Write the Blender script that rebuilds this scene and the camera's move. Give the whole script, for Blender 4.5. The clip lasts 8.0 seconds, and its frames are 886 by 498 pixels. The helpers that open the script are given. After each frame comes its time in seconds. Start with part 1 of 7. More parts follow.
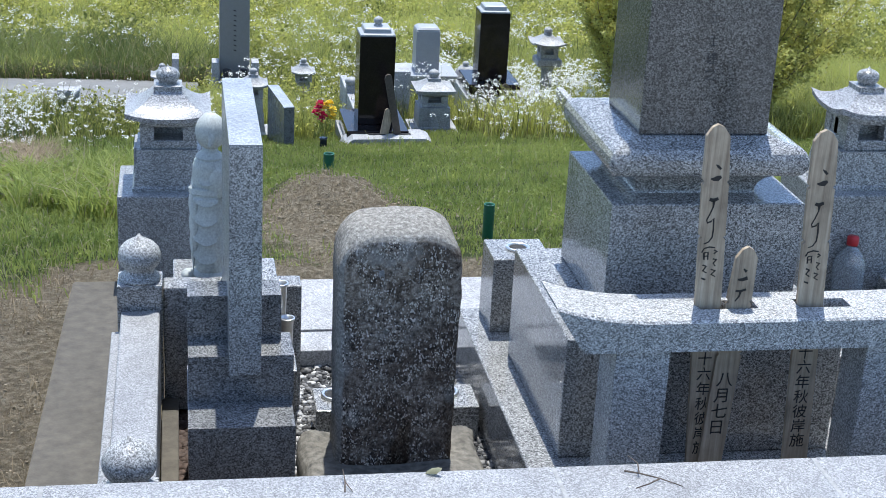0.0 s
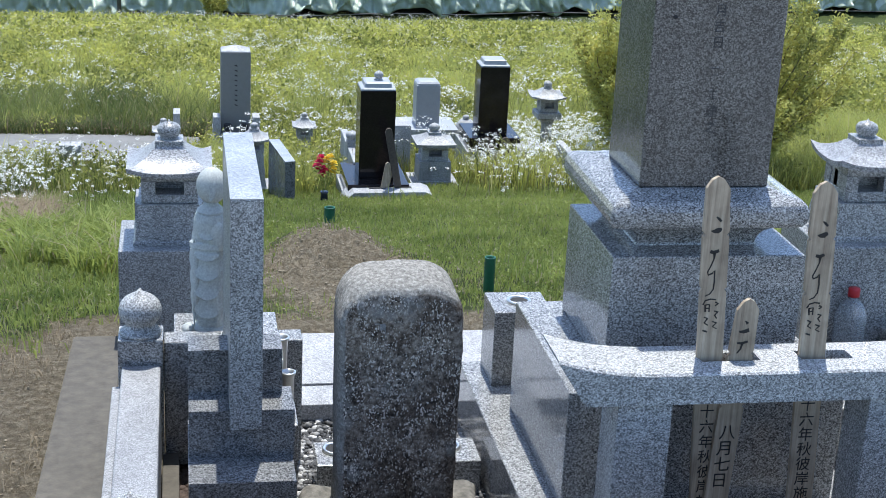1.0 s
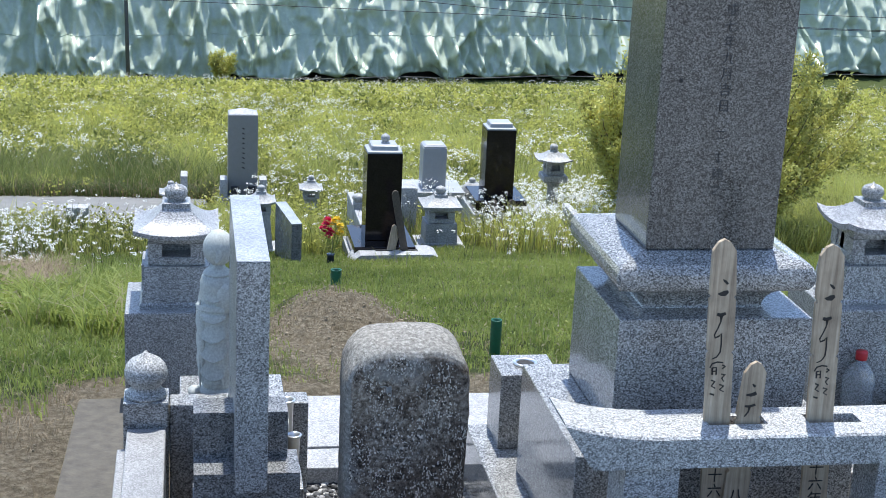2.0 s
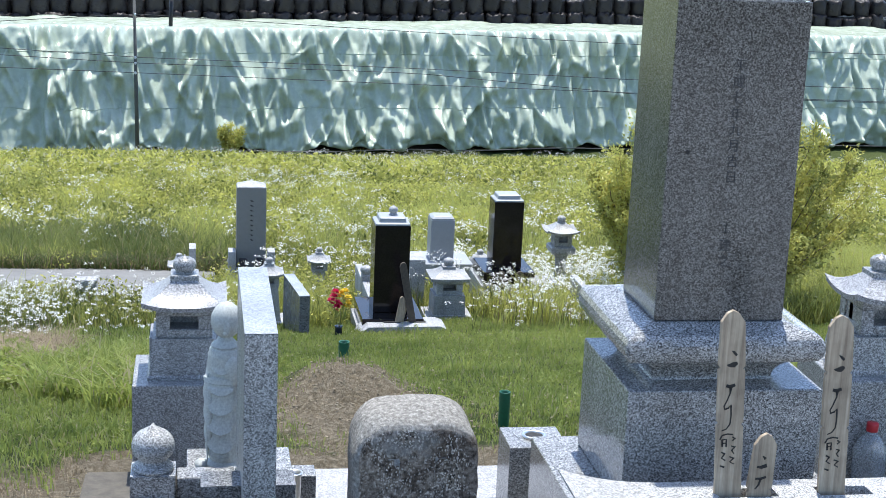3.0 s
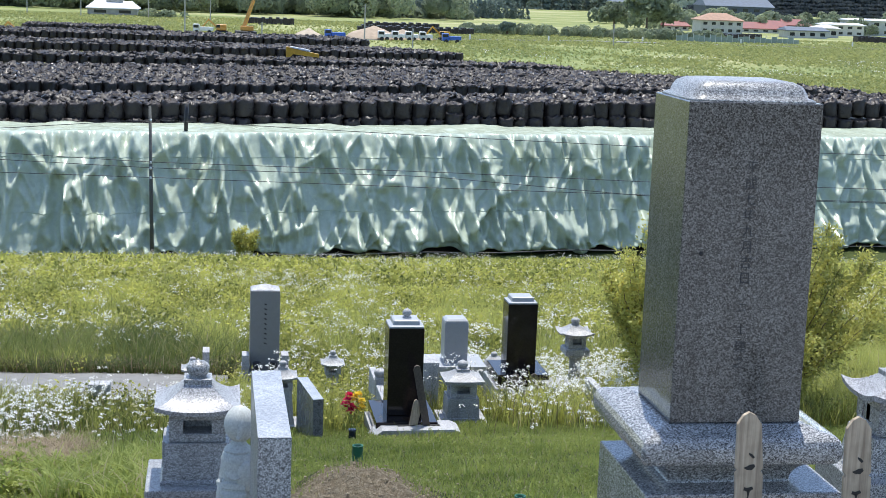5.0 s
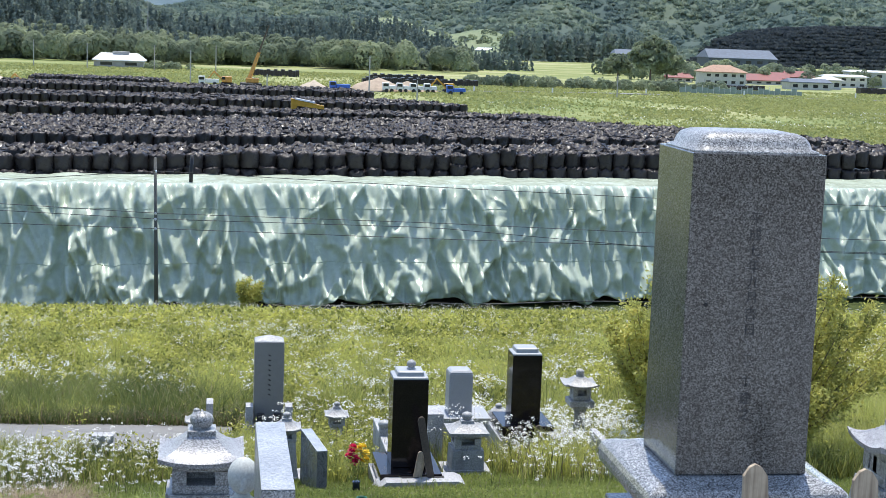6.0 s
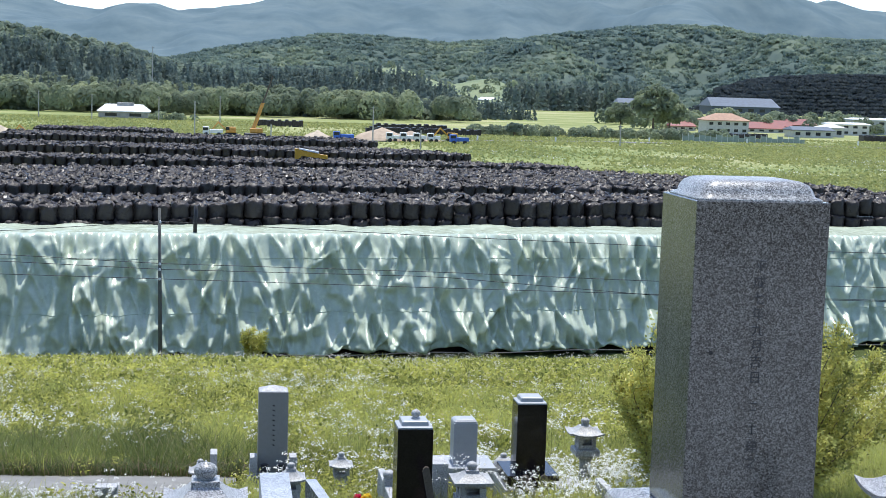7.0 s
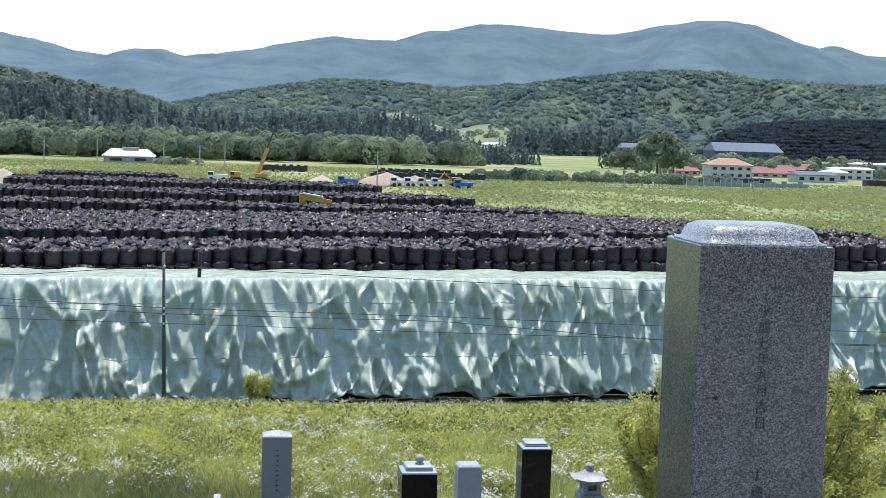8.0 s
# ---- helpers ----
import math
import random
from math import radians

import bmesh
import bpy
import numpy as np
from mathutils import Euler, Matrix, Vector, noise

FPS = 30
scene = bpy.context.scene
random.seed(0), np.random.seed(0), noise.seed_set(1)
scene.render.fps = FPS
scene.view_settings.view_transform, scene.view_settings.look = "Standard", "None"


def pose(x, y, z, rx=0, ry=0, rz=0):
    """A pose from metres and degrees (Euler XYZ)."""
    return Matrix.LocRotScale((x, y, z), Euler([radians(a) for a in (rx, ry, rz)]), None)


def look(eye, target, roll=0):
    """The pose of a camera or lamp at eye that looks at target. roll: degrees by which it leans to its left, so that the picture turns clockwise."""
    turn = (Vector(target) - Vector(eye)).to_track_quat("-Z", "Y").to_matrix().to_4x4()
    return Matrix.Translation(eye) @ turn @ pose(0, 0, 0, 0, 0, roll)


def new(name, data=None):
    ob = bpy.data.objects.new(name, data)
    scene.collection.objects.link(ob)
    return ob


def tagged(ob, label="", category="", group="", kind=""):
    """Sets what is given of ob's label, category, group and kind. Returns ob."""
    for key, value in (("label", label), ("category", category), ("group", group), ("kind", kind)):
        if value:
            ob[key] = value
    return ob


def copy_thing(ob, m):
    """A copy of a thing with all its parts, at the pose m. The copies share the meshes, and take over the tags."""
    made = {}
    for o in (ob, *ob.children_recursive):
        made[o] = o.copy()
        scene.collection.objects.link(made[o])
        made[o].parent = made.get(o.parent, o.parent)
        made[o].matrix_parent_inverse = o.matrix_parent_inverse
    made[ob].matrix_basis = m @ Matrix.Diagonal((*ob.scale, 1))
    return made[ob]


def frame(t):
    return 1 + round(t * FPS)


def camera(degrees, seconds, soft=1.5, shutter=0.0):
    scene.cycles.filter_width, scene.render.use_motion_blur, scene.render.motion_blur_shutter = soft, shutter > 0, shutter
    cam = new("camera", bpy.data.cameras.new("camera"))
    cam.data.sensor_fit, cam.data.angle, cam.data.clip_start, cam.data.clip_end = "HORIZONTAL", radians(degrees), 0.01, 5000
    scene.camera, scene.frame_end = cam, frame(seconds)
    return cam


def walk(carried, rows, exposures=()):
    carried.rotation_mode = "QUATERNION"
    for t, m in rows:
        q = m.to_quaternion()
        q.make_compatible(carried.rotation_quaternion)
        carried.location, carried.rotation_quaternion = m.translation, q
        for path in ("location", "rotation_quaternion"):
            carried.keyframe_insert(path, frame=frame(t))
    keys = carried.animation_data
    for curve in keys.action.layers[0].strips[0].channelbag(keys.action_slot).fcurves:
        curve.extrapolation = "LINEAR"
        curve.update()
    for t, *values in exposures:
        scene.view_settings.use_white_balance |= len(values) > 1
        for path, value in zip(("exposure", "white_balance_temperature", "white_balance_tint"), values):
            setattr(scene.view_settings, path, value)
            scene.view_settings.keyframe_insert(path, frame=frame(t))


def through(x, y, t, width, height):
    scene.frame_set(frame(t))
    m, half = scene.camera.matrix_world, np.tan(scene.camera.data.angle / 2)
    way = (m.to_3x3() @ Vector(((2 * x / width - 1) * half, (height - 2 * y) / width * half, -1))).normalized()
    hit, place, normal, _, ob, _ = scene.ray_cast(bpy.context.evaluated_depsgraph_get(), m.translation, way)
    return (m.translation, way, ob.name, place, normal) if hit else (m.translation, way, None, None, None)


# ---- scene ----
# ---- camera ----
cam = camera(2 * math.degrees(math.atan(784 / 2700)), 8.0, soft=0.75)
EYE = 2.25
ROWS = [
    (0.0, 69.126, -2.851, -9.302), (0.5, 69.967, -2.685, -9.369), (1.0, 71.126, -2.622, -9.349), (1.5, 72.203, -2.639, -9.229),
    (3.0, 76.141, -2.4, -8.851), (3.5, 77.219, -2.332, -8.717), (4.0, 78.121, -2.193, -8.612), (4.5, 79.006, -2.068, -8.507),
    (6.0, 81.883, -2.022, -8.242), (6.5, 82.738, -1.892, -8.183), (7.0, 83.722, -1.764, -8.124), (7.5, 84.587, -1.775, -8.031),
    (8.0, 85.39, -1.776, -7.966),
]
walk(cam, [(t, pose(0, 0, EYE, rx, ry, rz)) for t, rx, ry, rz in ROWS], exposures=((0.0, 1.06, 6100, 8), (1.5, 1.12, 6150, 8), (3.0, 1.22, 6250, 9), (3.5, 1.14, 6300, 9), (4.5, 1.0, 6350, 9), (6.0, 1.02, 6400, 10), (8.0, 0.92, 6150, 9)))

# ---- light ----
SUN_EL, SUN_AZ = 74.5, 11.0          # degrees; azimuth to the right of +y
world = bpy.data.worlds.new("world")
scene.world = world
world.use_nodes = True
wn = world.node_tree
sky = wn.nodes.new("ShaderNodeTexSky")
sky.sky_type, sky.sun_disc = "NISHITA", False
sky.sun_elevation, sky.sun_rotation = radians(SUN_EL), radians(SUN_AZ)
sky.air_density, sky.dust_density, sky.ozone_density = 0.7, 0.5, 0.5
wn.nodes["Background"].inputs["Strength"].default_value = 0.145
wn.links.new(sky.outputs[0], wn.nodes["Background"].inputs["Color"])
sun = new("sun", bpy.data.lights.new("sun", "SUN"))
sun.data.energy, sun.data.angle, sun.data.color = 2.75, radians(0.55), (1.0, 0.96, 0.9)
sd = Vector((math.sin(radians(SUN_AZ)) * math.cos(radians(SUN_EL)), math.cos(radians(SUN_AZ)) * math.cos(radians(SUN_EL)), math.sin(radians(SUN_EL))))
sun.matrix_world = look(sd * 50, (0, 0, 0))


# ---- materials ----
class Nodes:
    """A short way to write a node material."""

    def __init__(self, name):
        self.mat = bpy.data.materials.new(name)
        self.mat.use_nodes = True
        self.nt = self.mat.node_tree
        self.bsdf = self.nt.nodes["Principled BSDF"]
        self.out = self.nt.nodes["Material Output"]
        self.co = self.nt.nodes.new("ShaderNodeTexCoord").outputs["Object"]

    def link(self, a, b):
        self.nt.links.new(a, b)

    def node(self, kind, **inputs):
        n = self.nt.nodes.new(kind)
        for key, value in inputs.items():
            sock = n.inputs[key.replace("_", " ")]
            if isinstance(value, (int, float, tuple)):
                sock.default_value = value
            else:
                self.link(value, sock)
        return n

    def noise(self, scale, detail=4.0, rough=0.6, co=None):
        return self.node("ShaderNodeTexNoise", Vector=co or self.co, Scale=scale, Detail=detail, Roughness=rough).outputs["Fac"]

    def stretched(self, x, y, z):
        return self.node("ShaderNodeMapping", Vector=self.co, Scale=(x, y, z)).outputs["Vector"]

    def ramp(self, fac, stops):
        n = self.nt.nodes.new("ShaderNodeValToRGB")
        self.link(fac, n.inputs["Fac"])
        while len(n.color_ramp.elements) < len(stops):
            n.color_ramp.elements.new(0.5)
        for e, (p, c) in zip(n.color_ramp.elements, stops):
            e.position = p
            e.color = (c, c, c, 1) if isinstance(c, (int, float)) else (*c, 1)
        return n.outputs["Color"]

    def mix(self, fac, a, b, how="MIX"):
        n = self.nt.nodes.new("ShaderNodeMix")
        n.data_type, n.blend_type = "RGBA", how
        for sock, value in ((n.inputs[0], fac), (n.inputs[6], a), (n.inputs[7], b)):
            if isinstance(value, (int, float)):
                sock.default_value = value
            elif isinstance(value, tuple):
                sock.default_value = (*value, 1)
            else:
                self.link(value, sock)
        return n.outputs[2]

    def bump(self, height, strength=0.3, distance=0.01):
        self.link(self.node("ShaderNodeBump", Height=height, Strength=strength, Distance=distance).outputs["Normal"], self.bsdf.inputs["Normal"])

    def base(self, color, rough=0.5, metal=0.0, spec=0.5):
        for key, value in (("Base Color", color), ("Roughness", rough), ("Metallic", metal), ("Specular IOR Level", spec)):
            sock = self.bsdf.inputs[key]
            if isinstance(value, tuple):
                sock.default_value = (*value, 1)
            elif isinstance(value, (int, float)):
                sock.default_value = value
            else:
                self.link(value, sock)
        return self


def granite(name, grey=1.0, tint=(1.0, 1.02, 1.06), rough=0.07, scale=230.0, stain=0.25, flat=1.0):
    """Speckled granite: dark mica, grey quartz and pale feldspar grains of two sizes."""
    m = Nodes(name)
    wob = m.node("ShaderNodeMixRGB", Fac=0.35, Color1=m.co, Color2=m.node("ShaderNodeTexNoise", Vector=m.co, Scale=scale * 0.9, Detail=2.0).outputs["Color"])
    wob.blend_type = "LINEAR_LIGHT"
    wob.inputs["Fac"].default_value = 0.7 / scale
    cells = m.node("ShaderNodeTexVoronoi", Vector=wob.outputs[0], Scale=scale).outputs["Color"]
    pick = m.node("ShaderNodeSeparateColor", Color=cells).outputs[0]
    c = lambda v: tuple(max(0.015, 0.3 + (v - 0.3) * flat) * grey * k for k in tint)
    grain = m.ramp(pick, ((0.0, c(0.035)), (0.2, c(0.075)), (0.36, c(0.22)), (0.6, c(0.34)), (0.84, c(0.54)), (1.0, c(0.68))))
    small = m.node("ShaderNodeSeparateColor", Color=m.node("ShaderNodeTexVoronoi", Vector=m.co, Scale=scale * 2.3).outputs["Color"]).outputs[1]
    grain = m.mix(0.3, grain, m.ramp(small, ((0.0, c(0.06)), (0.3, c(0.18)), (0.7, c(0.36)), (1.0, c(0.62)))))
    cloud = m.ramp(m.noise(5.0, 5), ((0.3, 1.0 - stain), (0.7, 1.0)))
    streak = m.ramp(m.noise(1.0, 5, co=m.stretched(14, 14, 1.6)), ((0.35, 1.0 - stain * 0.7), (0.6, 1.0)))
    col = m.mix(1.0, m.mix(1.0, grain, cloud, "MULTIPLY"), streak, "MULTIPLY")
    m.base(col, m.ramp(m.noise(9.0, 4), ((0.3, rough), (0.75, rough * 1.3 + 0.07))))
    m.bump(small, 0.03, 0.001)
    return m.mat


def plain(name, color, rough=0.6, metal=0.0, vary=0.25, scale=20.0, bump=0.15, spec=0.5):
    m = Nodes(name)
    n = m.noise(scale, 6)
    dark = tuple(c * (1 - vary) for c in color)
    light = tuple(min(1.0, c * (1 + vary)) for c in color)
    big = m.ramp(m.noise(scale * 0.13, 4), ((0.3, 1 - vary * 0.6), (0.7, 1.0)))
    m.base(m.mix(1.0, m.ramp(n, ((0.3, dark), (0.7, light))), big, "MULTIPLY"), m.ramp(n, ((0.3, max(0.03, rough - 0.08)), (0.7, min(1.0, rough + 0.08)))), metal, spec)
    if bump:
        m.bump(n, bump, 0.2 / scale)
    return m.mat


def leafy(name, low, high, through=0.45, rough=0.6, dry=None, dry_share=0.0, clump=False):
    """Blades and leaves: each island has a tone of its own, and lets light through."""
    m = Nodes(name)
    rnd = m.nt.nodes.new("ShaderNodeNewGeometry").outputs["Random Per Island"]
    patch = m.noise(0.45, 4)
    col = m.mix(m.node("ShaderNodeMath", **{}).outputs[0], low, high)
    add = col.node.inputs[0].links[0].from_node
    add.operation, add.use_clamp = "MULTIPLY_ADD", True
    m.link(rnd, add.inputs[0])
    add.inputs[1].default_value = 0.75 if clump else 0.55
    tone = m.nt.nodes.new("ShaderNodeAttribute")
    tone.attribute_name = "tone"
    m.link(m.mix(0.3, tone.outputs["Color"], m.ramp(patch, ((0.4, 0.0), (0.58, 0.85)))) if clump else m.mix(0.5, m.ramp(patch, ((0.4, 0.0), (0.58, 0.85))), m.ramp(m.noise(2.6, 3), ((0.42, 0.0), (0.57, 0.8)))), add.inputs[2])
    if dry:
        far = m.node("ShaderNodeMath")
        far.operation = "FRACT"
        mul = m.node("ShaderNodeMath")
        mul.operation = "MULTIPLY"
        m.link(rnd, mul.inputs[0])
        mul.inputs[1].default_value = 37.0
        m.link(mul.outputs[0], far.inputs[0])
        col = m.mix(m.ramp(far.outputs[0], ((max(0.0, dry_share - 0.02), 1.0), (dry_share, 0.0))), col, dry)
    m.base(col, rough, 0.0, 0.3)
    tr = m.node("ShaderNodeBsdfTranslucent", Color=col)
    mix = m.node("ShaderNodeMixShader")
    mix.inputs[0].default_value = through
    m.link(m.bsdf.outputs[0], mix.inputs[1])
    m.link(tr.outputs[0], mix.inputs[2])
    m.link(mix.outputs[0], m.out.inputs["Surface"])
    return m.mat


def soil_and_turf():
    m = Nodes("ground_soil_and_turf")
    soil = m.ramp(m.noise(34.0, 8, 0.7), ((0.3, (0.11, 0.09, 0.06)), (0.5, (0.27, 0.222, 0.148)), (0.7, (0.5, 0.43, 0.31))))
    soil = m.mix(m.ramp(m.noise(2.2, 5), ((0.4, 0.0), (0.7, 0.5))), soil, (0.25, 0.2, 0.13))
    turf = m.ramp(m.noise(26.0, 8, 0.7), ((0.3, (0.03, 0.05, 0.014)), (0.55, (0.075, 0.11, 0.03)), (0.8, (0.14, 0.175, 0.055))))
    # Slope turf kept dark: the shade between the weeds is in its colour.
    wide = m.ramp(m.noise(0.11, 6, 0.6), ((0.35, (0.05, 0.064, 0.02)), (0.6, (0.09, 0.1, 0.034)), (0.75, (0.14, 0.14, 0.06))))
    turf = m.mix(0.55, turf, wide)
    far = m.ramp(m.node("ShaderNodeMath", Value=m.node("ShaderNodeSeparateXYZ", Vector=m.co).outputs["Y"]).outputs[0], ((0.0, 0.0), (1.0, 1.0)))
    far.node.inputs[0].links[0].from_node.operation = "MULTIPLY_ADD"
    far.node.inputs[0].links[0].from_node.inputs[1].default_value = 0.02
    far.node.inputs[0].links[0].from_node.inputs[2].default_value = -1.8
    field = m.ramp(m.noise(0.02, 7, 0.65, m.stretched(1.0, 2.2, 1.0)), ((0.36, (0.16, 0.2, 0.065)), (0.52, (0.27, 0.29, 0.12)), (0.64, (0.38, 0.37, 0.2))))
    turf = m.mix(far, turf, field)
    mask = m.nt.nodes.new("ShaderNodeAttribute")
    mask.attribute_name = "bare"
    edge = m.mix(0.5, mask.outputs["Color"], m.noise(5.0, 8, 0.75))
    m.base(m.mix(m.ramp(edge, ((0.47, 0.0), (0.56, 1.0))), turf, soil), 0.95, 0.0, 0.15)
    m.bump(m.noise(22.0, 9, 0.75), 1.0, 0.08)
    return m.mat


GRANITE = granite("granite_polished_grey", 1.02, (1.0, 1.0, 0.97), 0.07, 330.0, 0.2, 1.2)
# Darkened copies of the grey: the shaft's and steps' shade is in the colour.
GRANITE_SHADED = granite("granite_polished_shade_darkened", 0.36, (1.02, 1.0, 0.94), 0.06, 330.0, 0.2, 1.4)
GRANITE_STEP_SHADED = granite("granite_honed_shade_darkened", 0.7, (1.0, 1.0, 0.98), 0.16, 340.0, 0.25, 1.1)
GRANITE_DRESSED = granite("granite_dressed_grey", 1.4, (1.0, 1.0, 0.97), 0.42, 330.0, 0.15, 1.05)
GRANITE_FINE = granite("granite_pale_dressed", 1.1, (1.0, 1.0, 1.0), 0.42, 380.0, 0.2, 0.75)
# Stone for slab tops: the sky's sheen is in its pale colour.
GRANITE_TOP = granite("granite_pale_sky_sheen", 1.3, (0.98, 1.0, 1.02), 0.16, 260.0, 0.2, 0.4)
GRANITE_FAR = granite("granite_pale_weathered", 1.5, (1.0, 1.0, 0.98), 0.45, 170.0, 0.35, 0.55)
GRANITE_WHITE = granite("granite_white", 1.45, (1.0, 1.0, 1.0), 0.5, 240.0, 0.25, 0.6)
GRANITE_ROOF = granite("granite_dressed_roof", 1.15, (1.0, 1.01, 1.03), 0.34, 340.0, 0.2, 1.0)
SLATE_GREY = plain("smooth_fine_grey_granite", (0.25, 0.245, 0.235), 0.35, 0, 0.12, 160.0, 0.0)
SLATE_PALE = plain("smooth_pale_grey_granite", (0.36, 0.37, 0.38), 0.4, 0, 0.12, 160.0, 0.0)
GRANITE_GREY = granite("granite_dark_grey", 0.6, (1.0, 1.02, 1.05), 0.2, 180.0, 0.2)
STATUE_STONE = plain("carved_pale_granite", (0.47, 0.49, 0.46), 0.7, 0, 0.22, 160.0, 0.15)
GRANITE_LANTERN = granite("granite_honed_grey", 1.08, (1.0, 1.0, 0.97), 0.26, 330.0, 0.2, 1.15)
BLACK_STONE = plain("black_polished_gabbro", (0.016, 0.012, 0.012), 0.07, 0, 0.3, 90.0, 0.0, 0.28)
CONCRETE = plain("weathered_concrete", (0.118, 0.105, 0.084), 0.9, 0, 0.3, 26.0, 0.5)
ASPHALT = plain("grey_path_concrete", (0.2, 0.195, 0.18), 0.9, 0, 0.2, 6.0, 0.3)
MORTAR = plain("pale_grey_mortar", (0.36, 0.36, 0.35), 0.95, 0, 0.25, 60.0, 0.3)
STEEL = plain("brushed_steel", (0.78, 0.78, 0.76), 0.35, 1.0, 0.1, 60.0, 0.0)
DARK = plain("dark_hollow", (0.02, 0.02, 0.02), 0.8, 0, 0.2, 20.0, 0.0)
INK = plain("black_ink", (0.02, 0.018, 0.016), 0.7, 0, 0.3, 60.0, 0.0)
ENGRAVED = plain("engraved_shadowed_stone", (0.035, 0.035, 0.036), 0.8, 0, 0.3, 300.0, 0.0)
GREEN_PLASTIC = plain("green_plastic", (0.015, 0.12, 0.06), 0.45, 0, 0.25, 40.0, 0.1)
RED_PLASTIC = plain("red_plastic", (0.5, 0.02, 0.03), 0.35, 0, 0.15, 40.0, 0.0)
OLD_WOOD = plain("dark_old_wood", (0.11, 0.085, 0.065), 0.85, 0, 0.35, 60.0, 0.3)
BLACK_PIPE = plain("black_pipe", (0.015, 0.015, 0.016), 0.5, 0, 0.3, 20.0, 0.0)
POLE_GREY = plain("weathered_pole", (0.12, 0.12, 0.11), 0.8, 0, 0.3, 3.0, 0.2)
YELLOW_PAINT = plain("yellow_paint", (0.62, 0.33, 0.02), 0.4, 0, 0.2, 2.0, 0.0)
ORANGE_PAINT = plain("orange_paint", (0.62, 0.3, 0.06), 0.4, 0, 0.2, 2.0, 0.0)
WHITE_PAINT = plain("white_paint", (0.75, 0.75, 0.74), 0.5, 0, 0.1, 2.0, 0.0)
BLUE_PAINT = plain("blue_paint", (0.04, 0.13, 0.5), 0.4, 0, 0.2, 2.0, 0.0)
GLASS_DARK = plain("dark_window", (0.03, 0.035, 0.04), 0.1, 0, 0.2, 2.0, 0.0)
PETAL_WHITE = leafy("white_petals", (0.75, 0.75, 0.7), (0.85, 0.85, 0.82), 0.35)
PETAL_RED = leafy("crimson_petals", (0.5, 0.01, 0.05), (0.7, 0.03, 0.12), 0.3)
PETAL_CREAM = leafy("dry_cream_leaf", (0.6, 0.55, 0.33), (0.7, 0.65, 0.42), 0.3)
PETAL_YELLOW = leafy("yellow_petals", (0.75, 0.5, 0.02), (0.85, 0.65, 0.08), 0.3)
LAWN = leafy("lawn_blades", (0.14, 0.19, 0.04), (0.34, 0.385, 0.1), 0.45, 0.6, (0.36, 0.33, 0.18), 0.08)
WEED = leafy("weed_blades", (0.07, 0.095, 0.022), (0.5, 0.51, 0.14), 0.5, 0.6, (0.5, 0.46, 0.22), 0.06, clump=True)
BANK_WEED = leafy("bank_grass_blades", (0.06, 0.085, 0.022), (0.24, 0.275, 0.08), 0.45, 0.6, (0.36, 0.32, 0.16), 0.1, clump=True)
DARK_WEED = leafy("dark_weed_blades", (0.05, 0.07, 0.02), (0.13, 0.16, 0.045), 0.35, 0.6, (0.22, 0.17, 0.1), 0.25)
LEAF_WEED = leafy("weed_leaves", (0.08, 0.105, 0.024), (0.6, 0.58, 0.14), 0.5, 0.6, (0.6, 0.56, 0.3), 0.06, clump=True)
STRAW = leafy("dry_straw", (0.2, 0.15, 0.09), (0.36, 0.29, 0.19), 0.2, 0.8)
SHRUB_LEAF = leafy("shrub_leaves", (0.09, 0.115, 0.028), (0.6, 0.57, 0.16), 0.4, 0.5, (0.45, 0.42, 0.1), 0.12)
SHRUB_YELLOW = leafy("yellowing_shrub_leaves", (0.18, 0.2, 0.05), (0.62, 0.6, 0.17), 0.45, 0.5, (0.6, 0.5, 0.12), 0.08)
BARK = plain("grey_brown_bark", (0.14, 0.11, 0.08), 0.9, 0, 0.35, 50.0, 0.4)
GROUND = soil_and_turf()


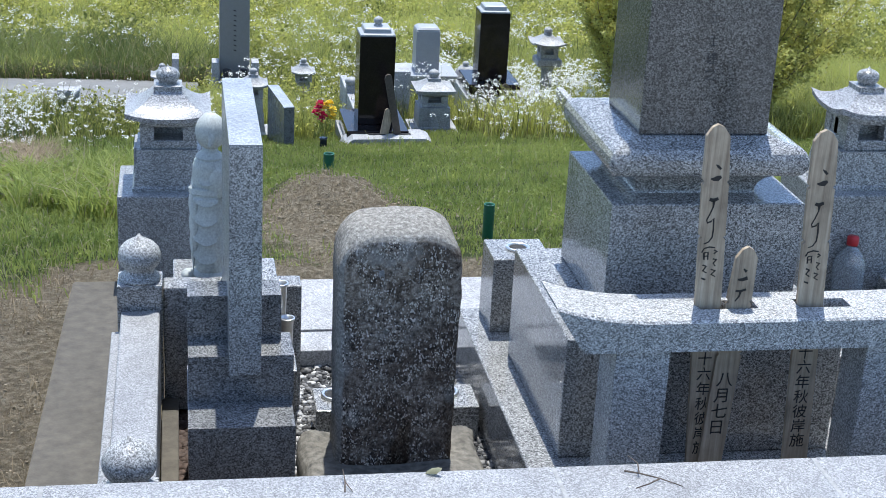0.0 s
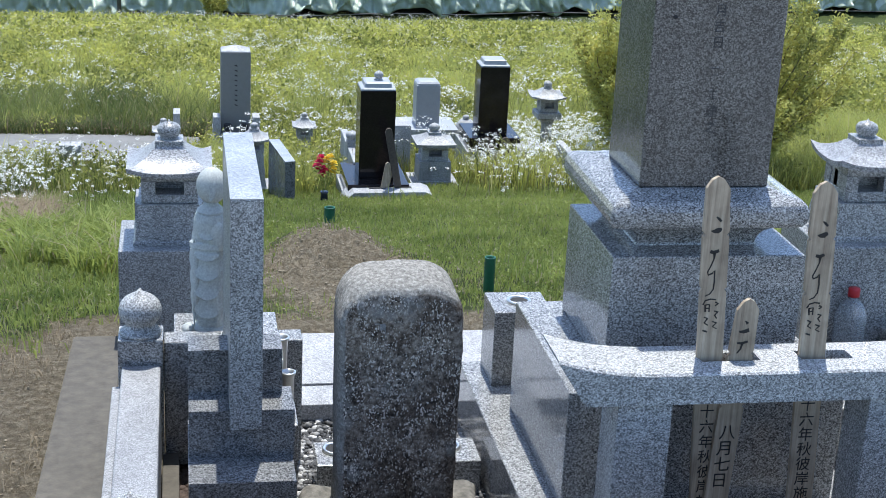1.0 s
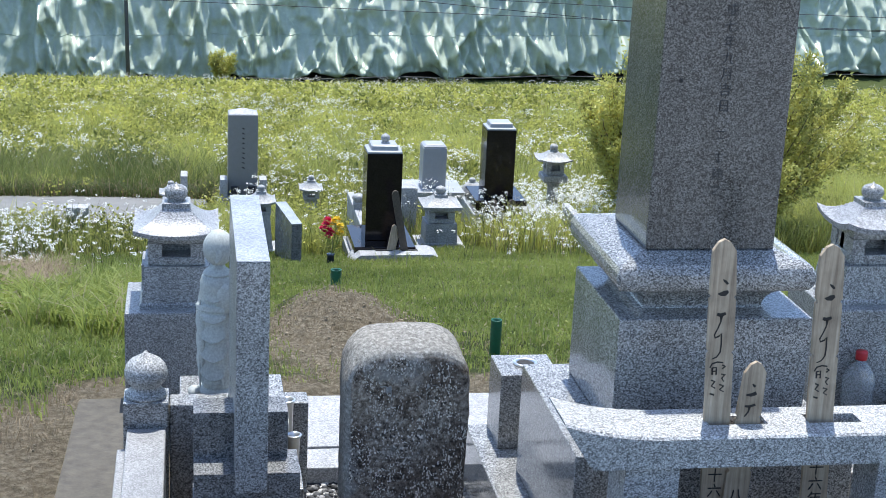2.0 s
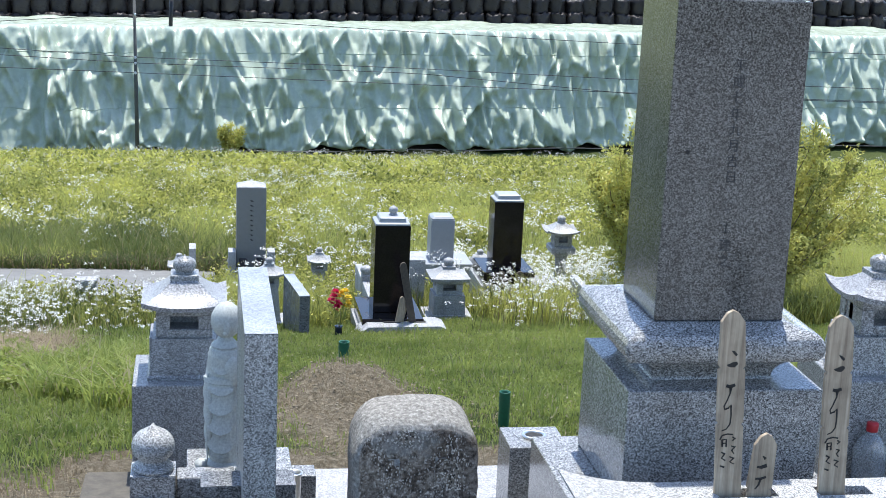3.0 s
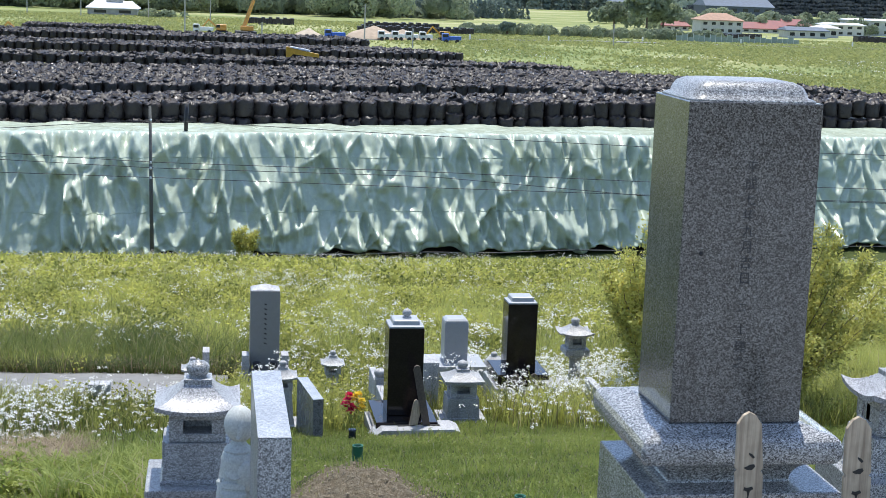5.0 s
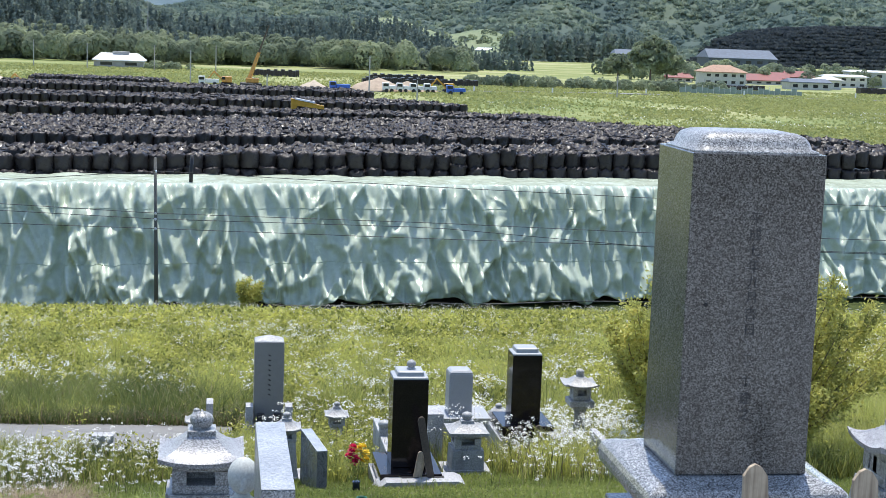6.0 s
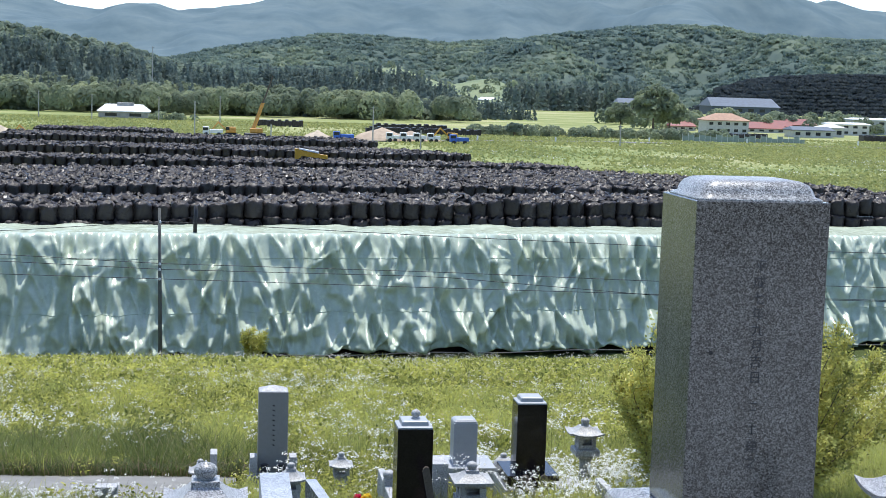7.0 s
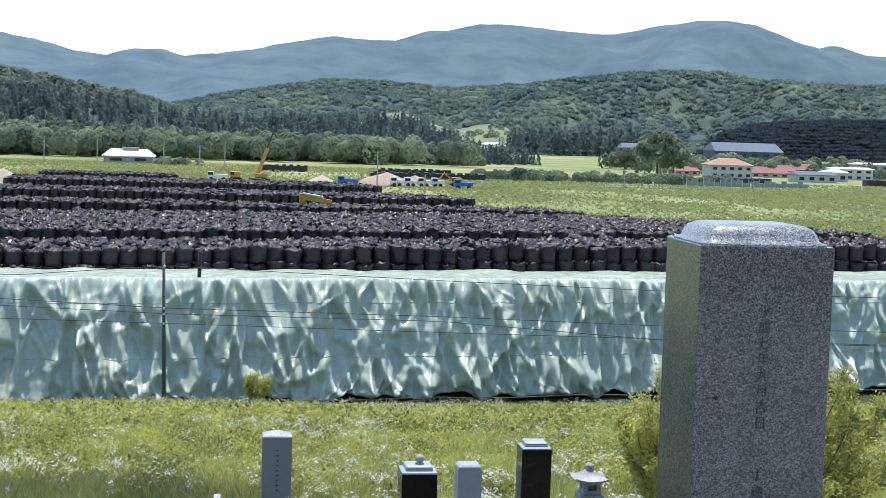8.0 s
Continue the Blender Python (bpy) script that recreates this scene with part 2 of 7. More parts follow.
def old_stone_material():
    m = Nodes("lichened_old_stone")
    base = m.ramp(m.noise(60.0, 9, 0.75), ((0.36, (0.05, 0.04, 0.031)), (0.46, (0.165, 0.134, 0.104)), (0.56, (0.31, 0.26, 0.21)), (0.68, (0.58, 0.51, 0.43))))
    black = m.ramp(m.noise(8.5, 7, 0.65), ((0.46, 1.0), (0.56, 0.0)))
    col = m.mix(m.mix(1.0, black, (0.85, 0.85, 0.85), "MULTIPLY"), base, m.mix(1.0, base, (0.42, 0.38, 0.35), "MULTIPLY"))
    grey = m.ramp(m.noise(95.0, 8, 0.75), ((0.34, (0.13, 0.124, 0.11)), (0.5, (0.28, 0.27, 0.243)), (0.66, (0.54, 0.52, 0.475))))
    dull = m.ramp(m.noise(30.0, 5), ((0.3, (0.19, 0.18, 0.165)), (0.7, (0.33, 0.315, 0.285))))
    col = m.mix(m.ramp(m.noise(6.0, 6, 0.6), ((0.56, 0.0), (0.62, 0.8))), col, dull)
    near = m.ramp(m.noise(11.0, 5, 0.6), ((0.42, 0.1), (0.58, 1.0)))
    for size, share, tone in ((330.0, 0.13, (0.8, 0.74, 0.65)), (210.0, 0.08, (0.7, 0.64, 0.55)), (260.0, 0.16, (0.05, 0.04, 0.033))):
        cells = m.node("ShaderNodeTexVoronoi", Vector=m.stretched(1.0, 1.0, 0.7), Scale=size)
        lot = m.node("ShaderNodeSeparateColor", Color=cells.outputs["Color"]).outputs[0]
        grains = m.mix(1.0, m.ramp(lot, ((1 - share - 0.01, 0.0), (1 - share, 1.0))), near, "MULTIPLY")
        col = m.mix(grains, col, tone)
    # Greyer on faces that look up, with a ragged edge.
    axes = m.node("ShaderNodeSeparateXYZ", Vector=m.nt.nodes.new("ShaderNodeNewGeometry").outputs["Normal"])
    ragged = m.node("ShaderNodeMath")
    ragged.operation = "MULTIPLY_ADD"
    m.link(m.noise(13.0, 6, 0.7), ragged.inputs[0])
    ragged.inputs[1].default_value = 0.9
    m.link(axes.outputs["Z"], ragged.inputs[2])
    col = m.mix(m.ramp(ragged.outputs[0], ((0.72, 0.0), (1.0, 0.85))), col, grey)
    # The same grey on faces that look towards -x.
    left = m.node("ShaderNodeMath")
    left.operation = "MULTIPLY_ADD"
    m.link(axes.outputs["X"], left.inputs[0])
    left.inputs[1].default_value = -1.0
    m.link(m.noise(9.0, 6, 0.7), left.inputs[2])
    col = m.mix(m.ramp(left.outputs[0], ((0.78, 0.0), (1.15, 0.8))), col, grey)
    m.base(col, 0.92, 0.0, 0.2)
    m.bump(m.noise(80.0, 8, 0.75), 0.7, 0.008)
    return m.mat


def stake_wood():
    m = Nodes("weathered_cedar_stake")
    g = m.noise(1.0, 6, 0.6, m.stretched(120, 60, 5))
    col = m.ramp(g, ((0.3, (0.29, 0.225, 0.16)), (0.55, (0.46, 0.375, 0.27)), (0.75, (0.57, 0.485, 0.37))))
    col = m.mix(1.0, col, m.ramp(m.noise(9.0, 5), ((0.3, 0.6), (0.6, 1.0))), "MULTIPLY")
    m.base(col, 0.8, 0.0, 0.25)
    m.bump(g, 0.2, 0.002)
    return m.mat


def tarp_material():
    m = Nodes("green_tarpaulin")
    n = m.noise(0.35, 5)
    col = m.ramp(n, ((0.3, (0.47, 0.54, 0.415)), (0.7, (0.57, 0.64, 0.51))))
    col = m.mix(1.0, col, m.ramp(m.noise(3.0, 6), ((0.3, 0.82), (0.7, 1.0))), "MULTIPLY")
    m.base(col, m.ramp(m.noise(1.2, 4), ((0.35, 0.16), (0.65, 0.28))), 0.0, 0.65)
    m.bump(m.noise(2.2, 4), 0.2, 0.1)
    return m.mat


def bag_material():
    m = Nodes("black_woven_plastic")
    rnd = m.nt.nodes.new("ShaderNodeObjectInfo").outputs["Random"]
    col = m.mix(rnd, (0.022, 0.0185, 0.0175), (0.046, 0.039, 0.036))
    m.base(m.mix(m.ramp(m.noise(4.0, 5), ((0.45, 0.0), (0.8, 0.5))), col, (0.045, 0.039, 0.037)), m.ramp(m.noise(3.0, 4), ((0.35, 0.24), (0.65, 0.55))), 0.0, 0.26)
    m.bump(m.noise(9.0, 6), 0.6, 0.06)
    return m.mat


OLD_STONE, STAKE_WOOD, TARP, BAG = old_stone_material(), stake_wood(), tarp_material(), bag_material()


def clear(name, color, rough, ior, weight=1.0):
    m = Nodes(name)
    m.base(color, rough)
    m.bsdf.inputs["Transmission Weight"].default_value = weight
    m.bsdf.inputs["IOR"].default_value = ior
    return m.mat


CLEAR = clear("clear_bottle_plastic", (0.9, 0.93, 0.95), 0.08, 1.3, 0.88)
WATER = clear("water", (0.95, 0.98, 0.99), 0.0, 1.33)

# ---- building helpers ----
BASE = {}


def thing(name, at=(0, 0, 0), label="", category="", group="", kind=""):
    """An Empty at the base of a thing, to carry its parts. Parts are written in the same place as the thing."""
    ob = new(name)
    ob.empty_display_size = 0.1
    ob.location = at
    BASE[ob.name] = Vector(at)
    return tagged(ob, label, category, group, kind)


def part(name, bm, material, parent=None, label="", smooth=False):
    me = bpy.data.meshes.new(name)
    if parent is not None:
        bmesh.ops.translate(bm, verts=bm.verts, vec=-BASE[parent.name])
    bm.normal_update()
    bm.to_mesh(me)
    bm.free()
    me.materials.append(material)
    if smooth:
        me.polygons.foreach_set("use_smooth", [True] * len(me.polygons))
    ob = new(name, me)
    if parent is not None:
        ob.parent = parent
        BASE[ob.name] = BASE[parent.name]
    else:
        BASE[ob.name] = Vector((0, 0, 0))
    return tagged(ob, label)


def box(bm, x0, x1, y0, y1, z0, z1, bevel=0.004, seg=2):
    made = bmesh.ops.create_cube(bm, size=1.0)["verts"]
    for v in made:
        v.co = Vector(((x0 + x1) / 2 + v.co.x * (x1 - x0), (y0 + y1) / 2 + v.co.y * (y1 - y0), (z0 + z1) / 2 + v.co.z * (z1 - z0)))
    if bevel:
        edges = {e for v in made for e in v.link_edges}
        bmesh.ops.bevel(bm, geom=list(edges), offset=bevel, segments=seg, profile=0.5, affect="EDGES")
    return bm


def one_box(*args, **kw):
    return box(bmesh.new(), *args, **kw)


def rings(bm, loops, cap_bottom=True, cap_top=True):
    """Joins closed loops of points (all of the same count) into a skin."""
    rows = [[bm.verts.new(p) for p in loop] for loop in loops]
    n = len(rows[0])
    for a, b in zip(rows, rows[1:]):
        for i in range(n):
            bm.faces.new((a[i], a[(i + 1) % n], b[(i + 1) % n], b[i]))
    if cap_bottom:
        bm.faces.new(rows[0][::-1])
    if cap_top:
        bm.faces.new(rows[-1])
    return bm


def lathe(bm, cx, cy, profile, n=24, sx=1.0, sy=1.0, cap_bottom=True, cap_top=True):
    return rings(bm, [[(cx + sx * r * math.cos(2 * math.pi * i / n), cy + sy * r * math.sin(2 * math.pi * i / n), z) for i in range(n)] for r, z in profile], cap_bottom, cap_top)


def rect_loft(bm, cx, cy, profile, corner=0.12):
    """Lofts rounded rectangles (half width, half depth, height) upwards."""
    loops = []
    for hx, hy, z in profile:
        c = corner * min(hx, hy)
        loop = []
        for qx, qy, a0 in ((1, 1, 0), (-1, 1, 90), (-1, -1, 180), (1, -1, 270)):
            for k in range(4):
                a = radians(a0 + 30 * k)
                loop.append((cx + qx * (hx - c) + c * math.cos(a), cy + qy * (hy - c) + c * math.sin(a), z))
        loops.append(loop)
    return rings(bm, loops)


def from_arrays(name, verts, tris, material, label="", category="", kind="stuff", smooth=False):
    """A mesh from numpy arrays of points and triangles."""
    me = bpy.data.meshes.new(name)
    me.vertices.add(len(verts))
    me.vertices.foreach_set("co", np.ascontiguousarray(verts, dtype=np.float32).ravel())
    k = tris.shape[1]
    me.loops.add(tris.size)
    me.loops.foreach_set("vertex_index", np.ascontiguousarray(tris, dtype=np.int32).ravel())
    me.polygons.add(len(tris))
    me.polygons.foreach_set("loop_start", np.arange(0, tris.size, k, dtype=np.int32))
    if smooth:
        me.polygons.foreach_set("use_smooth", np.ones(len(tris), dtype=bool))
    me.update(calc_edges=True)
    me.validate()
    me.materials.append(material)
    ob = new(name, me)
    BASE[ob.name] = Vector((0, 0, 0))
    return tagged(ob, label, category, "", kind)


rng = np.random.default_rng(7)
TABLE = rng.random((256, 256))


def vnoise(x, y):
    """Smooth value noise, 0 to 1, on arrays."""
    xi, yi = np.floor(x).astype(int), np.floor(y).astype(int)
    fx, fy = x - xi, y - yi
    fx, fy = fx * fx * (3 - 2 * fx), fy * fy * (3 - 2 * fy)
    t = lambda a, b: TABLE[a % 256, b % 256]
    return (t(xi, yi) * (1 - fx) + t(xi + 1, yi) * fx) * (1 - fy) + (t(xi, yi + 1) * (1 - fx) + t(xi + 1, yi + 1) * fx) * fy


def fbm(x, y, octaves=4):
    total, amp, norm = 0.0, 1.0, 0.0
    for k in range(octaves):
        total = total + amp * vnoise(x * 2 ** k + 17.3 * k, y * 2 ** k + 9.1 * k)
        norm += amp
        amp *= 0.5
    return total / norm


# ---- ground: one sheet from behind the camera to the hills ----
FLOOR = -13.1


def bare(x, y):
    """Share of bare soil, 0 to 1: round the plots and on the mound."""
    s = np.clip(1.15 - np.hypot((x - 0.78) / 0.75, (y - 7.2) / 1.9), 0, 1)
    s = np.maximum(s, np.clip(1.4 - np.abs(y - 5.6) / 0.75, 0, 1) * np.clip((x + 0.75) / 0.3, 0, 1) * np.clip((2.6 - x) / 0.6, 0, 1))
    s = np.maximum(s, np.clip(1.9 - np.hypot((x + 0.9) / 0.75, (y - 3.7) / 1.6), 0, 1))
    s = np.maximum(s, np.clip((5.15 - y) / 0.4, 0, 1) * (x > -3.0))
    return np.clip(s, 0, 1)


def height(x, y):
    """The lie of the land."""
    x, y = np.asarray(x, float), np.asarray(y, float)
    z = np.interp(y, [-60, -9, -8.6, 2.42, 2.6, 5.3, 12.5, 81.0, 90.0, 5000], [0.5, 0.5, 0.5, 0.5, -0.02, -0.02, -1.57, FLOOR, FLOOR, FLOOR])
    away = np.clip((y - 5.4) / 2.0, 0, 1)
    z = z + away * (0.10 * (fbm(x * 0.7, y * 0.7, 3) - 0.5)) + np.clip((y - 18) / 10, 0, 1) * 0.5 * (fbm(x * 0.12 + 5, y * 0.12, 3) - 0.5) * np.clip((78 - y) / 10, 0, 1)
    z = z + 0.2 * np.exp(-(((x - 0.82) / 0.36) ** 2 + ((y - 8.1) / 0.62) ** 2)) * (0.7 + 0.6 * fbm(x * 5, y * 5, 3))
    z = z + bare(x, y) * np.clip(away * 3, 0, 1) * 0.17 * (fbm(x * 7, y * 7, 4) - 0.5)
    return z


xs = np.concatenate([-np.geomspace(3200, 3.2, 50), np.arange(-3.1, -1.6, 0.07), np.arange(-1.6, 2.4, 0.034), np.arange(2.4, 7.0, 0.07), np.geomspace(7.1, 3200, 60)])
ys = np.concatenate([[-60, -20, -6, 0, 2.54, 2.61], np.arange(2.8, 10.0, 0.036), np.arange(10.0, 14.5, 0.08), np.geomspace(14.6, 90, 150), np.geomspace(92, 4300, 50)])
gx, gy = np.meshgrid(xs, ys)
gv = np.stack([gx, gy, height(gx, gy)], -1).reshape(-1, 3)
nx = len(xs)
i = (np.arange(len(ys) - 1)[:, None] * nx + np.arange(nx - 1)).ravel()
ground = from_arrays("ground", gv, np.stack([i, i + 1, i + nx + 1, i + nx], -1), GROUND, "sloping ground of turf and bare brown soil", "ground", "structure", True)
layer = ground.data.attributes.new("bare", "FLOAT_COLOR", "POINT")
share = bare(gv[:, 0], gv[:, 1])
layer.data.foreach_set("color", np.stack([share, share, share, np.ones_like(share)], -1).astype(np.float32).ravel())

# ---- near plots ----
CX, CY = 1.386, 3.95

# boundary wall in front of the camera, capped with granite stones
# Unseen slab behind the wall, added to throw sunlight onto the stone fronts.
tagged(part("bounce_slab", one_box(-8, 10, -8, 2.40, 0.2, 0.56, bevel=0), plain("pale_bounce_slab", (0.42, 0.41, 0.38), 0.9, 0, 0.2, 5.0, 0.2)), "unseen pale slab added to bounce light onto the stone fronts", "pavement", "", "structure")
wall = thing("boundary_wall", (0.6, 2.6, 0.0), "low boundary wall capped with pale speckled granite stones", "wall", "", "structure")
part("wall_core", one_box(-2.6, 3.6, 2.40, 2.70, -0.05, 0.58, bevel=0), CONCRETE, wall)
joints = [-2.6, -1.35, -0.28, 0.760, 1.335, 2.4, 3.6]
for a, b in zip(joints, joints[1:]):
    part("coping_stone", one_box(a + 0.003, b - 0.003, 2.30, 2.737, 0.58, 0.70, bevel=0.006), GRANITE_FINE, wall)


for a in joints[1:-1]:
    part("mortar_joint", one_box(a - 0.0045, a + 0.0045, 2.305, 2.733, 0.59, 0.6985, bevel=0), MORTAR, wall, "pale grey mortar")


def text_mesh(name, body, size, at, material, parent, turn=(90, 0, 0), depth=0.0006):
    """Characters as a thin raised mesh."""
    cu = bpy.data.curves.new(name, "FONT")
    cu.body, cu.size, cu.extrude, cu.align_x, cu.align_y = body, size, depth, "CENTER", "CENTER"
    tmp = new(name, cu)
    me = bpy.data.meshes.new_from_object(tmp.evaluated_get(bpy.context.evaluated_depsgraph_get()))
    bpy.data.objects.remove(tmp)
    me.materials.clear()
    me.materials.append(material)
    ob = new(name, me)
    ob.matrix_world = pose(*(Vector(at) - BASE[parent.name]), *turn)
    ob.parent = parent
    BASE[ob.name] = BASE[parent.name]
    return ob


def strokes(name, lines, width, y, material, parent, depth=0.0008):
    """Brush strokes that taper, on an upright face that looks towards -y. lines: lists of (x, z)."""
    for line in lines:
        bm = bmesh.new()
        pts = [Vector((p[0], 0, p[1])) for p in line]
        row = []
        for k, p in enumerate(pts):
            d = (pts[min(k + 1, len(pts) - 1)] - pts[max(k - 1, 0)]).normalized()
            side = Vector((-d.z, 0, d.x)) * width * (line[k][2] if len(line[k]) > 2 else (0.55 if k in (0, len(pts) - 1) else 1.0)) * 0.5
            row.append([bm.verts.new((p.x + s * side.x, y - depth, p.z + s * side.z)) for s in (-1, 1)] + [bm.verts.new((p.x + s * side.x, y + depth, p.z + s * side.z)) for s in (-1, 1)])
        for a, b in zip(row, row[1:]):
            for q in ((a[0], a[1], b[1], b[0]), (a[2], b[2], b[3], a[3]), (a[0], b[0], b[2], a[2]), (a[1], a[3], b[3], b[1])):
                bm.faces.new(q)
        part(name, bm, material, parent)


# main gravestone, seen from behind
tomb = thing("gravestone", (CX, CY, 0.05), "tall polished grey granite gravestone on moulded tiers", "gravestone")
part("shaft", one_box(CX - 0.18, CX + 0.18, 3.77, 4.08, 1.112, 1.966, bevel=0.003), GRANITE_SHADED, tomb)
part("cap", rect_loft(bmesh.new(), CX, 3.925, ((0.174, 0.149, 1.966), (0.172, 0.147, 1.971), (0.157, 0.132, 1.977), (0.152, 0.127, 1.992), (0.143, 0.118, 2.006), (0.125, 0.1, 2.015), (0.1, 0.078, 2.018)), 0.25), GRANITE_LANTERN, tomb, "rounded granite cap", True)
part("upper_moulding", rect_loft(bmesh.new(), CX, CY, [(h, h, z) for h, z in ((0.172, 0.9432), (0.17, 0.95), (0.172, 0.96), (0.178, 0.975), (0.19, 0.99), (0.208, 1.003), (0.228, 1.012), (0.243, 1.016), (0.256, 1.018), (0.266, 1.023), (0.273, 1.034), (0.276, 1.05), (0.275, 1.068), (0.269, 1.083), (0.259, 1.092), (0.246, 1.096), (0.222, 1.101), (0.192, 1.111))], 0.06), GRANITE, tomb, "rounded granite moulding with an undercut neck")
part("middle_block", one_box(1.125, 1.666, CY - 0.265, 4.165, 0.612, 0.943, bevel=0.004), GRANITE, tomb)
part("lower_block", one_box(CX - 0.387, CX + 0.387, 3.56, 4.235, 0.26, 0.61, bevel=0.004), GRANITE, tomb)
part("footing_slab", one_box(0.905, 1.867, 3.40, 4.60, 0.04, 0.258, bevel=0.005), GRANITE, tomb)
for ch, z in zip("平成七年九月吉日", np.linspace(1.796, 1.503, 8)):
    text_mesh("inscription", ch, 0.036, (1.385, 3.7696, z), ENGRAVED, tomb)
for ch, z in zip("建之", (1.318, 1.275)):
    text_mesh("inscription", ch, 0.036, (1.385, 3.7696, z), ENGRAVED, tomb)
strokes("inscription_bar", [[(1.371, 1.436), (1.397, 1.436)], [(1.373, 1.418), (1.395, 1.418)], [(1.371, 1.374), (1.397, 1.374)], [(1.384, 1.384), (1.384, 1.352)], [(1.373, 1.356), (1.395, 1.356)]], 0.004, 3.7696, ENGRAVED, tomb)
bm = bmesh.new()
bmesh.ops.create_icosphere(bm, subdivisions=2, radius=0.006)
bmesh.ops.scale(bm, vec=(1.1, 0.15, 1.0), verts=bm.verts)
bmesh.ops.translate(bm, vec=(1.262, 3.7695, 1.57), verts=bm.verts)
part("knot", bm, DARK, tomb, "dark mineral spot", True)


def holder(name, x0, x1, y0, y1, z0, z1, hx, hy, r, label):
    """A granite block with a steel cup sunk into its top."""
    ob = thing(name, ((x0 + x1) / 2, (y0 + y1) / 2, z0), label, "flower holder", "granite flower holders")
    part("block", one_box(x0, x1, y0, y1, z0, z1, bevel=0.004), GRANITE, ob)
    part("rim", lathe(bmesh.new(), hx, hy, ((r, z1 - 0.002), (r * 1.18, z1 + 0.002), (r * 1.15, z1 + 0.008), (r, z1 + 0.010), (r * 0.86, z1 + 0.007), (r * 0.84, z1 + 0.003)), 24, cap_top=False), STEEL, ob, "round steel rim", True)
    # Dark disc on the solid top, in place of a hole's shade.
    part("hollow", lathe(bmesh.new(), hx, hy, ((r * 0.85, z1 + 0.0005), (r * 0.85, z1 + 0.0035)), 24), DARK, ob)
    return ob


holder("flower_holder", 0.972, 1.16, 4.395, 4.58, 0.258, 0.51, 1.068, 4.49, 0.034, "square granite flower holder with a steel rim behind the gravestone")
holder("flower_holder", 0.39, 0.53, 4.09, 4.25, 0.03, 0.15, 0.455, 4.19, 0.036, "low granite flower holder on the gravel")
holder("flower_holder", 0.765, 0.89, 4.09, 4.25, 0.03, 0.15, 0.80, 4.19, 0.036, "low granite flower holder on the gravel")

# stand for memorial stakes
SX = 1.461
stand = thing("stake_stand", (SX, 3.38, 0.0), "granite stand with an upturned slotted beam for memorial stakes", "stake stand")


def beam_top(x):
    d = abs(x - SX)
    return 0.772 + 0.04 * max(0.0, (d - 0.3) / 0.26) ** 2.1


def beam_piece(bm, x0, x1, y0, y1):
    n = max(2, int((x1 - x0) / 0.02))
    loops = []
    for k in range(n + 1):
        x = x0 + (x1 - x0) * k / n
        z0 = 0.69 + 1.55 * max(0.0, abs(x - SX) - 0.49)
        z1 = max(beam_top(x), z0 + 0.004)
        loops.append([(x, y0, z0), (x, y0, z1 - 0.006), (x, y0 + 0.006 if y0 < 3.31 else y0, z1), (x, y1, z1), (x, y1, z0)])
    return rings(bm, loops)


bm = bmesh.new()
for x0, x1, y0, y1 in ((0.895, 2.027, 3.30, 3.375), (0.895, 2.027, 3.43, 3.48), (0.895, 1.285, 3.375, 3.43), (1.44, 1.55, 3.375, 3.43), (1.69, 2.027, 3.375, 3.43)):
    beam_piece(bm, x0, x1, y0, y1)
bmesh.ops.recalc_face_normals(bm, faces=bm.faces)
part("beam", bm, GRANITE_DRESSED, stand, "granite beam with upturned ends and two slots")
for x0 in (1.058, 1.722):
    part("leg", one_box(x0, x0 + 0.142, 3.315, 3.455, 0.0, 0.69, bevel=0.004), GRANITE_DRESSED, stand)


def stake(x0, x1, ztop, text, ztext, dz, size, label, lean=0.0, marks=(), y0=3.397):
    """A flat memorial stake with a pointed, notched head."""
    ob = thing("memorial_stake", ((x0 + x1) / 2, 3.403, 0.0), label, "memorial stake", "memorial stakes")
    c, h, y1 = (x0 + x1) / 2, (x1 - x0) / 2, y0 + 0.012
    outline = [(-h, 0.0), (-h, ztop - 0.30), (-h + 0.006, ztop - 0.293), (-h, ztop - 0.286), (-h, ztop - 0.155), (-h + 0.006, ztop - 0.148), (-h, ztop - 0.141), (-h + 0.004, ztop - 0.03), (-h * 0.45, ztop - 0.008), (0, ztop)]
    outline = outline + [(-x, z) for x, z in outline[-2::-1]]
    bm = bmesh.new()
    front = [bm.verts.new((c + x + lean * z, y0, z)) for x, z in outline]
    back = [bm.verts.new((c + x + lean * z, y1, z)) for x, z in outline]
    bm.faces.new(front)
    bm.faces.new(back[::-1])
    for k in range(len(front)):
        j = (k + 1) % len(front)
        bm.faces.new((front[k], back[k], back[j], front[j]))
    bmesh.ops.recalc_face_normals(bm, faces=bm.faces)
    part("board", bm, STAKE_WOOD, ob)
    for k, ch in enumerate(text):
        z = ztext - dz * k
        text_mesh("lettering", ch, size, (c + lean * z, y0 - 0.0006, z), INK, ob)
    if marks:
        strokes("brush_mark", [[(c + lean * (ztop + p[1]) + p[0], ztop + p[1], *p[2:]) for p in line] for line in marks], 0.0065, y0 - 0.0006, INK, ob)
    return ob


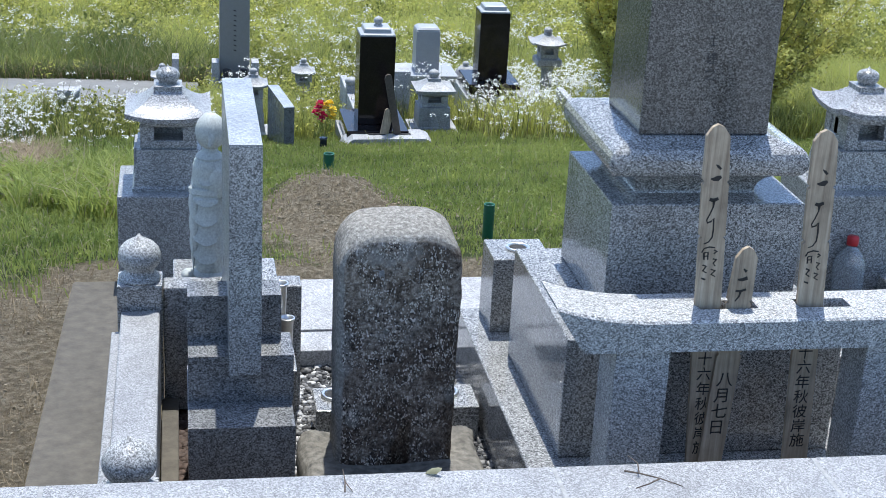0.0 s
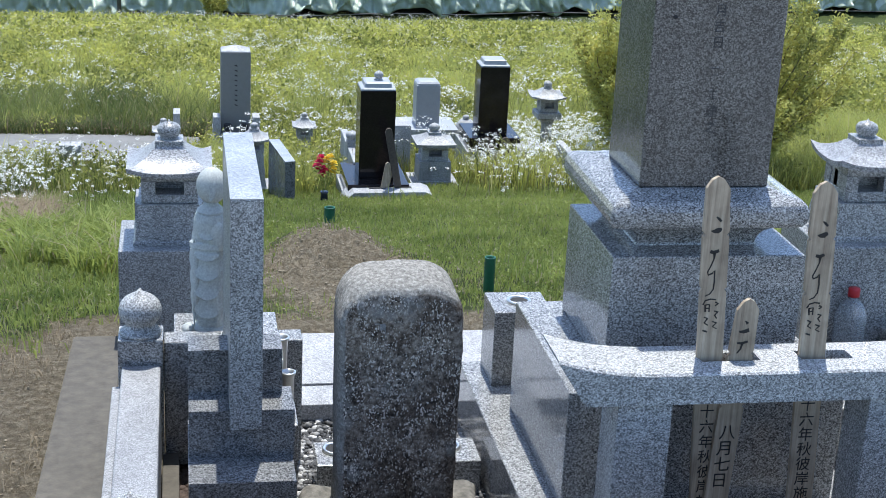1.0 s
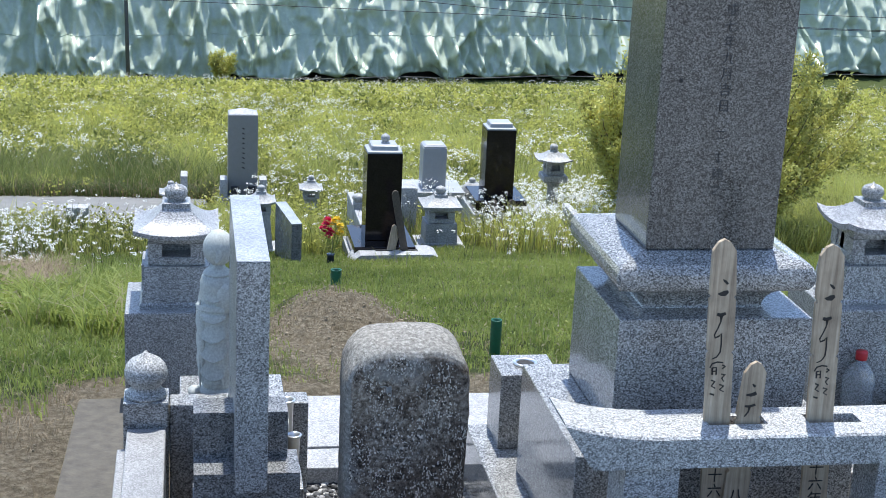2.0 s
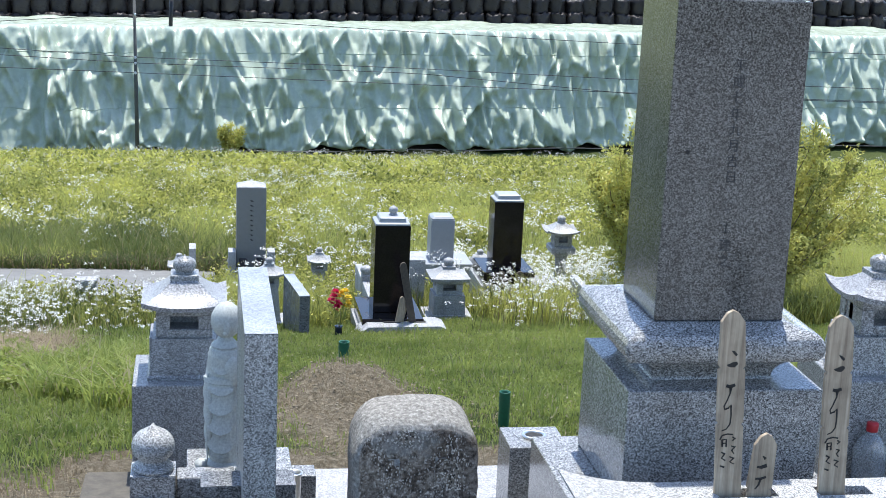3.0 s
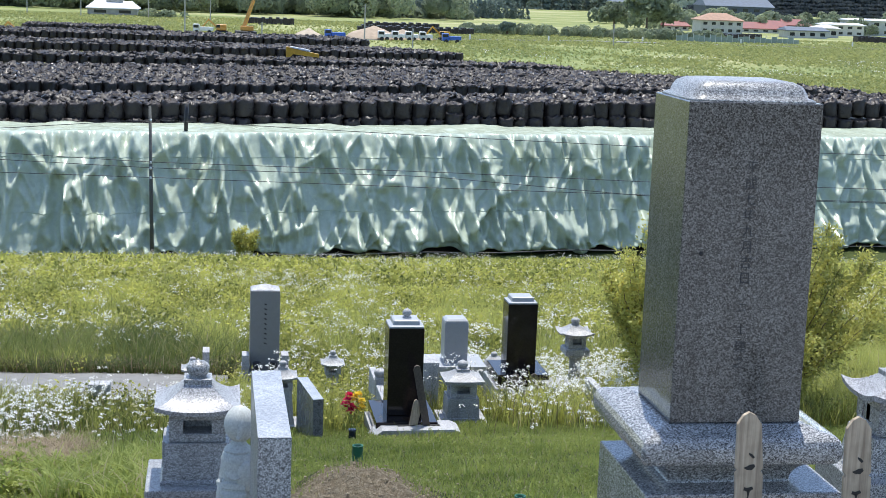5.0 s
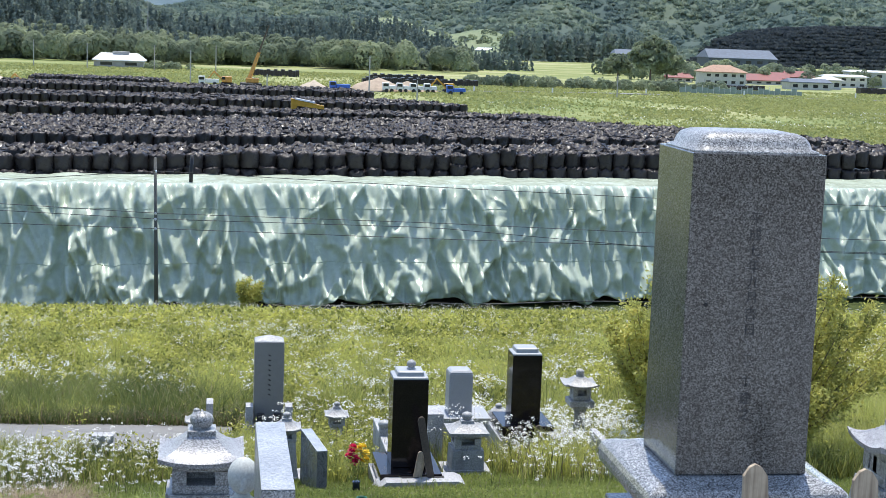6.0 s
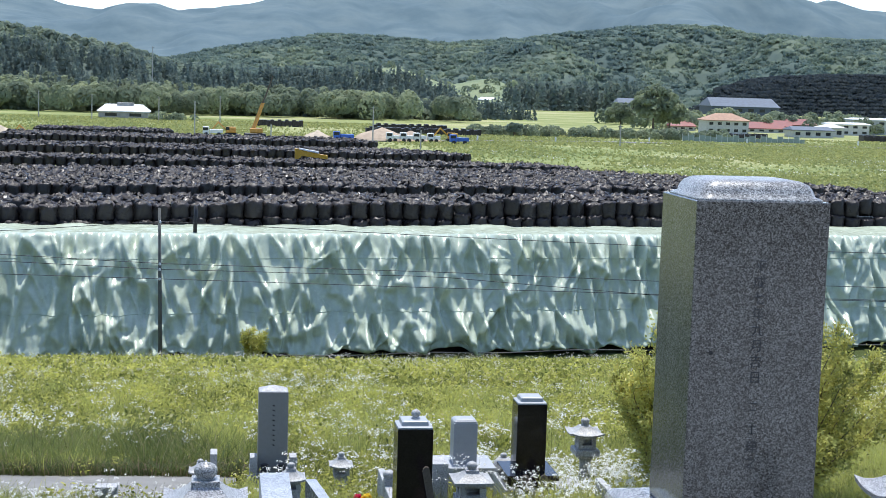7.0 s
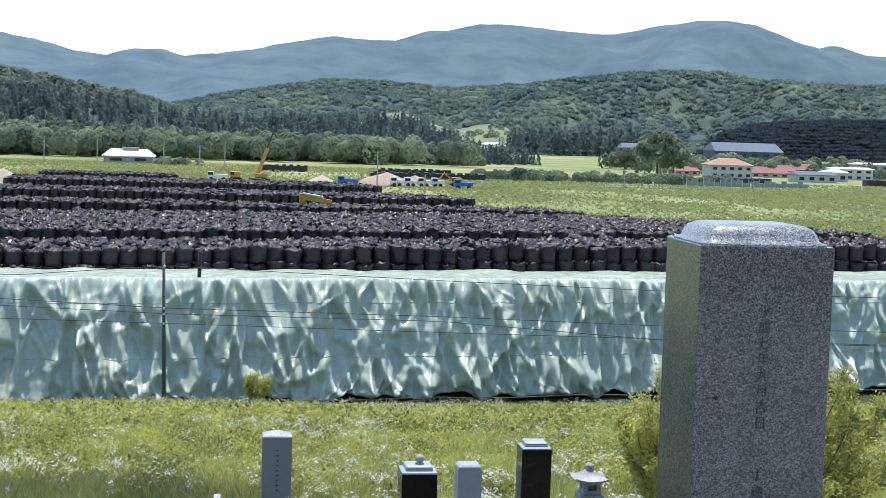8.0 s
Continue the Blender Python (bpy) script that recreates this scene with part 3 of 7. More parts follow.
SCRIPT = ([(-0.002, -0.102, 0.3), (0.004, -0.107, 1.0), (0.011, -0.114, 0.9)], [(-0.014, -0.139, 0.3), (-0.006, -0.14, 1.4), (0.004, -0.138, 2.2), (0.013, -0.133, 1.0)],
          [(-0.014, -0.192, 1.2), (-0.004, -0.195, 1.5), (0.009, -0.19, 1.1)], [(-0.002, -0.196, 1.2), (-0.003, -0.212, 0.5), (-0.011, -0.232, 0.45), (-0.018, -0.246, 0.5), (-0.016, -0.254, 0.6), (-0.006, -0.25, 0.6), (0.0, -0.242, 0.6), (0.001, -0.27, 0.55), (-0.001, -0.292, 0.5), (-0.01, -0.305, 0.4), (-0.022, -0.31, 0.3)],
          [(-0.026, -0.333, 0.5), (-0.02, -0.322, 0.5), (-0.006, -0.318, 0.5), (0.008, -0.32, 0.5)], [(-0.02, -0.333, 0.6), (-0.019, -0.352, 0.6)], [(-0.02, -0.334, 0.5), (-0.009, -0.332, 0.5), (-0.009, -0.352, 0.5)], [(-0.02, -0.343, 0.4), (-0.01, -0.342, 0.4)], [(0.006, -0.326, 0.7), (0.014, -0.33, 0.6), (0.006, -0.336, 0.5)],
          [(0.004, -0.35, 0.5), (0.014, -0.352, 0.7), (0.006, -0.362, 0.5), (0.012, -0.37, 0.5)], [(-0.022, -0.366, 0.6), (-0.012, -0.37, 0.7), (-0.02, -0.382, 0.5), (-0.01, -0.388, 0.5)], [(0.0, -0.378, 0.5), (0.012, -0.382, 0.7), (0.002, -0.392, 0.5), (0.013, -0.398, 0.4)], [(-0.024, -0.402, 0.5), (-0.012, -0.406, 0.7)])
SHORT = ([(-0.004, -0.058, 0.4), (0.004, -0.066, 1.2)], [(-0.016, -0.087, 0.6), (-0.004, -0.088, 1.3), (0.01, -0.083, 1.5)], [(-0.016, -0.118, 0.7), (-0.002, -0.119, 1.0), (0.012, -0.114, 0.8)], [(-0.002, -0.12, 0.9), (-0.004, -0.134, 0.6), (-0.012, -0.146, 0.4)])
stake(1.322, 1.390, 1.250, "二十六年秋彼岸施", 0.664, 0.043, 0.04, "weathered cedar memorial stake with brushed characters in the granite stand", -0.0555, SCRIPT)
stake(1.313, 1.378, 0.936, "八月七日", 0.568, 0.046, 0.046, "short weathered cedar memorial stake leaning beside a taller one", 0.055, SHORT, 3.382)
stake(1.587, 1.657, 1.236, "二十六年秋彼岸施", 0.676, 0.043, 0.042, "weathered cedar memorial stake with brushed characters in the granite stand", -0.045, SCRIPT)

# plastic bottle on the kerb of the next plot
bottle = thing("plastic_bottle", (1.985, 4.02, 0.42), "large clear plastic bottle with a red cap", "bottle")
ribs = [(0.048 + 0.0022 * math.sin(k * 1.25), 0.44 + 0.008 * k) for k in range(20)]
outer = [(0.044, 0.42), (0.049, 0.428), *ribs, (0.05, 0.61), (0.049, 0.628), (0.045, 0.645), (0.037, 0.662), (0.025, 0.676), (0.017, 0.684), (0.016, 0.7)]
part("body", lathe(bmesh.new(), 1.985, 4.02, outer + [(r - 0.0012, z + (0.0015 if k == len(outer) - 1 else 0.0)) for k, (r, z) in reversed(list(enumerate(outer)))], 28, cap_bottom=True, cap_top=True), CLEAR, bottle, "clear ribbed body", True)
part("water", lathe(bmesh.new(), 1.985, 4.02, [(0.04, 0.424), (0.0455, 0.432), (0.0455, 0.52), (0.044, 0.5215)], 24), WATER, bottle, "water in the bottle", True)
part("cap", lathe(bmesh.new(), 1.985, 4.02, ((0.0175, 0.692), (0.018, 0.698), (0.018, 0.715), (0.016, 0.719)), 20), RED_PLASTIC, bottle, "red screw cap", True)


# ---- stone lanterns ----
def lantern_roof(bm, cx, cy, half, z, rise, thick, lift, n=26):
    """A square roof with curved slopes and upturned corners."""
    top, low = {}, {}
    for a in range(n + 1):
        for b in range(n + 1):
            u, v = 2 * a / n - 1, 2 * b / n - 1
            r = max(abs(u), abs(v))
            slope = min(1.0, (1 - r) / 0.7)
            zz = z + thick + rise * (0.55 * slope + 0.45 * slope ** 2.4) + lift * abs(u * v) ** 2.5
            top[a, b] = bm.verts.new((cx + u * half, cy + v * half, zz))
            low[a, b] = bm.verts.new((cx + u * half * 0.97, cy + v * half * 0.97, z + lift * 0.85 * abs(u * v) ** 2.5 + 0.012 * (1 - r)))
    for a in range(n):
        for b in range(n):
            bm.faces.new((top[a, b], top[a + 1, b], top[a + 1, b + 1], top[a, b + 1]))
            bm.faces.new((low[a, b], low[a, b + 1], low[a + 1, b + 1], low[a + 1, b]))
    edge = [(a, 0) for a in range(n)] + [(n, b) for b in range(n)] + [(a, n) for a in range(n, 0, -1)] + [(0, b) for b in range(n, 0, -1)]
    for k in range(len(edge)):
        p, q = edge[k], edge[(k + 1) % len(edge)]
        bm.faces.new((low[p], low[q], top[q], top[p]))
    return bm


def knob(bm, cx, cy, z, r, pointed=False):
    """A lotus-bud knob on a small collar."""
    if pointed:
        return lathe(bm, cx, cy, [(r * k, z + r * f) for k, f in ((0.98, 0.0), (0.98, 0.14), (0.86, 0.24), (0.72, 0.36), (0.68, 0.5), (0.74, 0.6), (0.9, 0.76), (1.0, 1.02), (1.0, 1.28), (0.9, 1.55), (0.7, 1.78), (0.42, 1.95), (0.16, 2.08), (0.03, 2.26))], 26)
    prof = [(r * 0.82, z), (r * 0.72, z + 0.1 * r), (r * 0.82, z + 0.22 * r), (r * 0.98, z + 0.45 * r), (r * 1.03, z + 0.75 * r), (r * 0.98, z + 1.0 * r), (r * 0.82, z + 1.2 * r), (r * 0.55, z + 1.34 * r), (r * 0.24, z + 1.43 * r), (r * 0.1, z + 1.53 * r), (r * 0.03, z + 1.66 * r)]
    return lathe(bm, cx, cy, prof, 22)


def firebox(bm, cx, cy, half, z0, z1, win=0.5):
    """Four walls with a window in each, round a hollow; a sill below and a lintel above."""
    t = half * 0.28
    h = z1 - z0
    for s in (-1, 1):
        for q in (-1, 1):
            box(bm, cx + s * (half - (1 - win) * half / 2) - (1 - win) * half / 2, cx + s * (half - (1 - win) * half / 2) + (1 - win) * half / 2,
                cy + q * (half - (1 - win) * half / 2) - (1 - win) * half / 2, cy + q * (half - (1 - win) * half / 2) + (1 - win) * half / 2, z0 + 0.3 * h, z0 + 0.76 * h, 0)
    g = half * 0.96
    box(bm, cx - g, cx + g, cy - 0.1 * half, cy + g, z0 + 0.29 * h, z0 + 0.77 * h, 0)
    for s in (-1, 1):
        box(bm, cx + s * half * 0.9 - 0.06 * half, cx + s * half * 0.9 + 0.06 * half, cy - 0.6 * half, cy + 0.2 * half, z0 + 0.29 * h, z0 + 0.77 * h, 0)
    for k in range(4):
        lathe(bm, cx + (k - 1.5) * half * 0.26, cy - half * 0.82, ((half * 0.13, z0 + 0.72 * h), (half * 0.13, z0 + 0.78 * h)), 10, 1.0, 0.6)
    box(bm, cx - half, cx + half, cy - half, cy + half, z0, z0 + 0.3 * h, 0.004 * half / 0.08)
    box(bm, cx - half, cx + half, cy - half, cy + half, z0 + 0.76 * h, z1, 0.004 * half / 0.08)
    return bm


def lantern(at, half, base_h, ped_h, material, label, group="", base_half=0.0, ped=(0.86, 0.68), box_h=0.115, roof_rise=0.095, lift=0.022, eave=0.016):
    """Square stone lantern: block, tapered pedestal, firebox, roof and knob. half: half the roof's width."""
    x, y, z = at
    ob = thing("stone_lantern", at, label, "stone lantern", group)
    if base_h:
        bh = base_half or half * 1.17
        part("base_block", one_box(x - bh, x + bh, y - bh, y + bh, z, z + base_h, bevel=0.005), material, ob)
    z1 = z + base_h
    part("pedestal", rect_loft(bmesh.new(), x, y, [(half * k, half * k, z1 + ped_h * f) for k, f in ((ped[0], 0.0), (ped[0], 0.08), (ped[0] - 0.04, 0.12), (ped[1], 1.0))], 0.03), material, ob)
    z2 = z1 + ped_h
    fb = half * 0.66
    part("firebox", firebox(bmesh.new(), x, y, fb, z2, z2 + box_h, 0.5), material, ob, "firebox with open windows")
    z3 = z2 + box_h
    part("roof", lantern_roof(bmesh.new(), x, y, half, z3, roof_rise, eave, lift), GRANITE_ROOF if material is GRANITE_LANTERN else material, ob, "roof with curved slopes and upturned corners")
    zt, c = z3 + eave + roof_rise, half * 0.33
    part("collar", one_box(x - c, x + c, y - c, y + c, zt - 0.012, zt + 0.1 * half, bevel=0.02 * half), material, ob)
    part("knob", knob(bmesh.new(), x, y, zt + 0.1 * half, half * 0.27), material, ob, "", True)
    return ob


lantern((-0.043, 5.39, 0.10), 0.152, 0.346, 0.15, GRANITE_LANTERN, "grey granite lantern with curved roof on a tall block", "", 0.182, (0.86, 0.74), 0.108, roof_rise=0.078)
lantern((2.05, 4.22, 0.02), 0.122, 0.815, 0.115, GRANITE_LANTERN, "grey granite lantern with curved roof beside the large gravestone", "", 0.165, (0.95, 0.8), 0.105, roof_rise=0.052)
part("lantern_step", one_box(-0.17, 0.09, 5.42, 5.60, 0.446, 0.56, bevel=0.004), GRANITE_FINE)
tagged(bpy.data.objects["lantern_step"], "small dressed granite block behind the lantern pedestal", "stone block")

# ---- left plot: kerb with finials, stele on steps, statue ----
kerb = thing("granite_kerb", (-0.125, 3.7, 0.1), "pale granite kerb bar between two posts with bud finials", "kerb")
part("bar", one_box(-0.183, -0.068, 3.265, 4.295, 0.12, 0.40, bevel=0.006), GRANITE_FINE, kerb)
part("side_ledge", one_box(-0.212, -0.186, 3.0, 4.28, 0.08, 0.34, bevel=0.004), GRANITE_FINE, kerb)
for y, z in ((3.2, 0.414), (4.36, 0.479)):
    post = part("end_post", one_box(-0.194, -0.060, y - 0.062, y + 0.062, 0.08, z, bevel=0.005), GRANITE, kerb)
    part("finial", knob(bmesh.new(), -0.127, y, z, 0.064, True), GRANITE_DRESSED, post, "carved bud finial", True)
part("return_bar", one_box(-0.058, 0.36, 4.32, 4.41, 0.05, 0.462, bevel=0.005), GRANITE, kerb)
tagged(part("kerb_footing", one_box(-0.066, -0.016, 3.0, 4.31, -0.02, 0.10, bevel=0.004), CONCRETE), "concrete footing strip along the kerb", "footing")

bm = bmesh.new()
rings(bm, [[(-0.455, 3.0, z), (-0.215, 3.0, z), (-0.215, 5.26, z), (-0.392, 5.26, z)] for z in (-0.05, 0.105)])
bmesh.ops.bevel(bm, geom=list(bm.edges), offset=0.006, segments=2, affect="EDGES")
tagged(part("foundation_slab", bm, CONCRETE), "weathered concrete foundation slab beside the kerb", "concrete slab")

stele = thing("stele", (0.15, 3.9, 0.05), "narrow polished granite stele standing edge-on on stepped blocks", "stele")
part("slab", one_box(0.120, 0.206, 3.735, 4.40, 0.445, 1.091, bevel=0.003), GRANITE_LANTERN, stele)
part("step", one_box(0.010, 0.290, 3.60, 3.99, 0.02, 0.36, bevel=0), GRANITE_STEP_SHADED, stele)
part("step", one_box(0.012, 0.294, 3.748, 3.9, 0.3605, 0.497, bevel=0), GRANITE_STEP_SHADED, stele)
part("step", one_box(0.012, 0.266, 3.857, 3.965, 0.3605, 0.628, bevel=0), GRANITE_STEP_SHADED, stele)
# Thin pale sheet; the sky's reflection on the top is in its colour.
part("slab_top", one_box(0.1205, 0.2055, 3.7355, 4.3995, 1.0915, 1.0935, bevel=0.001), GRANITE_TOP, stele, "pale top edge, sky sheen in its colour")


def jizo():
    """A standing robed stone figure as one plain carved mesh."""
    bm = bmesh.new()
    x, y, z = 0.088, 4.56, 0.40
    prof = ((0.062, 0.0), (0.064, 0.02), (0.050, 0.035), (0.048, 0.06), (0.052, 0.12), (0.054, 0.2), (0.055, 0.27), (0.058, 0.33), (0.056, 0.375), (0.046, 0.405), (0.028, 0.42), (0.022, 0.432))
    loops = []
    n = 72
    for k in range(190):
        f = k / 189 * 0.432
        r = float(np.interp(f, [p[1] for p in prof], [p[0] for p in prof]))
        on = max(0.0, min(1.0, (f - 0.05) / 0.02, (0.345 - f) / 0.03))
        loop = []
        for i in range(n):
            a = 2 * math.pi * i / n
            side = math.cos(a + 1.8)
            hang = (f * 15.5 - 1.3 * (1 - side)) % 1.0
            fold = 0.02 * on * ((1 - hang) ** 1.6 - 0.35) * (0.35 + 0.65 * max(0.0, side))
            sleeve = 0.010 * (0.05 < f < 0.31) * (1 if math.cos(a + 2.2) > 0.55 else 0)
            hem = -0.006 * (1 if abs(f - 0.285) < 0.006 or abs(f - 0.03) < 0.004 else 0)
            neck = -0.004 * (1 if abs(f - 0.398) < 0.004 else 0)
            q = r + fold + sleeve + hem + neck
            loop.append((x + q * math.cos(a) * 0.95, y + q * math.sin(a) * 1.02, z + f))
        loops.append(loop)
    rings(bm, loops)
    for (ox, oy, oz), s in (((0.003, 0, 0.483), (0.048, 0.05, 0.058)), ((0.004, -0.046, 0.468), (0.011, 0.008, 0.023)), ((0.0, -0.046, 0.452), (0.008, 0.009, 0.009)), ((0.006, 0.045, 0.47), (0.012, 0.006, 0.020)), ((0.045, -0.02, 0.30), (0.028, 0.03, 0.04)), ((0.02, -0.05, 0.33), (0.03, 0.016, 0.05)),
                        ((-0.07, -0.012, 0.014), (0.022, 0.03, 0.018)), ((-0.053, -0.035, 0.18), (0.006, 0.006, 0.15)), ((-0.045, -0.03, 0.2), (0.014, 0.02, 0.12)), ((0.05, 0.0, 0.475), (0.008, 0.008, 0.010))):
        made = bmesh.ops.create_icosphere(bm, subdivisions=3, radius=1.0)["verts"]
        for v in made:
            v.co = Vector((x + ox + v.co.x * s[0], y + oy + v.co.y * s[1], z + oz + v.co.z * s[2]))
    return tagged(part("stone_statue", bm, STATUE_STONE, None, "", True), "small pale carved stone statue of a robed figure", "statue")


jizo()
tagged(part("statue_plinth", one_box(-0.03, 0.30, 4.42, 4.72, 0.0, 0.40, bevel=0.005), GRANITE), "granite plinth under the statue", "plinth")


def cup(x, y, z0, z1, r, label):
    ob = thing("steel_vase", (x, y, z0), label, "vase", "steel vases")
    part("cup", lathe(bmesh.new(), x, y, ((r * 0.86, z0), (r * 0.88, z0 + 0.004), (r, z1 - 0.012), (r * 1.25, z1 - 0.002), (r * 1.28, z1 + 0.002), (r * 0.98, z1 + 0.003), (r * 0.9, z1 - 0.03)), 24, cap_top=False), STEEL, ob, "", True)
    # Dark disc closes the cup, as the shade inside it.
    part("hollow", lathe(bmesh.new(), x, y, ((r * 0.93, z1 - 0.02), (r * 0.93, z1 - 0.018)), 20), DARK, ob)


cup(0.283, 4.17, 0.36, 0.533, 0.020, "steel flower vase with a flared rim")
cup(0.302, 4.12, 0.30, 0.443, 0.018, "steel flower vase with a flared rim")
tagged(part("vase_block", one_box(0.24, 0.33, 4.06, 4.23, 0.0, 0.30, bevel=0.004), GRANITE), "granite block under the steel vases", "stone block")

# stone platform with a slot
plat = thing("offering_platform", (0.7, 4.9, 0.0), "pale granite platform of two slabs with a dark joint", "platform")
part("slab", one_box(0.30, 1.30, 4.63, 4.785, 0.0, 0.10, bevel=0.004), GRANITE_WHITE, plat)
part("slab", one_box(0.30, 1.30, 4.803, 5.26, 0.0, 0.10, bevel=0.004), GRANITE_WHITE, plat)
part("joint", one_box(0.31, 1.29, 4.785, 4.803, 0.0, 0.06, bevel=0), DARK, plat)


def rough(bm, amount, scale, cuts=3):
    """Subdivides and wears a block."""
    bmesh.ops.subdivide_edges(bm, edges=list(bm.edges), cuts=cuts, use_grid_fill=True)
    for v in bm.verts:
        d = noise.noise_vector(v.co * scale) * amount + noise.noise_vector(v.co * scale * 3.1) * amount * 0.4
        v.co += d
    return bm


def stone_slice(y, inset, crown):
    """One closed outline of the old stone, square below and arched above."""
    c, h = 0.574, 0.166 - inset
    side = [(h * (0.985 + 0.03 * f), 0.16 + f * 0.57) for f in np.linspace(0, 1, 9)]
    arch = [(h * 1.015 * math.cos(a) ** 0.55, 0.73 + (crown - inset - 0.73) * math.sin(a) ** 0.75) for a in np.linspace(0.12, math.pi / 2, 10)]
    half = side + arch
    return [(c + x, y, z + inset * 0.2) for x, z in half] + [(c - x, y, z + inset * 0.2) for x, z in half[-2::-1]] + [(c + x, y, 0.16) for x in np.linspace(-h * 0.9, h * 0.9, 5)]


bm = bmesh.new()
rings(bm, [stone_slice(y, i_, cr) for y, i_, cr in ((3.714, 0.12, 0.84), (3.715, 0.07, 0.84), (3.716, 0.035, 0.842), (3.719, 0.016, 0.844), (3.727, 0.005, 0.848), (3.742, 0.0, 0.853), (3.77, 0.0, 0.862), (3.81, 0.0, 0.87), (3.85, 0.0, 0.874), (3.885, 0.002, 0.873), (3.915, 0.012, 0.868), (3.93, 0.035, 0.862))])
bmesh.ops.recalc_face_normals(bm, faces=bm.faces)
old = thing("old_gravestone", (0.572, 3.8, 0.0), "old weathered brown gravestone with lichen on a rough base", "gravestone")
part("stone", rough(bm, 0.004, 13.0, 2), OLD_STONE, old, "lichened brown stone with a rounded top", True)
bm = rough(one_box(0.32, 0.83, 3.57, 3.93, -0.05, 0.18, bevel=0.03, seg=3), 0.02, 8.0, 4)
part("base_stone", bm, plain("rough_grey_stone", (0.2, 0.185, 0.155), 0.95, 0, 0.5, 40.0, 0.8), old, "rough grey base stone", True)

# right-hand plot
tagged(part("plot_kerb", one_box(1.90, 2.6, 3.78, 4.0, 0.0, 0.42, bevel=0.005), GRANITE), "polished granite kerb of the next plot", "kerb")
tagged(part("plot_block", one_box(2.08, 2.5, 3.90, 4.012, 0.42, 0.60, bevel=0.005), GRANITE), "polished granite block on the next kerb", "stone block")

# ---- gravel ----
def pebbles(name, n, region, rmin, rmax, material, label):
    bm = bmesh.new()
    bmesh.ops.create_icosphere(bm, subdivisions=1, radius=1.0)
    base = np.array([v.co[:] for v in bm.verts])
    tri = np.array([[v.index for v in f.verts] for f in bm.faces])
    bm.free()
    x0, x1, y0, y1, z = region
    px, py = rng.uniform(x0, x1, n), rng.uniform(y0, y1, n)
    r = rng.uniform(rmin, rmax, n) ** 1.0
    pts = np.repeat(base[None], n, 0) * (1 + rng.normal(0, 0.2, (n, len(base), 1)))
    pts *= np.stack([r * rng.uniform(0.9, 1.4, n), r * rng.uniform(0.8, 1.2, n), r * rng.uniform(0.5, 0.8, n)], -1)[:, None]
    a = rng.uniform(0, 6.28, n)
    c, s = np.cos(a)[:, None], np.sin(a)[:, None]
    pts = np.stack([pts[..., 0] * c - pts[..., 1] * s, pts[..., 0] * s + pts[..., 1] * c, pts[..., 2]], -1)
    pts += np.stack([px, py, np.full(n, z) + rng.uniform(0, 0.012, n)], -1)[:, None]
    tris = (tri[None] + (np.arange(n) * len(base))[:, None, None]).reshape(-1, 3)
    return from_arrays(name, pts.reshape(-1, 3), tris, material, label, "gravel", "stuff", False)


def pebble_material():
    m = Nodes("mixed_pebbles")
    rnd = m.nt.nodes.new("ShaderNodeNewGeometry").outputs["Random Per Island"]
    m.base(m.mix(1.0, m.ramp(rnd, ((0.0, (0.03, 0.03, 0.031)), (0.4, (0.08, 0.08, 0.08)), (0.68, (0.2, 0.195, 0.19)), (0.84, (0.42, 0.41, 0.39)), (1.0, (0.75, 0.74, 0.71)))), m.ramp(m.noise(60.0), ((0.3, 0.8), (0.7, 1.0))), "MULTIPLY"), 0.75)
    return m.mat


PEBBLE = pebble_material()
pebbles("gravel", 8500, (0.28, 0.92, 3.6, 4.64, 0.03), 0.0055, 0.0125, PEBBLE, "loose grey and white pebbles between the stones")
pebbles("gravel", 900, (-0.03, 0.03, 3.1, 4.4, 0.02), 0.010, 0.02, plain("dark_pebbles", (0.09, 0.06, 0.045), 0.8, 0, 0.4, 80.0, 0.2), "dark reddish gravel strip beside the stele")

# small litter on the wall cap
bm = bmesh.new()
lathe(bm, 0, 0, ((0.001, -0.02), (0.008, -0.008), (0.010, 0.004), (0.006, 0.016), (0.001, 0.022)), 10, 1.0, 0.3)
bmesh.ops.rotate(bm, verts=bm.verts, matrix=Euler((radians(35), radians(50), 0.3)).to_matrix())
bmesh.ops.translate(bm, verts=bm.verts, vec=(0.502, 2.72, 0.707))
tagged(part("fallen_leaf", bm, PETAL_CREAM), "small pale cream fallen leaf on the wall cap", "leaf")


def twig(lines, r, label):
    bm = bmesh.new()
    for line in lines:
        loops = []
        for k, p in enumerate(line):
            rr = r * (1 - 0.6 * k / len(line))
            loops.append([(p[0] + rr * math.cos(a), p[1] + rr * math.sin(a) * 0.6, p[2] + rr * math.sin(a)) for a in (0, 1.57, 3.14, 4.71)])
        rings(bm, loops)
    return tagged(part("dry_twig", bm, OLD_WOOD), label, "twig", "twigs on the wall")


twig([[(0.905, 2.70, 0.703), (0.93, 2.68, 0.708), (0.97, 2.66, 0.705), (1.01, 2.63, 0.702)], [(0.93, 2.68, 0.708), (0.935, 2.71, 0.715), (0.925, 2.75, 0.712)], [(0.97, 2.66, 0.705), (0.94, 2.64, 0.705), (0.91, 2.63, 0.702)]], 0.0018, "thin forked dry twig lying on the wall cap")
twig([[(0.315, 2.66, 0.702), (0.318, 2.69, 0.712), (0.316, 2.72, 0.72)], [(0.317, 2.69, 0.71), (0.33, 2.66, 0.703)]], 0.0016, "short dry twig lying on the wall cap")

# ---- far graves down the slope ----
def gz(x, y):
    return float(height(x, y))


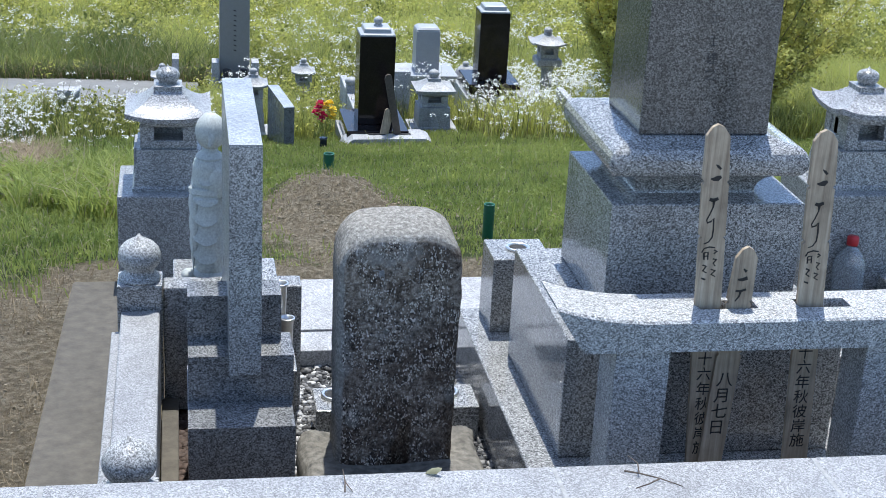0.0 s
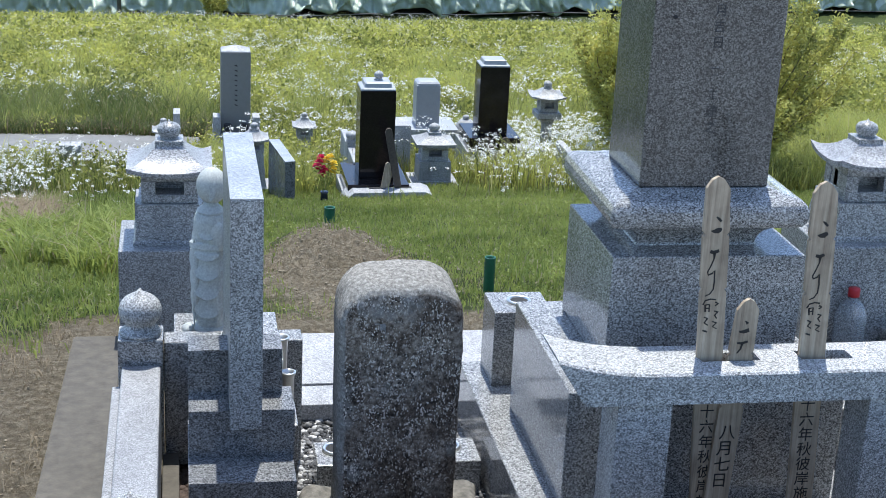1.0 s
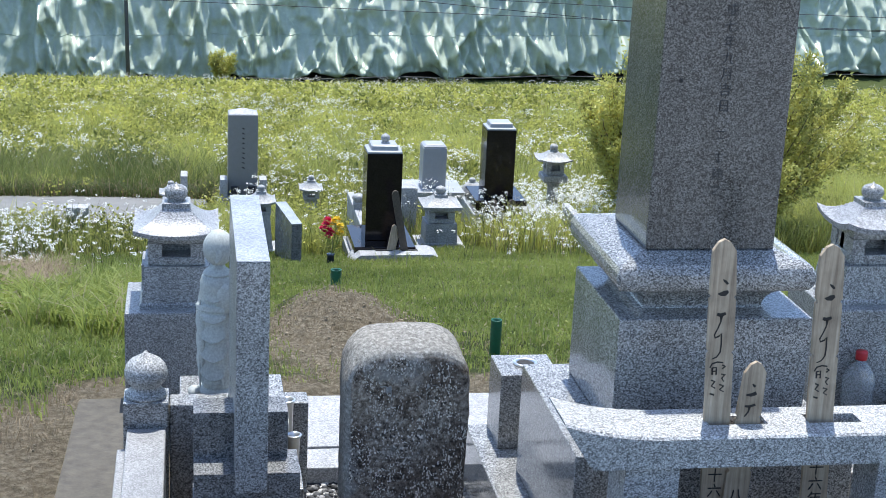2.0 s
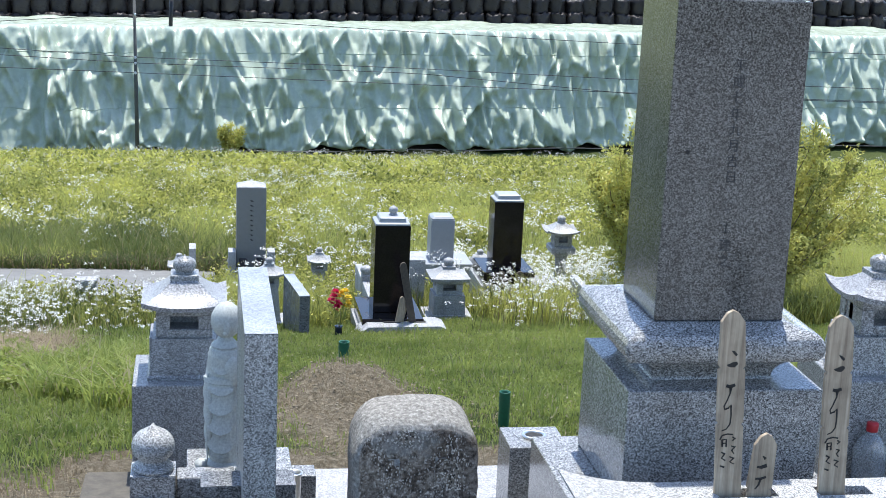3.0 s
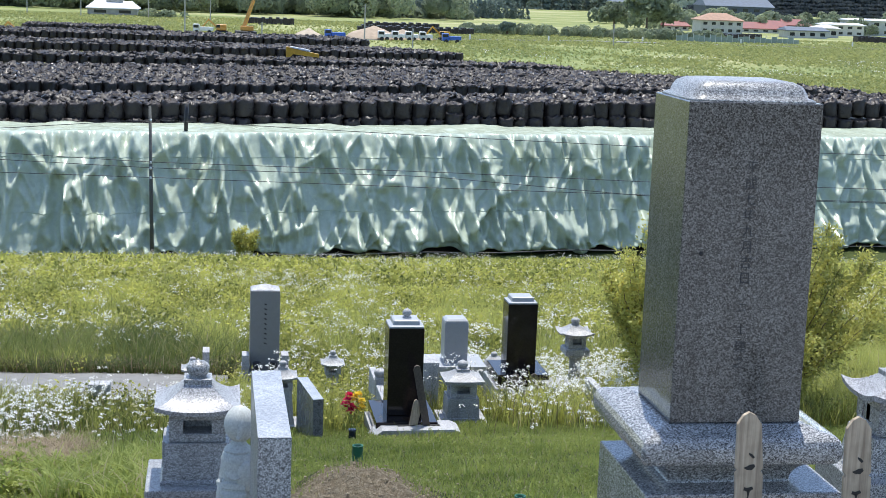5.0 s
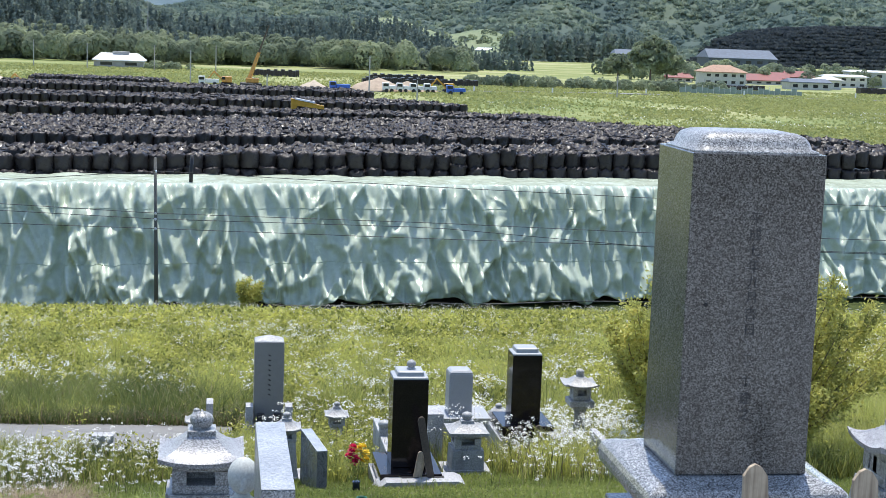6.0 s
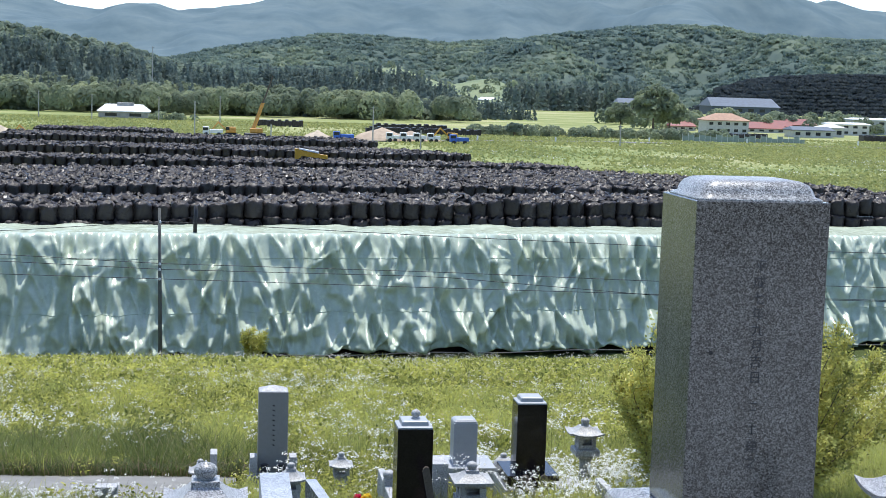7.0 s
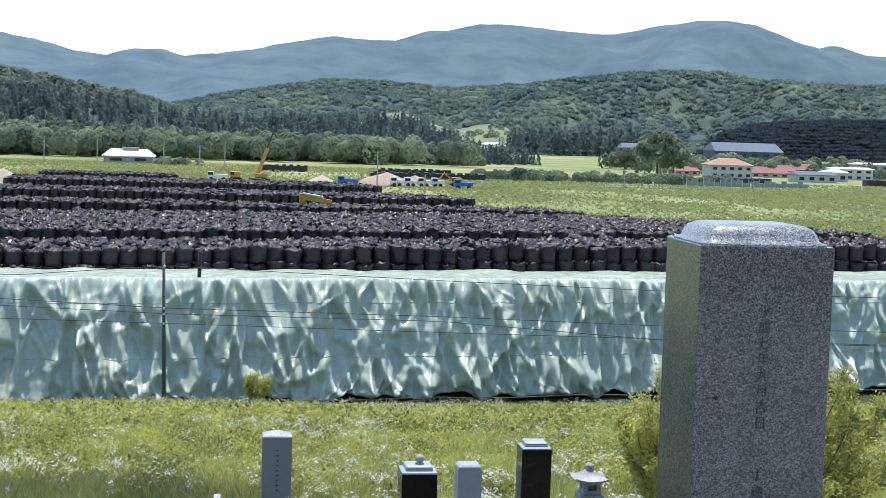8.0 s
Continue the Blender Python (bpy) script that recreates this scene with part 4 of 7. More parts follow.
def tombstone(at, half, depth, h, material, label, base=None, cap="flat", name="gravestone", group="graves down the slope"):
    """A squared shaft with a cap on a base block. at: centre of the front's foot."""
    x, y, z = at
    ob = thing(name, (x, y + depth / 2, gz(x, y) - 0.05), label, "gravestone", group)
    part("shaft", one_box(x - half, x + half, y, y + depth, z, z + h, bevel=0.006), material, ob)
    if cap == "flat":
        part("cap", rect_loft(bmesh.new(), x, y + depth / 2, ((half * 0.97, depth * 0.48, z + h), (half * 0.97, depth * 0.48, z + h + 0.012), (half * 0.8, depth * 0.4, z + h + 0.03), (half * 0.72, depth * 0.36, z + h + 0.034)), 0.15), material, ob)
    elif cap == "peak":
        part("cap", rect_loft(bmesh.new(), x, y + depth / 2, ((half * 0.99, depth * 0.49, z + h), (half * 0.96, depth * 0.47, z + h + 0.008), (half * 0.1, depth * 0.05, z + h + 0.055)), 0.02), GRANITE_WHITE, ob, "low pyramid cap")
    elif cap == "step":
        part("cap", rect_loft(bmesh.new(), x, y + depth / 2, ((half * 0.98, depth * 0.49, z + h), (half * 0.98, depth * 0.49, z + h + 0.012), (half * 0.78, depth * 0.4, z + h + 0.022), (half * 0.74, depth * 0.38, z + h + 0.055), (half * 0.66, depth * 0.33, z + h + 0.062)), 0.1), SLATE_PALE, ob, "grey stepped cap")
    if base:
        bh, bx, by = base
        part("base_block", one_box(x - bx, x + bx, y - by, y + depth + by, z - bh, z, bevel=0.006), material, ob)
        part("footing", one_box(x - bx * 1.1, x + bx * 1.1, y - by * 1.3, y + depth + by * 1.3, gz(x, y) - 0.25, z - bh - 0.002, bevel=0.006), GRANITE_FAR, ob)
    else:
        part("footing", one_box(x - half * 1.3, x + half * 1.3, y - 0.05, y + depth + 0.05, gz(x, y) - 0.3, z - 0.002, bevel=0.006), GRANITE_FAR, ob)
    return ob


bk1 = tombstone((1.645, 12.5, -1.437), 0.151, 0.3, 0.765, BLACK_STONE, "polished black gravestone on a black base block", (0.12, 0.262, 0.2), "step")
part("knob", knob(bmesh.new(), 1.66, 12.65, -0.612, 0.04, True), GRANITE_FAR, bk1, "", True)
tombstone((2.958, 14.0, -1.44), 0.143, 0.28, 0.655, BLACK_STONE, "tall polished black gravestone among white flowers", (0.12, 0.25, 0.15), "step")
tombstone((2.486, 15.0, -1.62), 0.122, 0.24, 0.425, SLATE_PALE, "short grey gravestone behind the black one", (0.2, 0.3, 0.15), "flat")
g1 = tombstone((0.592, 16.5, -2.09), 0.162, 0.26, 0.9, SLATE_GREY, "slender grey granite gravestone with engraved column", (0.12, 0.25, 0.15), "peak")
strokes("inscription_bar", [[(0.592 + dx, -1.33 - 0.055 * k), (0.592 + dx + 0.02, -1.345 - 0.055 * k)] for k in range(9) for dx in (-0.012, 0.0)], 0.012, 16.4985, INK, g1)
for s in (-1, 1):
    tagged(part("side_pillar", one_box(0.598 + s * 0.215 - 0.04, 0.598 + s * 0.215 + 0.04, 16.4, 16.6, -2.5, -1.89, bevel=0.005), GRANITE_WHITE), "small white granite pillar beside the slender gravestone", "stone pillar", "white pillars")
    tagged(part("flower_tube", lathe(bmesh.new(), 0.592 + s * 0.09, 16.38, ((0.045, -2.4), (0.045, -1.965), (0.04, -1.96)), 14), DARK, None, "", True), "dark flower tube before the slender gravestone", "flower tube", "dark flower tubes")

# offering stone and stakes behind the black gravestone
off = thing("offering_stone", (1.72, 12.25, -1.55), "pale granite slab with sloped ends and two slots", "stone slab")
bm = bmesh.new()
rings(bm, [[(x, 12.14, -1.62), (x, 12.14, z), (x, 12.42, z), (x, 12.42, -1.62)] for x, z in ((1.33, -1.56), (1.36, -1.51), (1.42, -1.462), (2.02, -1.455), (2.08, -1.48), (2.12, -1.55))])
bmesh.ops.recalc_face_normals(bm, faces=bm.faces)
part("slab", bm, GRANITE_WHITE, off)
# Dark boxes lie on the slab in place of the slots' shade.
for x0 in (1.56, 1.78):
    part("slot", one_box(x0, x0 + 0.14, 12.26, 12.31, -1.462, -1.4535, bevel=0), DARK, off)


def dark_stake(xb, xt, y, zb, zt, w, label, wood=OLD_WOOD):
    bm = bmesh.new()
    rings(bm, [[(x - s, y - 0.012, z), (x + s, y - 0.012, z), (x + s, y + 0.012, z), (x - s, y + 0.012, z)] for x, z, s in ((xb, zb, w), (xt, zt - 0.04, w), (xt, zt - 0.012, w * 0.75), (xt, zt, w * 0.3))])
    return tagged(part("memorial_stake", bm, wood), label, "memorial stake", "old memorial stakes")


dark_stake(1.815, 1.714, 12.29, -1.5, -0.94, 0.031, "dark old wooden memorial stake leaning on the black gravestone")
dark_stake(1.676, 1.714, 12.28, -1.5, -1.235, 0.026, "short grey wooden memorial stake", STAKE_WOOD)
dark_stake(1.70, 1.742, 12.30, -1.5, -1.26, 0.022, "short grey wooden memorial stake", STAKE_WOOD)
for x in (2.84, 3.02):
    dark_stake(x, x + 0.01, 13.7, -1.75, -1.39, 0.04, "short dark stake before the tall black gravestone")

lantern((2.253, 13.2, -1.80), 0.18, 0.15, 0.20, GRANITE_FAR, "pale granite lantern with wide roof beside the black gravestone", "lanterns down the slope", 0.215, (0.86, 0.78), 0.135, roof_rise=0.07, lift=0.004, eave=0.028)
lantern((0.627, 13.0, -1.73), 0.128, 0.1, 0.30, GRANITE_FAR, "pale granite lantern half hidden by a slab", "lanterns down the slope", 0.16, (0.8, 0.6), 0.10, roof_rise=0.075)
lantern((1.308, 16.0, -2.5), 0.128, 0.12, 0.39, GRANITE_FAR, "small pale granite lantern in the weeds", "lanterns down the slope", 0.15, (0.7, 0.5), 0.10, roof_rise=0.08)
dome = thing("stone_lantern", (2.885, 15.0, -2.15), "small granite lantern with a round domed roof among white flowers", "stone lantern", "lanterns down the slope")
part("post", lathe(bmesh.new(), 2.885, 15.0, ((0.08, -2.2), (0.07, -2.05), (0.055, -2.0), (0.055, -1.86), (0.09, -1.83), (0.09, -1.79)), 16), GRANITE_FAR, dome, "", True)
part("firebox", firebox(bmesh.new(), 2.885, 15.0, 0.07, -1.79, -1.69, 0.5), GRANITE_FAR, dome, "firebox with open windows")
part("roof", lathe(bmesh.new(), 2.885, 15.0, ((0.07, -1.69), (0.135, -1.688), (0.14, -1.672), (0.118, -1.655), (0.106, -1.62), (0.088, -1.58), (0.06, -1.553), (0.03, -1.548)), 22), GRANITE_FAR, dome, "round domed roof", True)
part("knob", knob(bmesh.new(), 2.885, 15.0, -1.55, 0.035), GRANITE_FAR, dome, "", True)
lantern((-0.187, 16.2, -2.45), 0.125, 0.1, 0.25, GRANITE_FAR, "small pale lantern far behind the granite lantern", "lanterns down the slope", 0.15, (0.75, 0.55), 0.1, roof_rise=0.07)
tagged(part("side_pillar", one_box(-0.085, -0.01, 16.35, 16.6, -2.5, -1.84, bevel=0.006), GRANITE_WHITE), "upright white granite pillar beside a small lantern", "stone pillar", "white pillars")

tall = thing("stone_lantern", (3.6, 14.5, -2.1), "tall granite lantern on a slender shaft", "stone lantern", "lanterns down the slope")
part("foot", lathe(bmesh.new(), 3.615, 14.5, ((0.16, -2.15), (0.16, -1.78), (0.13, -1.74), (0.1, -1.72)), 6), GRANITE_FAR, tall, "six-sided foot")
part("shaft", lathe(bmesh.new(), 3.615, 14.5, ((0.1, -1.74), (0.085, -1.7), (0.062, -1.64), (0.056, -1.56), (0.056, -1.47), (0.07, -1.43), (0.105, -1.4)), 18), GRANITE_FAR, tall, "", True)
part("platform", rect_loft(bmesh.new(), 3.61, 14.5, ((0.105, 0.105, -1.4), (0.125, 0.125, -1.385), (0.125, 0.125, -1.335), (0.11, 0.11, -1.325))), GRANITE_FAR, tall)
part("firebox", firebox(bmesh.new(), 3.61, 14.5, 0.088, -1.325, -1.19, 0.5), GRANITE_FAR, tall, "firebox with open windows")
part("roof", lantern_roof(bmesh.new(), 3.60, 14.5, 0.168, -1.19, 0.075, 0.016, 0.03), GRANITE_FAR, tall, "roof with upturned corners")
part("collar", lathe(bmesh.new(), 3.60, 14.5, ((0.045, -1.105), (0.04, -1.08)), 14), GRANITE_FAR, tall)
part("knob", knob(bmesh.new(), 3.60, 14.5, -1.085, 0.042), GRANITE_FAR, tall, "", True)

# slabs, kerbs and pillars of the lower plots
screen = thing("side_slab", (0.87, 12.3, -1.55), "upright grey granite slab with a pale sloping top", "stone slab")
for nm, z0, z1, o, mat, lab in (("slab", -1.8, -1.147, 0.0, GRANITE_GREY, ""), ("slab_top", -1.1465, -1.14, -0.001, GRANITE_TOP, "pale top edge")):
    part(nm, rings(bmesh.new(), [[(0.828 + o, 11.97 + o, z), (0.912 - o, 11.985 + o, z), (0.824 - o, 12.68 - o, z), (0.735 + o, 12.665 - o, z)] for z in (z0, z1)]), mat, screen, lab)
tagged(part("boundary_block", one_box(-1.165, -0.97, 14.7, 14.95, -2.3, -1.785, bevel=0.01), GRANITE_WHITE), "pale square boundary block beside the path", "boundary block")
tagged(part("plot_kerb", one_box(1.5, 1.565, 12.95, 14.1, -1.9, -1.42, bevel=0.008), GRANITE_WHITE), "white granite kerb behind the black gravestone", "kerb", "white plot kerbs")
tagged(part("plot_kerb", one_box(1.70, 2.15, 13.9, 14.2, -1.95, -1.33, bevel=0.008), GRANITE_WHITE), "white granite kerb behind the black gravestone", "kerb", "white plot kerbs")
tagged(part("plot_kerb", one_box(3.42, 3.48, 12.4, 13.3, -1.75, -1.31, bevel=0.008), GRANITE_WHITE), "white granite kerb running beside the flowers", "kerb", "white plot kerbs")
tagged(part("plot_kerb", one_box(3.15, 3.40, 13.6, 13.95, -1.75, -1.49, bevel=0.008), GRANITE_FAR), "white granite kerb running beside the flowers", "kerb", "white plot kerbs")
pil = thing("kerb_post", (1.54, 13.5, -1.75), "small granite post with a round finial", "post")
part("post", one_box(1.495, 1.585, 13.45, 13.55, -1.9, -1.36, bevel=0.006), GRANITE_FAR, pil)
part("finial", knob(bmesh.new(), 1.54, 13.5, -1.36, 0.055), GRANITE_FAR, pil, "", True)

# bouquet in a glass jar
bq = thing("flower_bouquet", (1.13, 11.8, gz(1.13, 11.8)), "bouquet of crimson and yellow flowers in a vase", "bouquet")
gb = gz(1.13, 11.8)
part("vase", lathe(bmesh.new(), 1.135, 11.8, ((0.03, gb - 0.02), (0.032, -1.42), (0.028, -1.36), (0.034, -1.34), (0.03, -1.34)), 16), GLASS_DARK, bq, "dark glass vase", True)


def blossom(bm, c, r, n):
    for k in range(n):
        d = Vector((rng.normal(), rng.normal(), rng.normal() * 0.6 + 0.3)).normalized()
        s = d.cross(Vector((0.3, 0.1, 1))).normalized() * r * 0.45
        p = Vector(c)
        bm.faces.new([bm.verts.new(q) for q in (p + d * r * 0.25, p + d * r * 0.7 + s, p + d * r, p + d * r * 0.7 - s)])


for mat, spots in ((PETAL_RED, ((1.085, 11.8, -1.10), (1.125, 11.77, -1.15), (1.11, 11.8, -1.19), (1.075, 11.82, -1.14), (1.10, 11.78, -1.06))), (PETAL_YELLOW, ((1.175, 11.8, -1.06), (1.205, 11.82, -1.12), (1.15, 11.83, -1.09), (1.20, 11.79, -1.16)))):
    for c in spots:
        bm = bmesh.new()
        blossom(bm, c, 0.042, 26)
        part("blossom", bm, mat, bq, "crimson blossom" if mat is PETAL_RED else "yellow blossom")
bm = bmesh.new()
for x, z in ((1.09, -1.14), (1.12, -1.17), (1.17, -1.1), (1.2, -1.15), (1.15, -1.2)):
    rings(bm, [[(px + 0.003 * math.cos(a), 11.8 + 0.003 * math.sin(a), pz) for a in (0, 2.1, 4.2)] for px, pz in ((1.135, -1.42), (1.135 + (x - 1.135) * 0.5, -1.3), (x, z))])
for k in range(24):
    x, z = rng.uniform(1.07, 1.2), rng.uniform(-1.38, -1.15)
    d = Vector((rng.normal() * 0.03, rng.normal() * 0.02, rng.uniform(0.01, 0.05)))
    bm.faces.new([bm.verts.new(q) for q in ((x, 11.8, z), (x + d.x * 0.5 + 0.01, 11.8, z + d.z * 0.5), (x + d.x, 11.8 + d.y, z + d.z), (x + d.x * 0.5 - 0.008, 11.8, z + d.z * 0.6))])
part("greenery", bm, LAWN, bq, "green stems and leaves")


def tube(x, y, z0, z1, r, label):
    ob = thing("flower_tube", (x, y, z0), label, "flower tube", "green flower tubes")
    prof = [(r * 0.9, z0), (r * 0.9, z0 + 0.3 * (z1 - z0)), (r, z0 + 0.33 * (z1 - z0))]
    for k in range(3):
        q = z0 + (0.72 + 0.07 * k) * (z1 - z0)
        prof += [(r, q), (r * 1.06, q + 0.008), (r, q + 0.016)]
    prof += [(r * 1.04, z1 - 0.004), (r * 1.04, z1), (r * 0.84, z1), (r * 0.8, z1 - 0.02)]
    part("tube", lathe(bmesh.new(), x, y, prof, 20, cap_top=False), GREEN_PLASTIC, ob, "", True)
    # Dark disc closes the tube, as the shade inside it.
    part("hollow", lathe(bmesh.new(), x, y, ((r * 0.8, z1 - 0.022), (r * 0.8, z1 - 0.02)), 16), DARK, ob)


tube(0.90, 8.98, -0.86, -0.585, 0.033, "green plastic flower tube standing on the soil mound")
tube(1.441, 6.7, -0.40, -0.118, 0.026, "green plastic flower tube standing in the lawn")

# concrete path across the slope
bm = bmesh.new()
pts = np.linspace(-9, 0.2, 60)
lo = [(float(x), 14.55 + 0.05 * float(x)) for x in pts]
hi = [(float(x), 17.25 + 0.02 * float(x)) for x in pts]
rows = []
for (xa, ya), (xb, yb) in zip(lo, hi):
    rows.append([bm.verts.new((xa + (xb - xa) * f, ya + (yb - ya) * f, gz(xa, ya + (yb - ya) * f) + dz)) for f, dz in ((0, -0.1), (0, 0.06), (0.33, 0.065), (0.66, 0.065), (1, 0.06), (1, -0.1))])
for a, b in zip(rows, rows[1:]):
    for k in range(5):
        bm.faces.new((a[k], b[k], b[k + 1], a[k + 1]))
tagged(part("path", bm, ASPHALT), "grey concrete path crossing the slope", "path", "", "structure")

tagged(part("marker_block", one_box(-1.13, -0.93, 14.15, 14.3, gz(-1.0, 14.2) - 0.02, -1.6, bevel=0.006), GRANITE_WHITE), "small pale stone marker block beside the path", "stone block")

# ---- vegetation ----
def blades(name, x, y, h, w, lean, material, label, z=None, category="grass"):
    """Bent blades of two segments, joined."""
    n = len(x)
    z = height(x, y) if z is None else z
    a = rng.uniform(0, 2 * np.pi, n)
    b = rng.uniform(0, 2 * np.pi, n)
    sx, sy = np.cos(a) * w * 0.5, np.sin(a) * w * 0.5
    lx, ly = np.cos(b) * lean * h, np.sin(b) * lean * h
    p = np.zeros((n, 5, 3))
    p[:, 0] = np.stack([x - sx, y - sy, z - 0.01], -1)
    p[:, 1] = np.stack([x + sx, y + sy, z - 0.01], -1)
    p[:, 2] = np.stack([x - sx * 0.8 + lx * 0.3, y - sy * 0.8 + ly * 0.3, z + h * 0.58], -1)
    p[:, 3] = np.stack([x + sx * 0.8 + lx * 0.3, y + sy * 0.8 + ly * 0.3, z + h * 0.58], -1)
    p[:, 4] = np.stack([x + lx, y + ly, z + h * (1 - 0.25 * lean)], -1)
    t = (np.array([[0, 1, 3], [0, 3, 2], [2, 3, 4]])[None] + (np.arange(n) * 5)[:, None, None]).reshape(-1, 3)
    return from_arrays(name, p.reshape(-1, 3), t, material, label, category)


def tufts(name, x, y, h, per, w, spread, lean, material, label):
    """Grass in tufts: the blades of one tuft spring from one spot and share a tone."""
    n = len(x)
    hh = np.repeat(h, per) * rng.uniform(0.55, 1.05, n * per)
    px_, py_ = np.repeat(x, per) + rng.normal(0, 1, n * per) * np.repeat(h, per) * spread, np.repeat(y, per) + rng.normal(0, 1, n * per) * np.repeat(h, per) * spread
    ob = blades(name, px_, py_, hh, rng.uniform(0.7, 1.3, n * per) * w, rng.uniform(lean[0], lean[1], n * per), material, label)
    # Tones darken in low spots: shade between tall tufts put into the colour.
    ob.data.attributes.new("tone", "FLOAT", "POINT").data.foreach_set("value", np.repeat(np.clip(0.45 * rng.random(n) + 2.4 * fbm(x * 1.3 + 7, y * 0.24, 3) - 1.15, 0, 1), per * 5).astype(np.float32))
    return ob


def heads(name, x, y, z, r, material, label, k=6):
    """Small flower heads: shallow cups of k sides, tilted at random."""
    n = len(x)
    a = np.arange(k) * 2 * np.pi / k
    tilt, turn = rng.uniform(0, 0.9, n), rng.uniform(0, 6.28, n)
    nx_, ny_, nz_ = np.sin(tilt) * np.cos(turn), np.sin(tilt) * np.sin(turn), np.cos(tilt)
    normal = np.stack([nx_, ny_, nz_], -1)
    u = np.cross(normal, np.tile([0.0, 1.0, 0.2], (n, 1)))
    u /= np.linalg.norm(u, axis=1)[:, None]
    v = np.cross(normal, u)
    c = np.stack([x, y, z], -1)
    p = np.zeros((n, k + 1, 3))
    for j in range(k):
        p[:, j] = c + r[:, None] * (u * np.cos(a[j]) + v * np.sin(a[j])) + normal * (0.25 * r)[:, None]
    p[:, k] = c
    t = (np.array([[j, (j + 1) % k, k] for j in range(k)])[None] + (np.arange(n) * (k + 1))[:, None, None]).reshape(-1, 3)
    return from_arrays(name, p.reshape(-1, 3), t, material, label, "flowers")


def scatter(n, x0, x1, y0, y1, keep):
    """Points of a strip that opens with distance from the camera. x0, x1 are given per metre of distance."""
    y = np.sqrt(rng.uniform(y0 ** 2, y1 ** 2, n))
    x = rng.uniform(x0, x1, n) * y
    ok = rng.random(n) < keep(x, y)
    return x[ok], y[ok]


def on_path(x, y):
    return (x < 0.1 + 0.25 * np.sin(y * 3)) & (y > 14.45 + 0.05 * x) & (y < 17.2 + 0.02 * x)


def clear_of_graves(x, y):
    boxes = ((1.25, 2.15, 11.9, 13.0), (1.95, 2.6, 12.2, 13.5), (0.5, 1.0, 11.6, 13.4), (0.35, 0.85, 16.3, 16.9), (2.75, 3.2, 13.8, 14.4), (2.3, 2.7, 14.9, 15.4), (-1.2, -0.95, 14.6, 15.0), (1.1, 1.5, 15.3, 16.2), (0.35, 0.9, 12.4, 13.2))
    ok = np.ones(len(x), bool)
    for a, b, c, d in boxes:
        ok &= ~((x > a) & (x < b) & (y > c) & (y < d))
    return ok


# mown lawn between the plots
x, y = scatter(210000, -0.2, 0.48, 5.3, 13.4, lambda x, y: np.clip(1.0 - 1.25 * bare(x, y), 0, 1) * (0.75 + 0.25 * vnoise(x * 3, y * 3)))
n = len(x)
tall_here = np.clip((np.hypot((x + 1.3) / 1.4, (y - 8) / 4) < 1) * 1.0, 0, 1)
blades("lawn_grass", x, y, rng.uniform(0.012, 0.034, n) * (1 + 0.8 * fbm(x * 1.2, y * 1.2)) * (1 + 0.6 * tall_here), rng.uniform(0.0036, 0.0074, n), rng.uniform(0.1, 1.0, n), LAWN, "short green lawn grass with a few dry blades")
# taller tufts at the lawn's edges
x, y = scatter(16000, -0.2, 0.5, 5.4, 12.8, lambda x, y: (0.05 + 0.9 * (vnoise(x * 2.3 + 40, y * 1.7) > 0.72)) * (0.25 + 0.75 * ((x < -0.3) | (y > 11.3) | (x > 1.6))) * np.clip(1.2 - bare(x, y), 0, 1))
ok = clear_of_graves(x, y)
x, y = x[ok], y[ok]
n = len(x)
blades("tufted_grass", x, y, rng.uniform(0.06, 0.17, n), rng.uniform(0.004, 0.008, n), rng.uniform(0.2, 1.0, n), LAWN, "taller grass tufts at the edge of the lawn")
# straw and dry stalks on the soil to the left
x, y = scatter(60000, -0.25, 0.42, 2.9, 9.5, lambda x, y: 0.8 * np.clip(bare(x, y), 0, 1) * ((x < -0.45) + 0.5 * (y > 5.3)) * vnoise(x * 4, y * 4))
n = len(x)
blades("dry_straw", x, y, rng.uniform(0.02, 0.07, n), rng.uniform(0.002, 0.004, n), rng.uniform(0.8, 1.6, n), STRAW, "dry straw lying on bare soil")
x, y = scatter(15000, -0.2, -0.075, 9.3, 10.6, lambda x, y: 0.9 * (fbm(x * 1.6 + 3, y * 1.8) > 0.45))
n = len(x)
blades("dry_weeds", x, y, rng.uniform(0.06, 0.26, n), rng.uniform(0.003, 0.006, n), rng.uniform(0.7, 1.8, n), STRAW, "tangle of dry brown weeds")

x, y = scatter(5200, -0.11, -0.02, 7.4, 9.6, lambda x, y: 0.9 * (vnoise(x * 3, y * 2) > 0.45))
n = len(x)
blades("long_grass", x, y, rng.uniform(0.12, 0.3, n), rng.uniform(0.008, 0.014, n), rng.uniform(0.4, 1.1, n), LAWN, "long arching green grass blades behind the lantern")

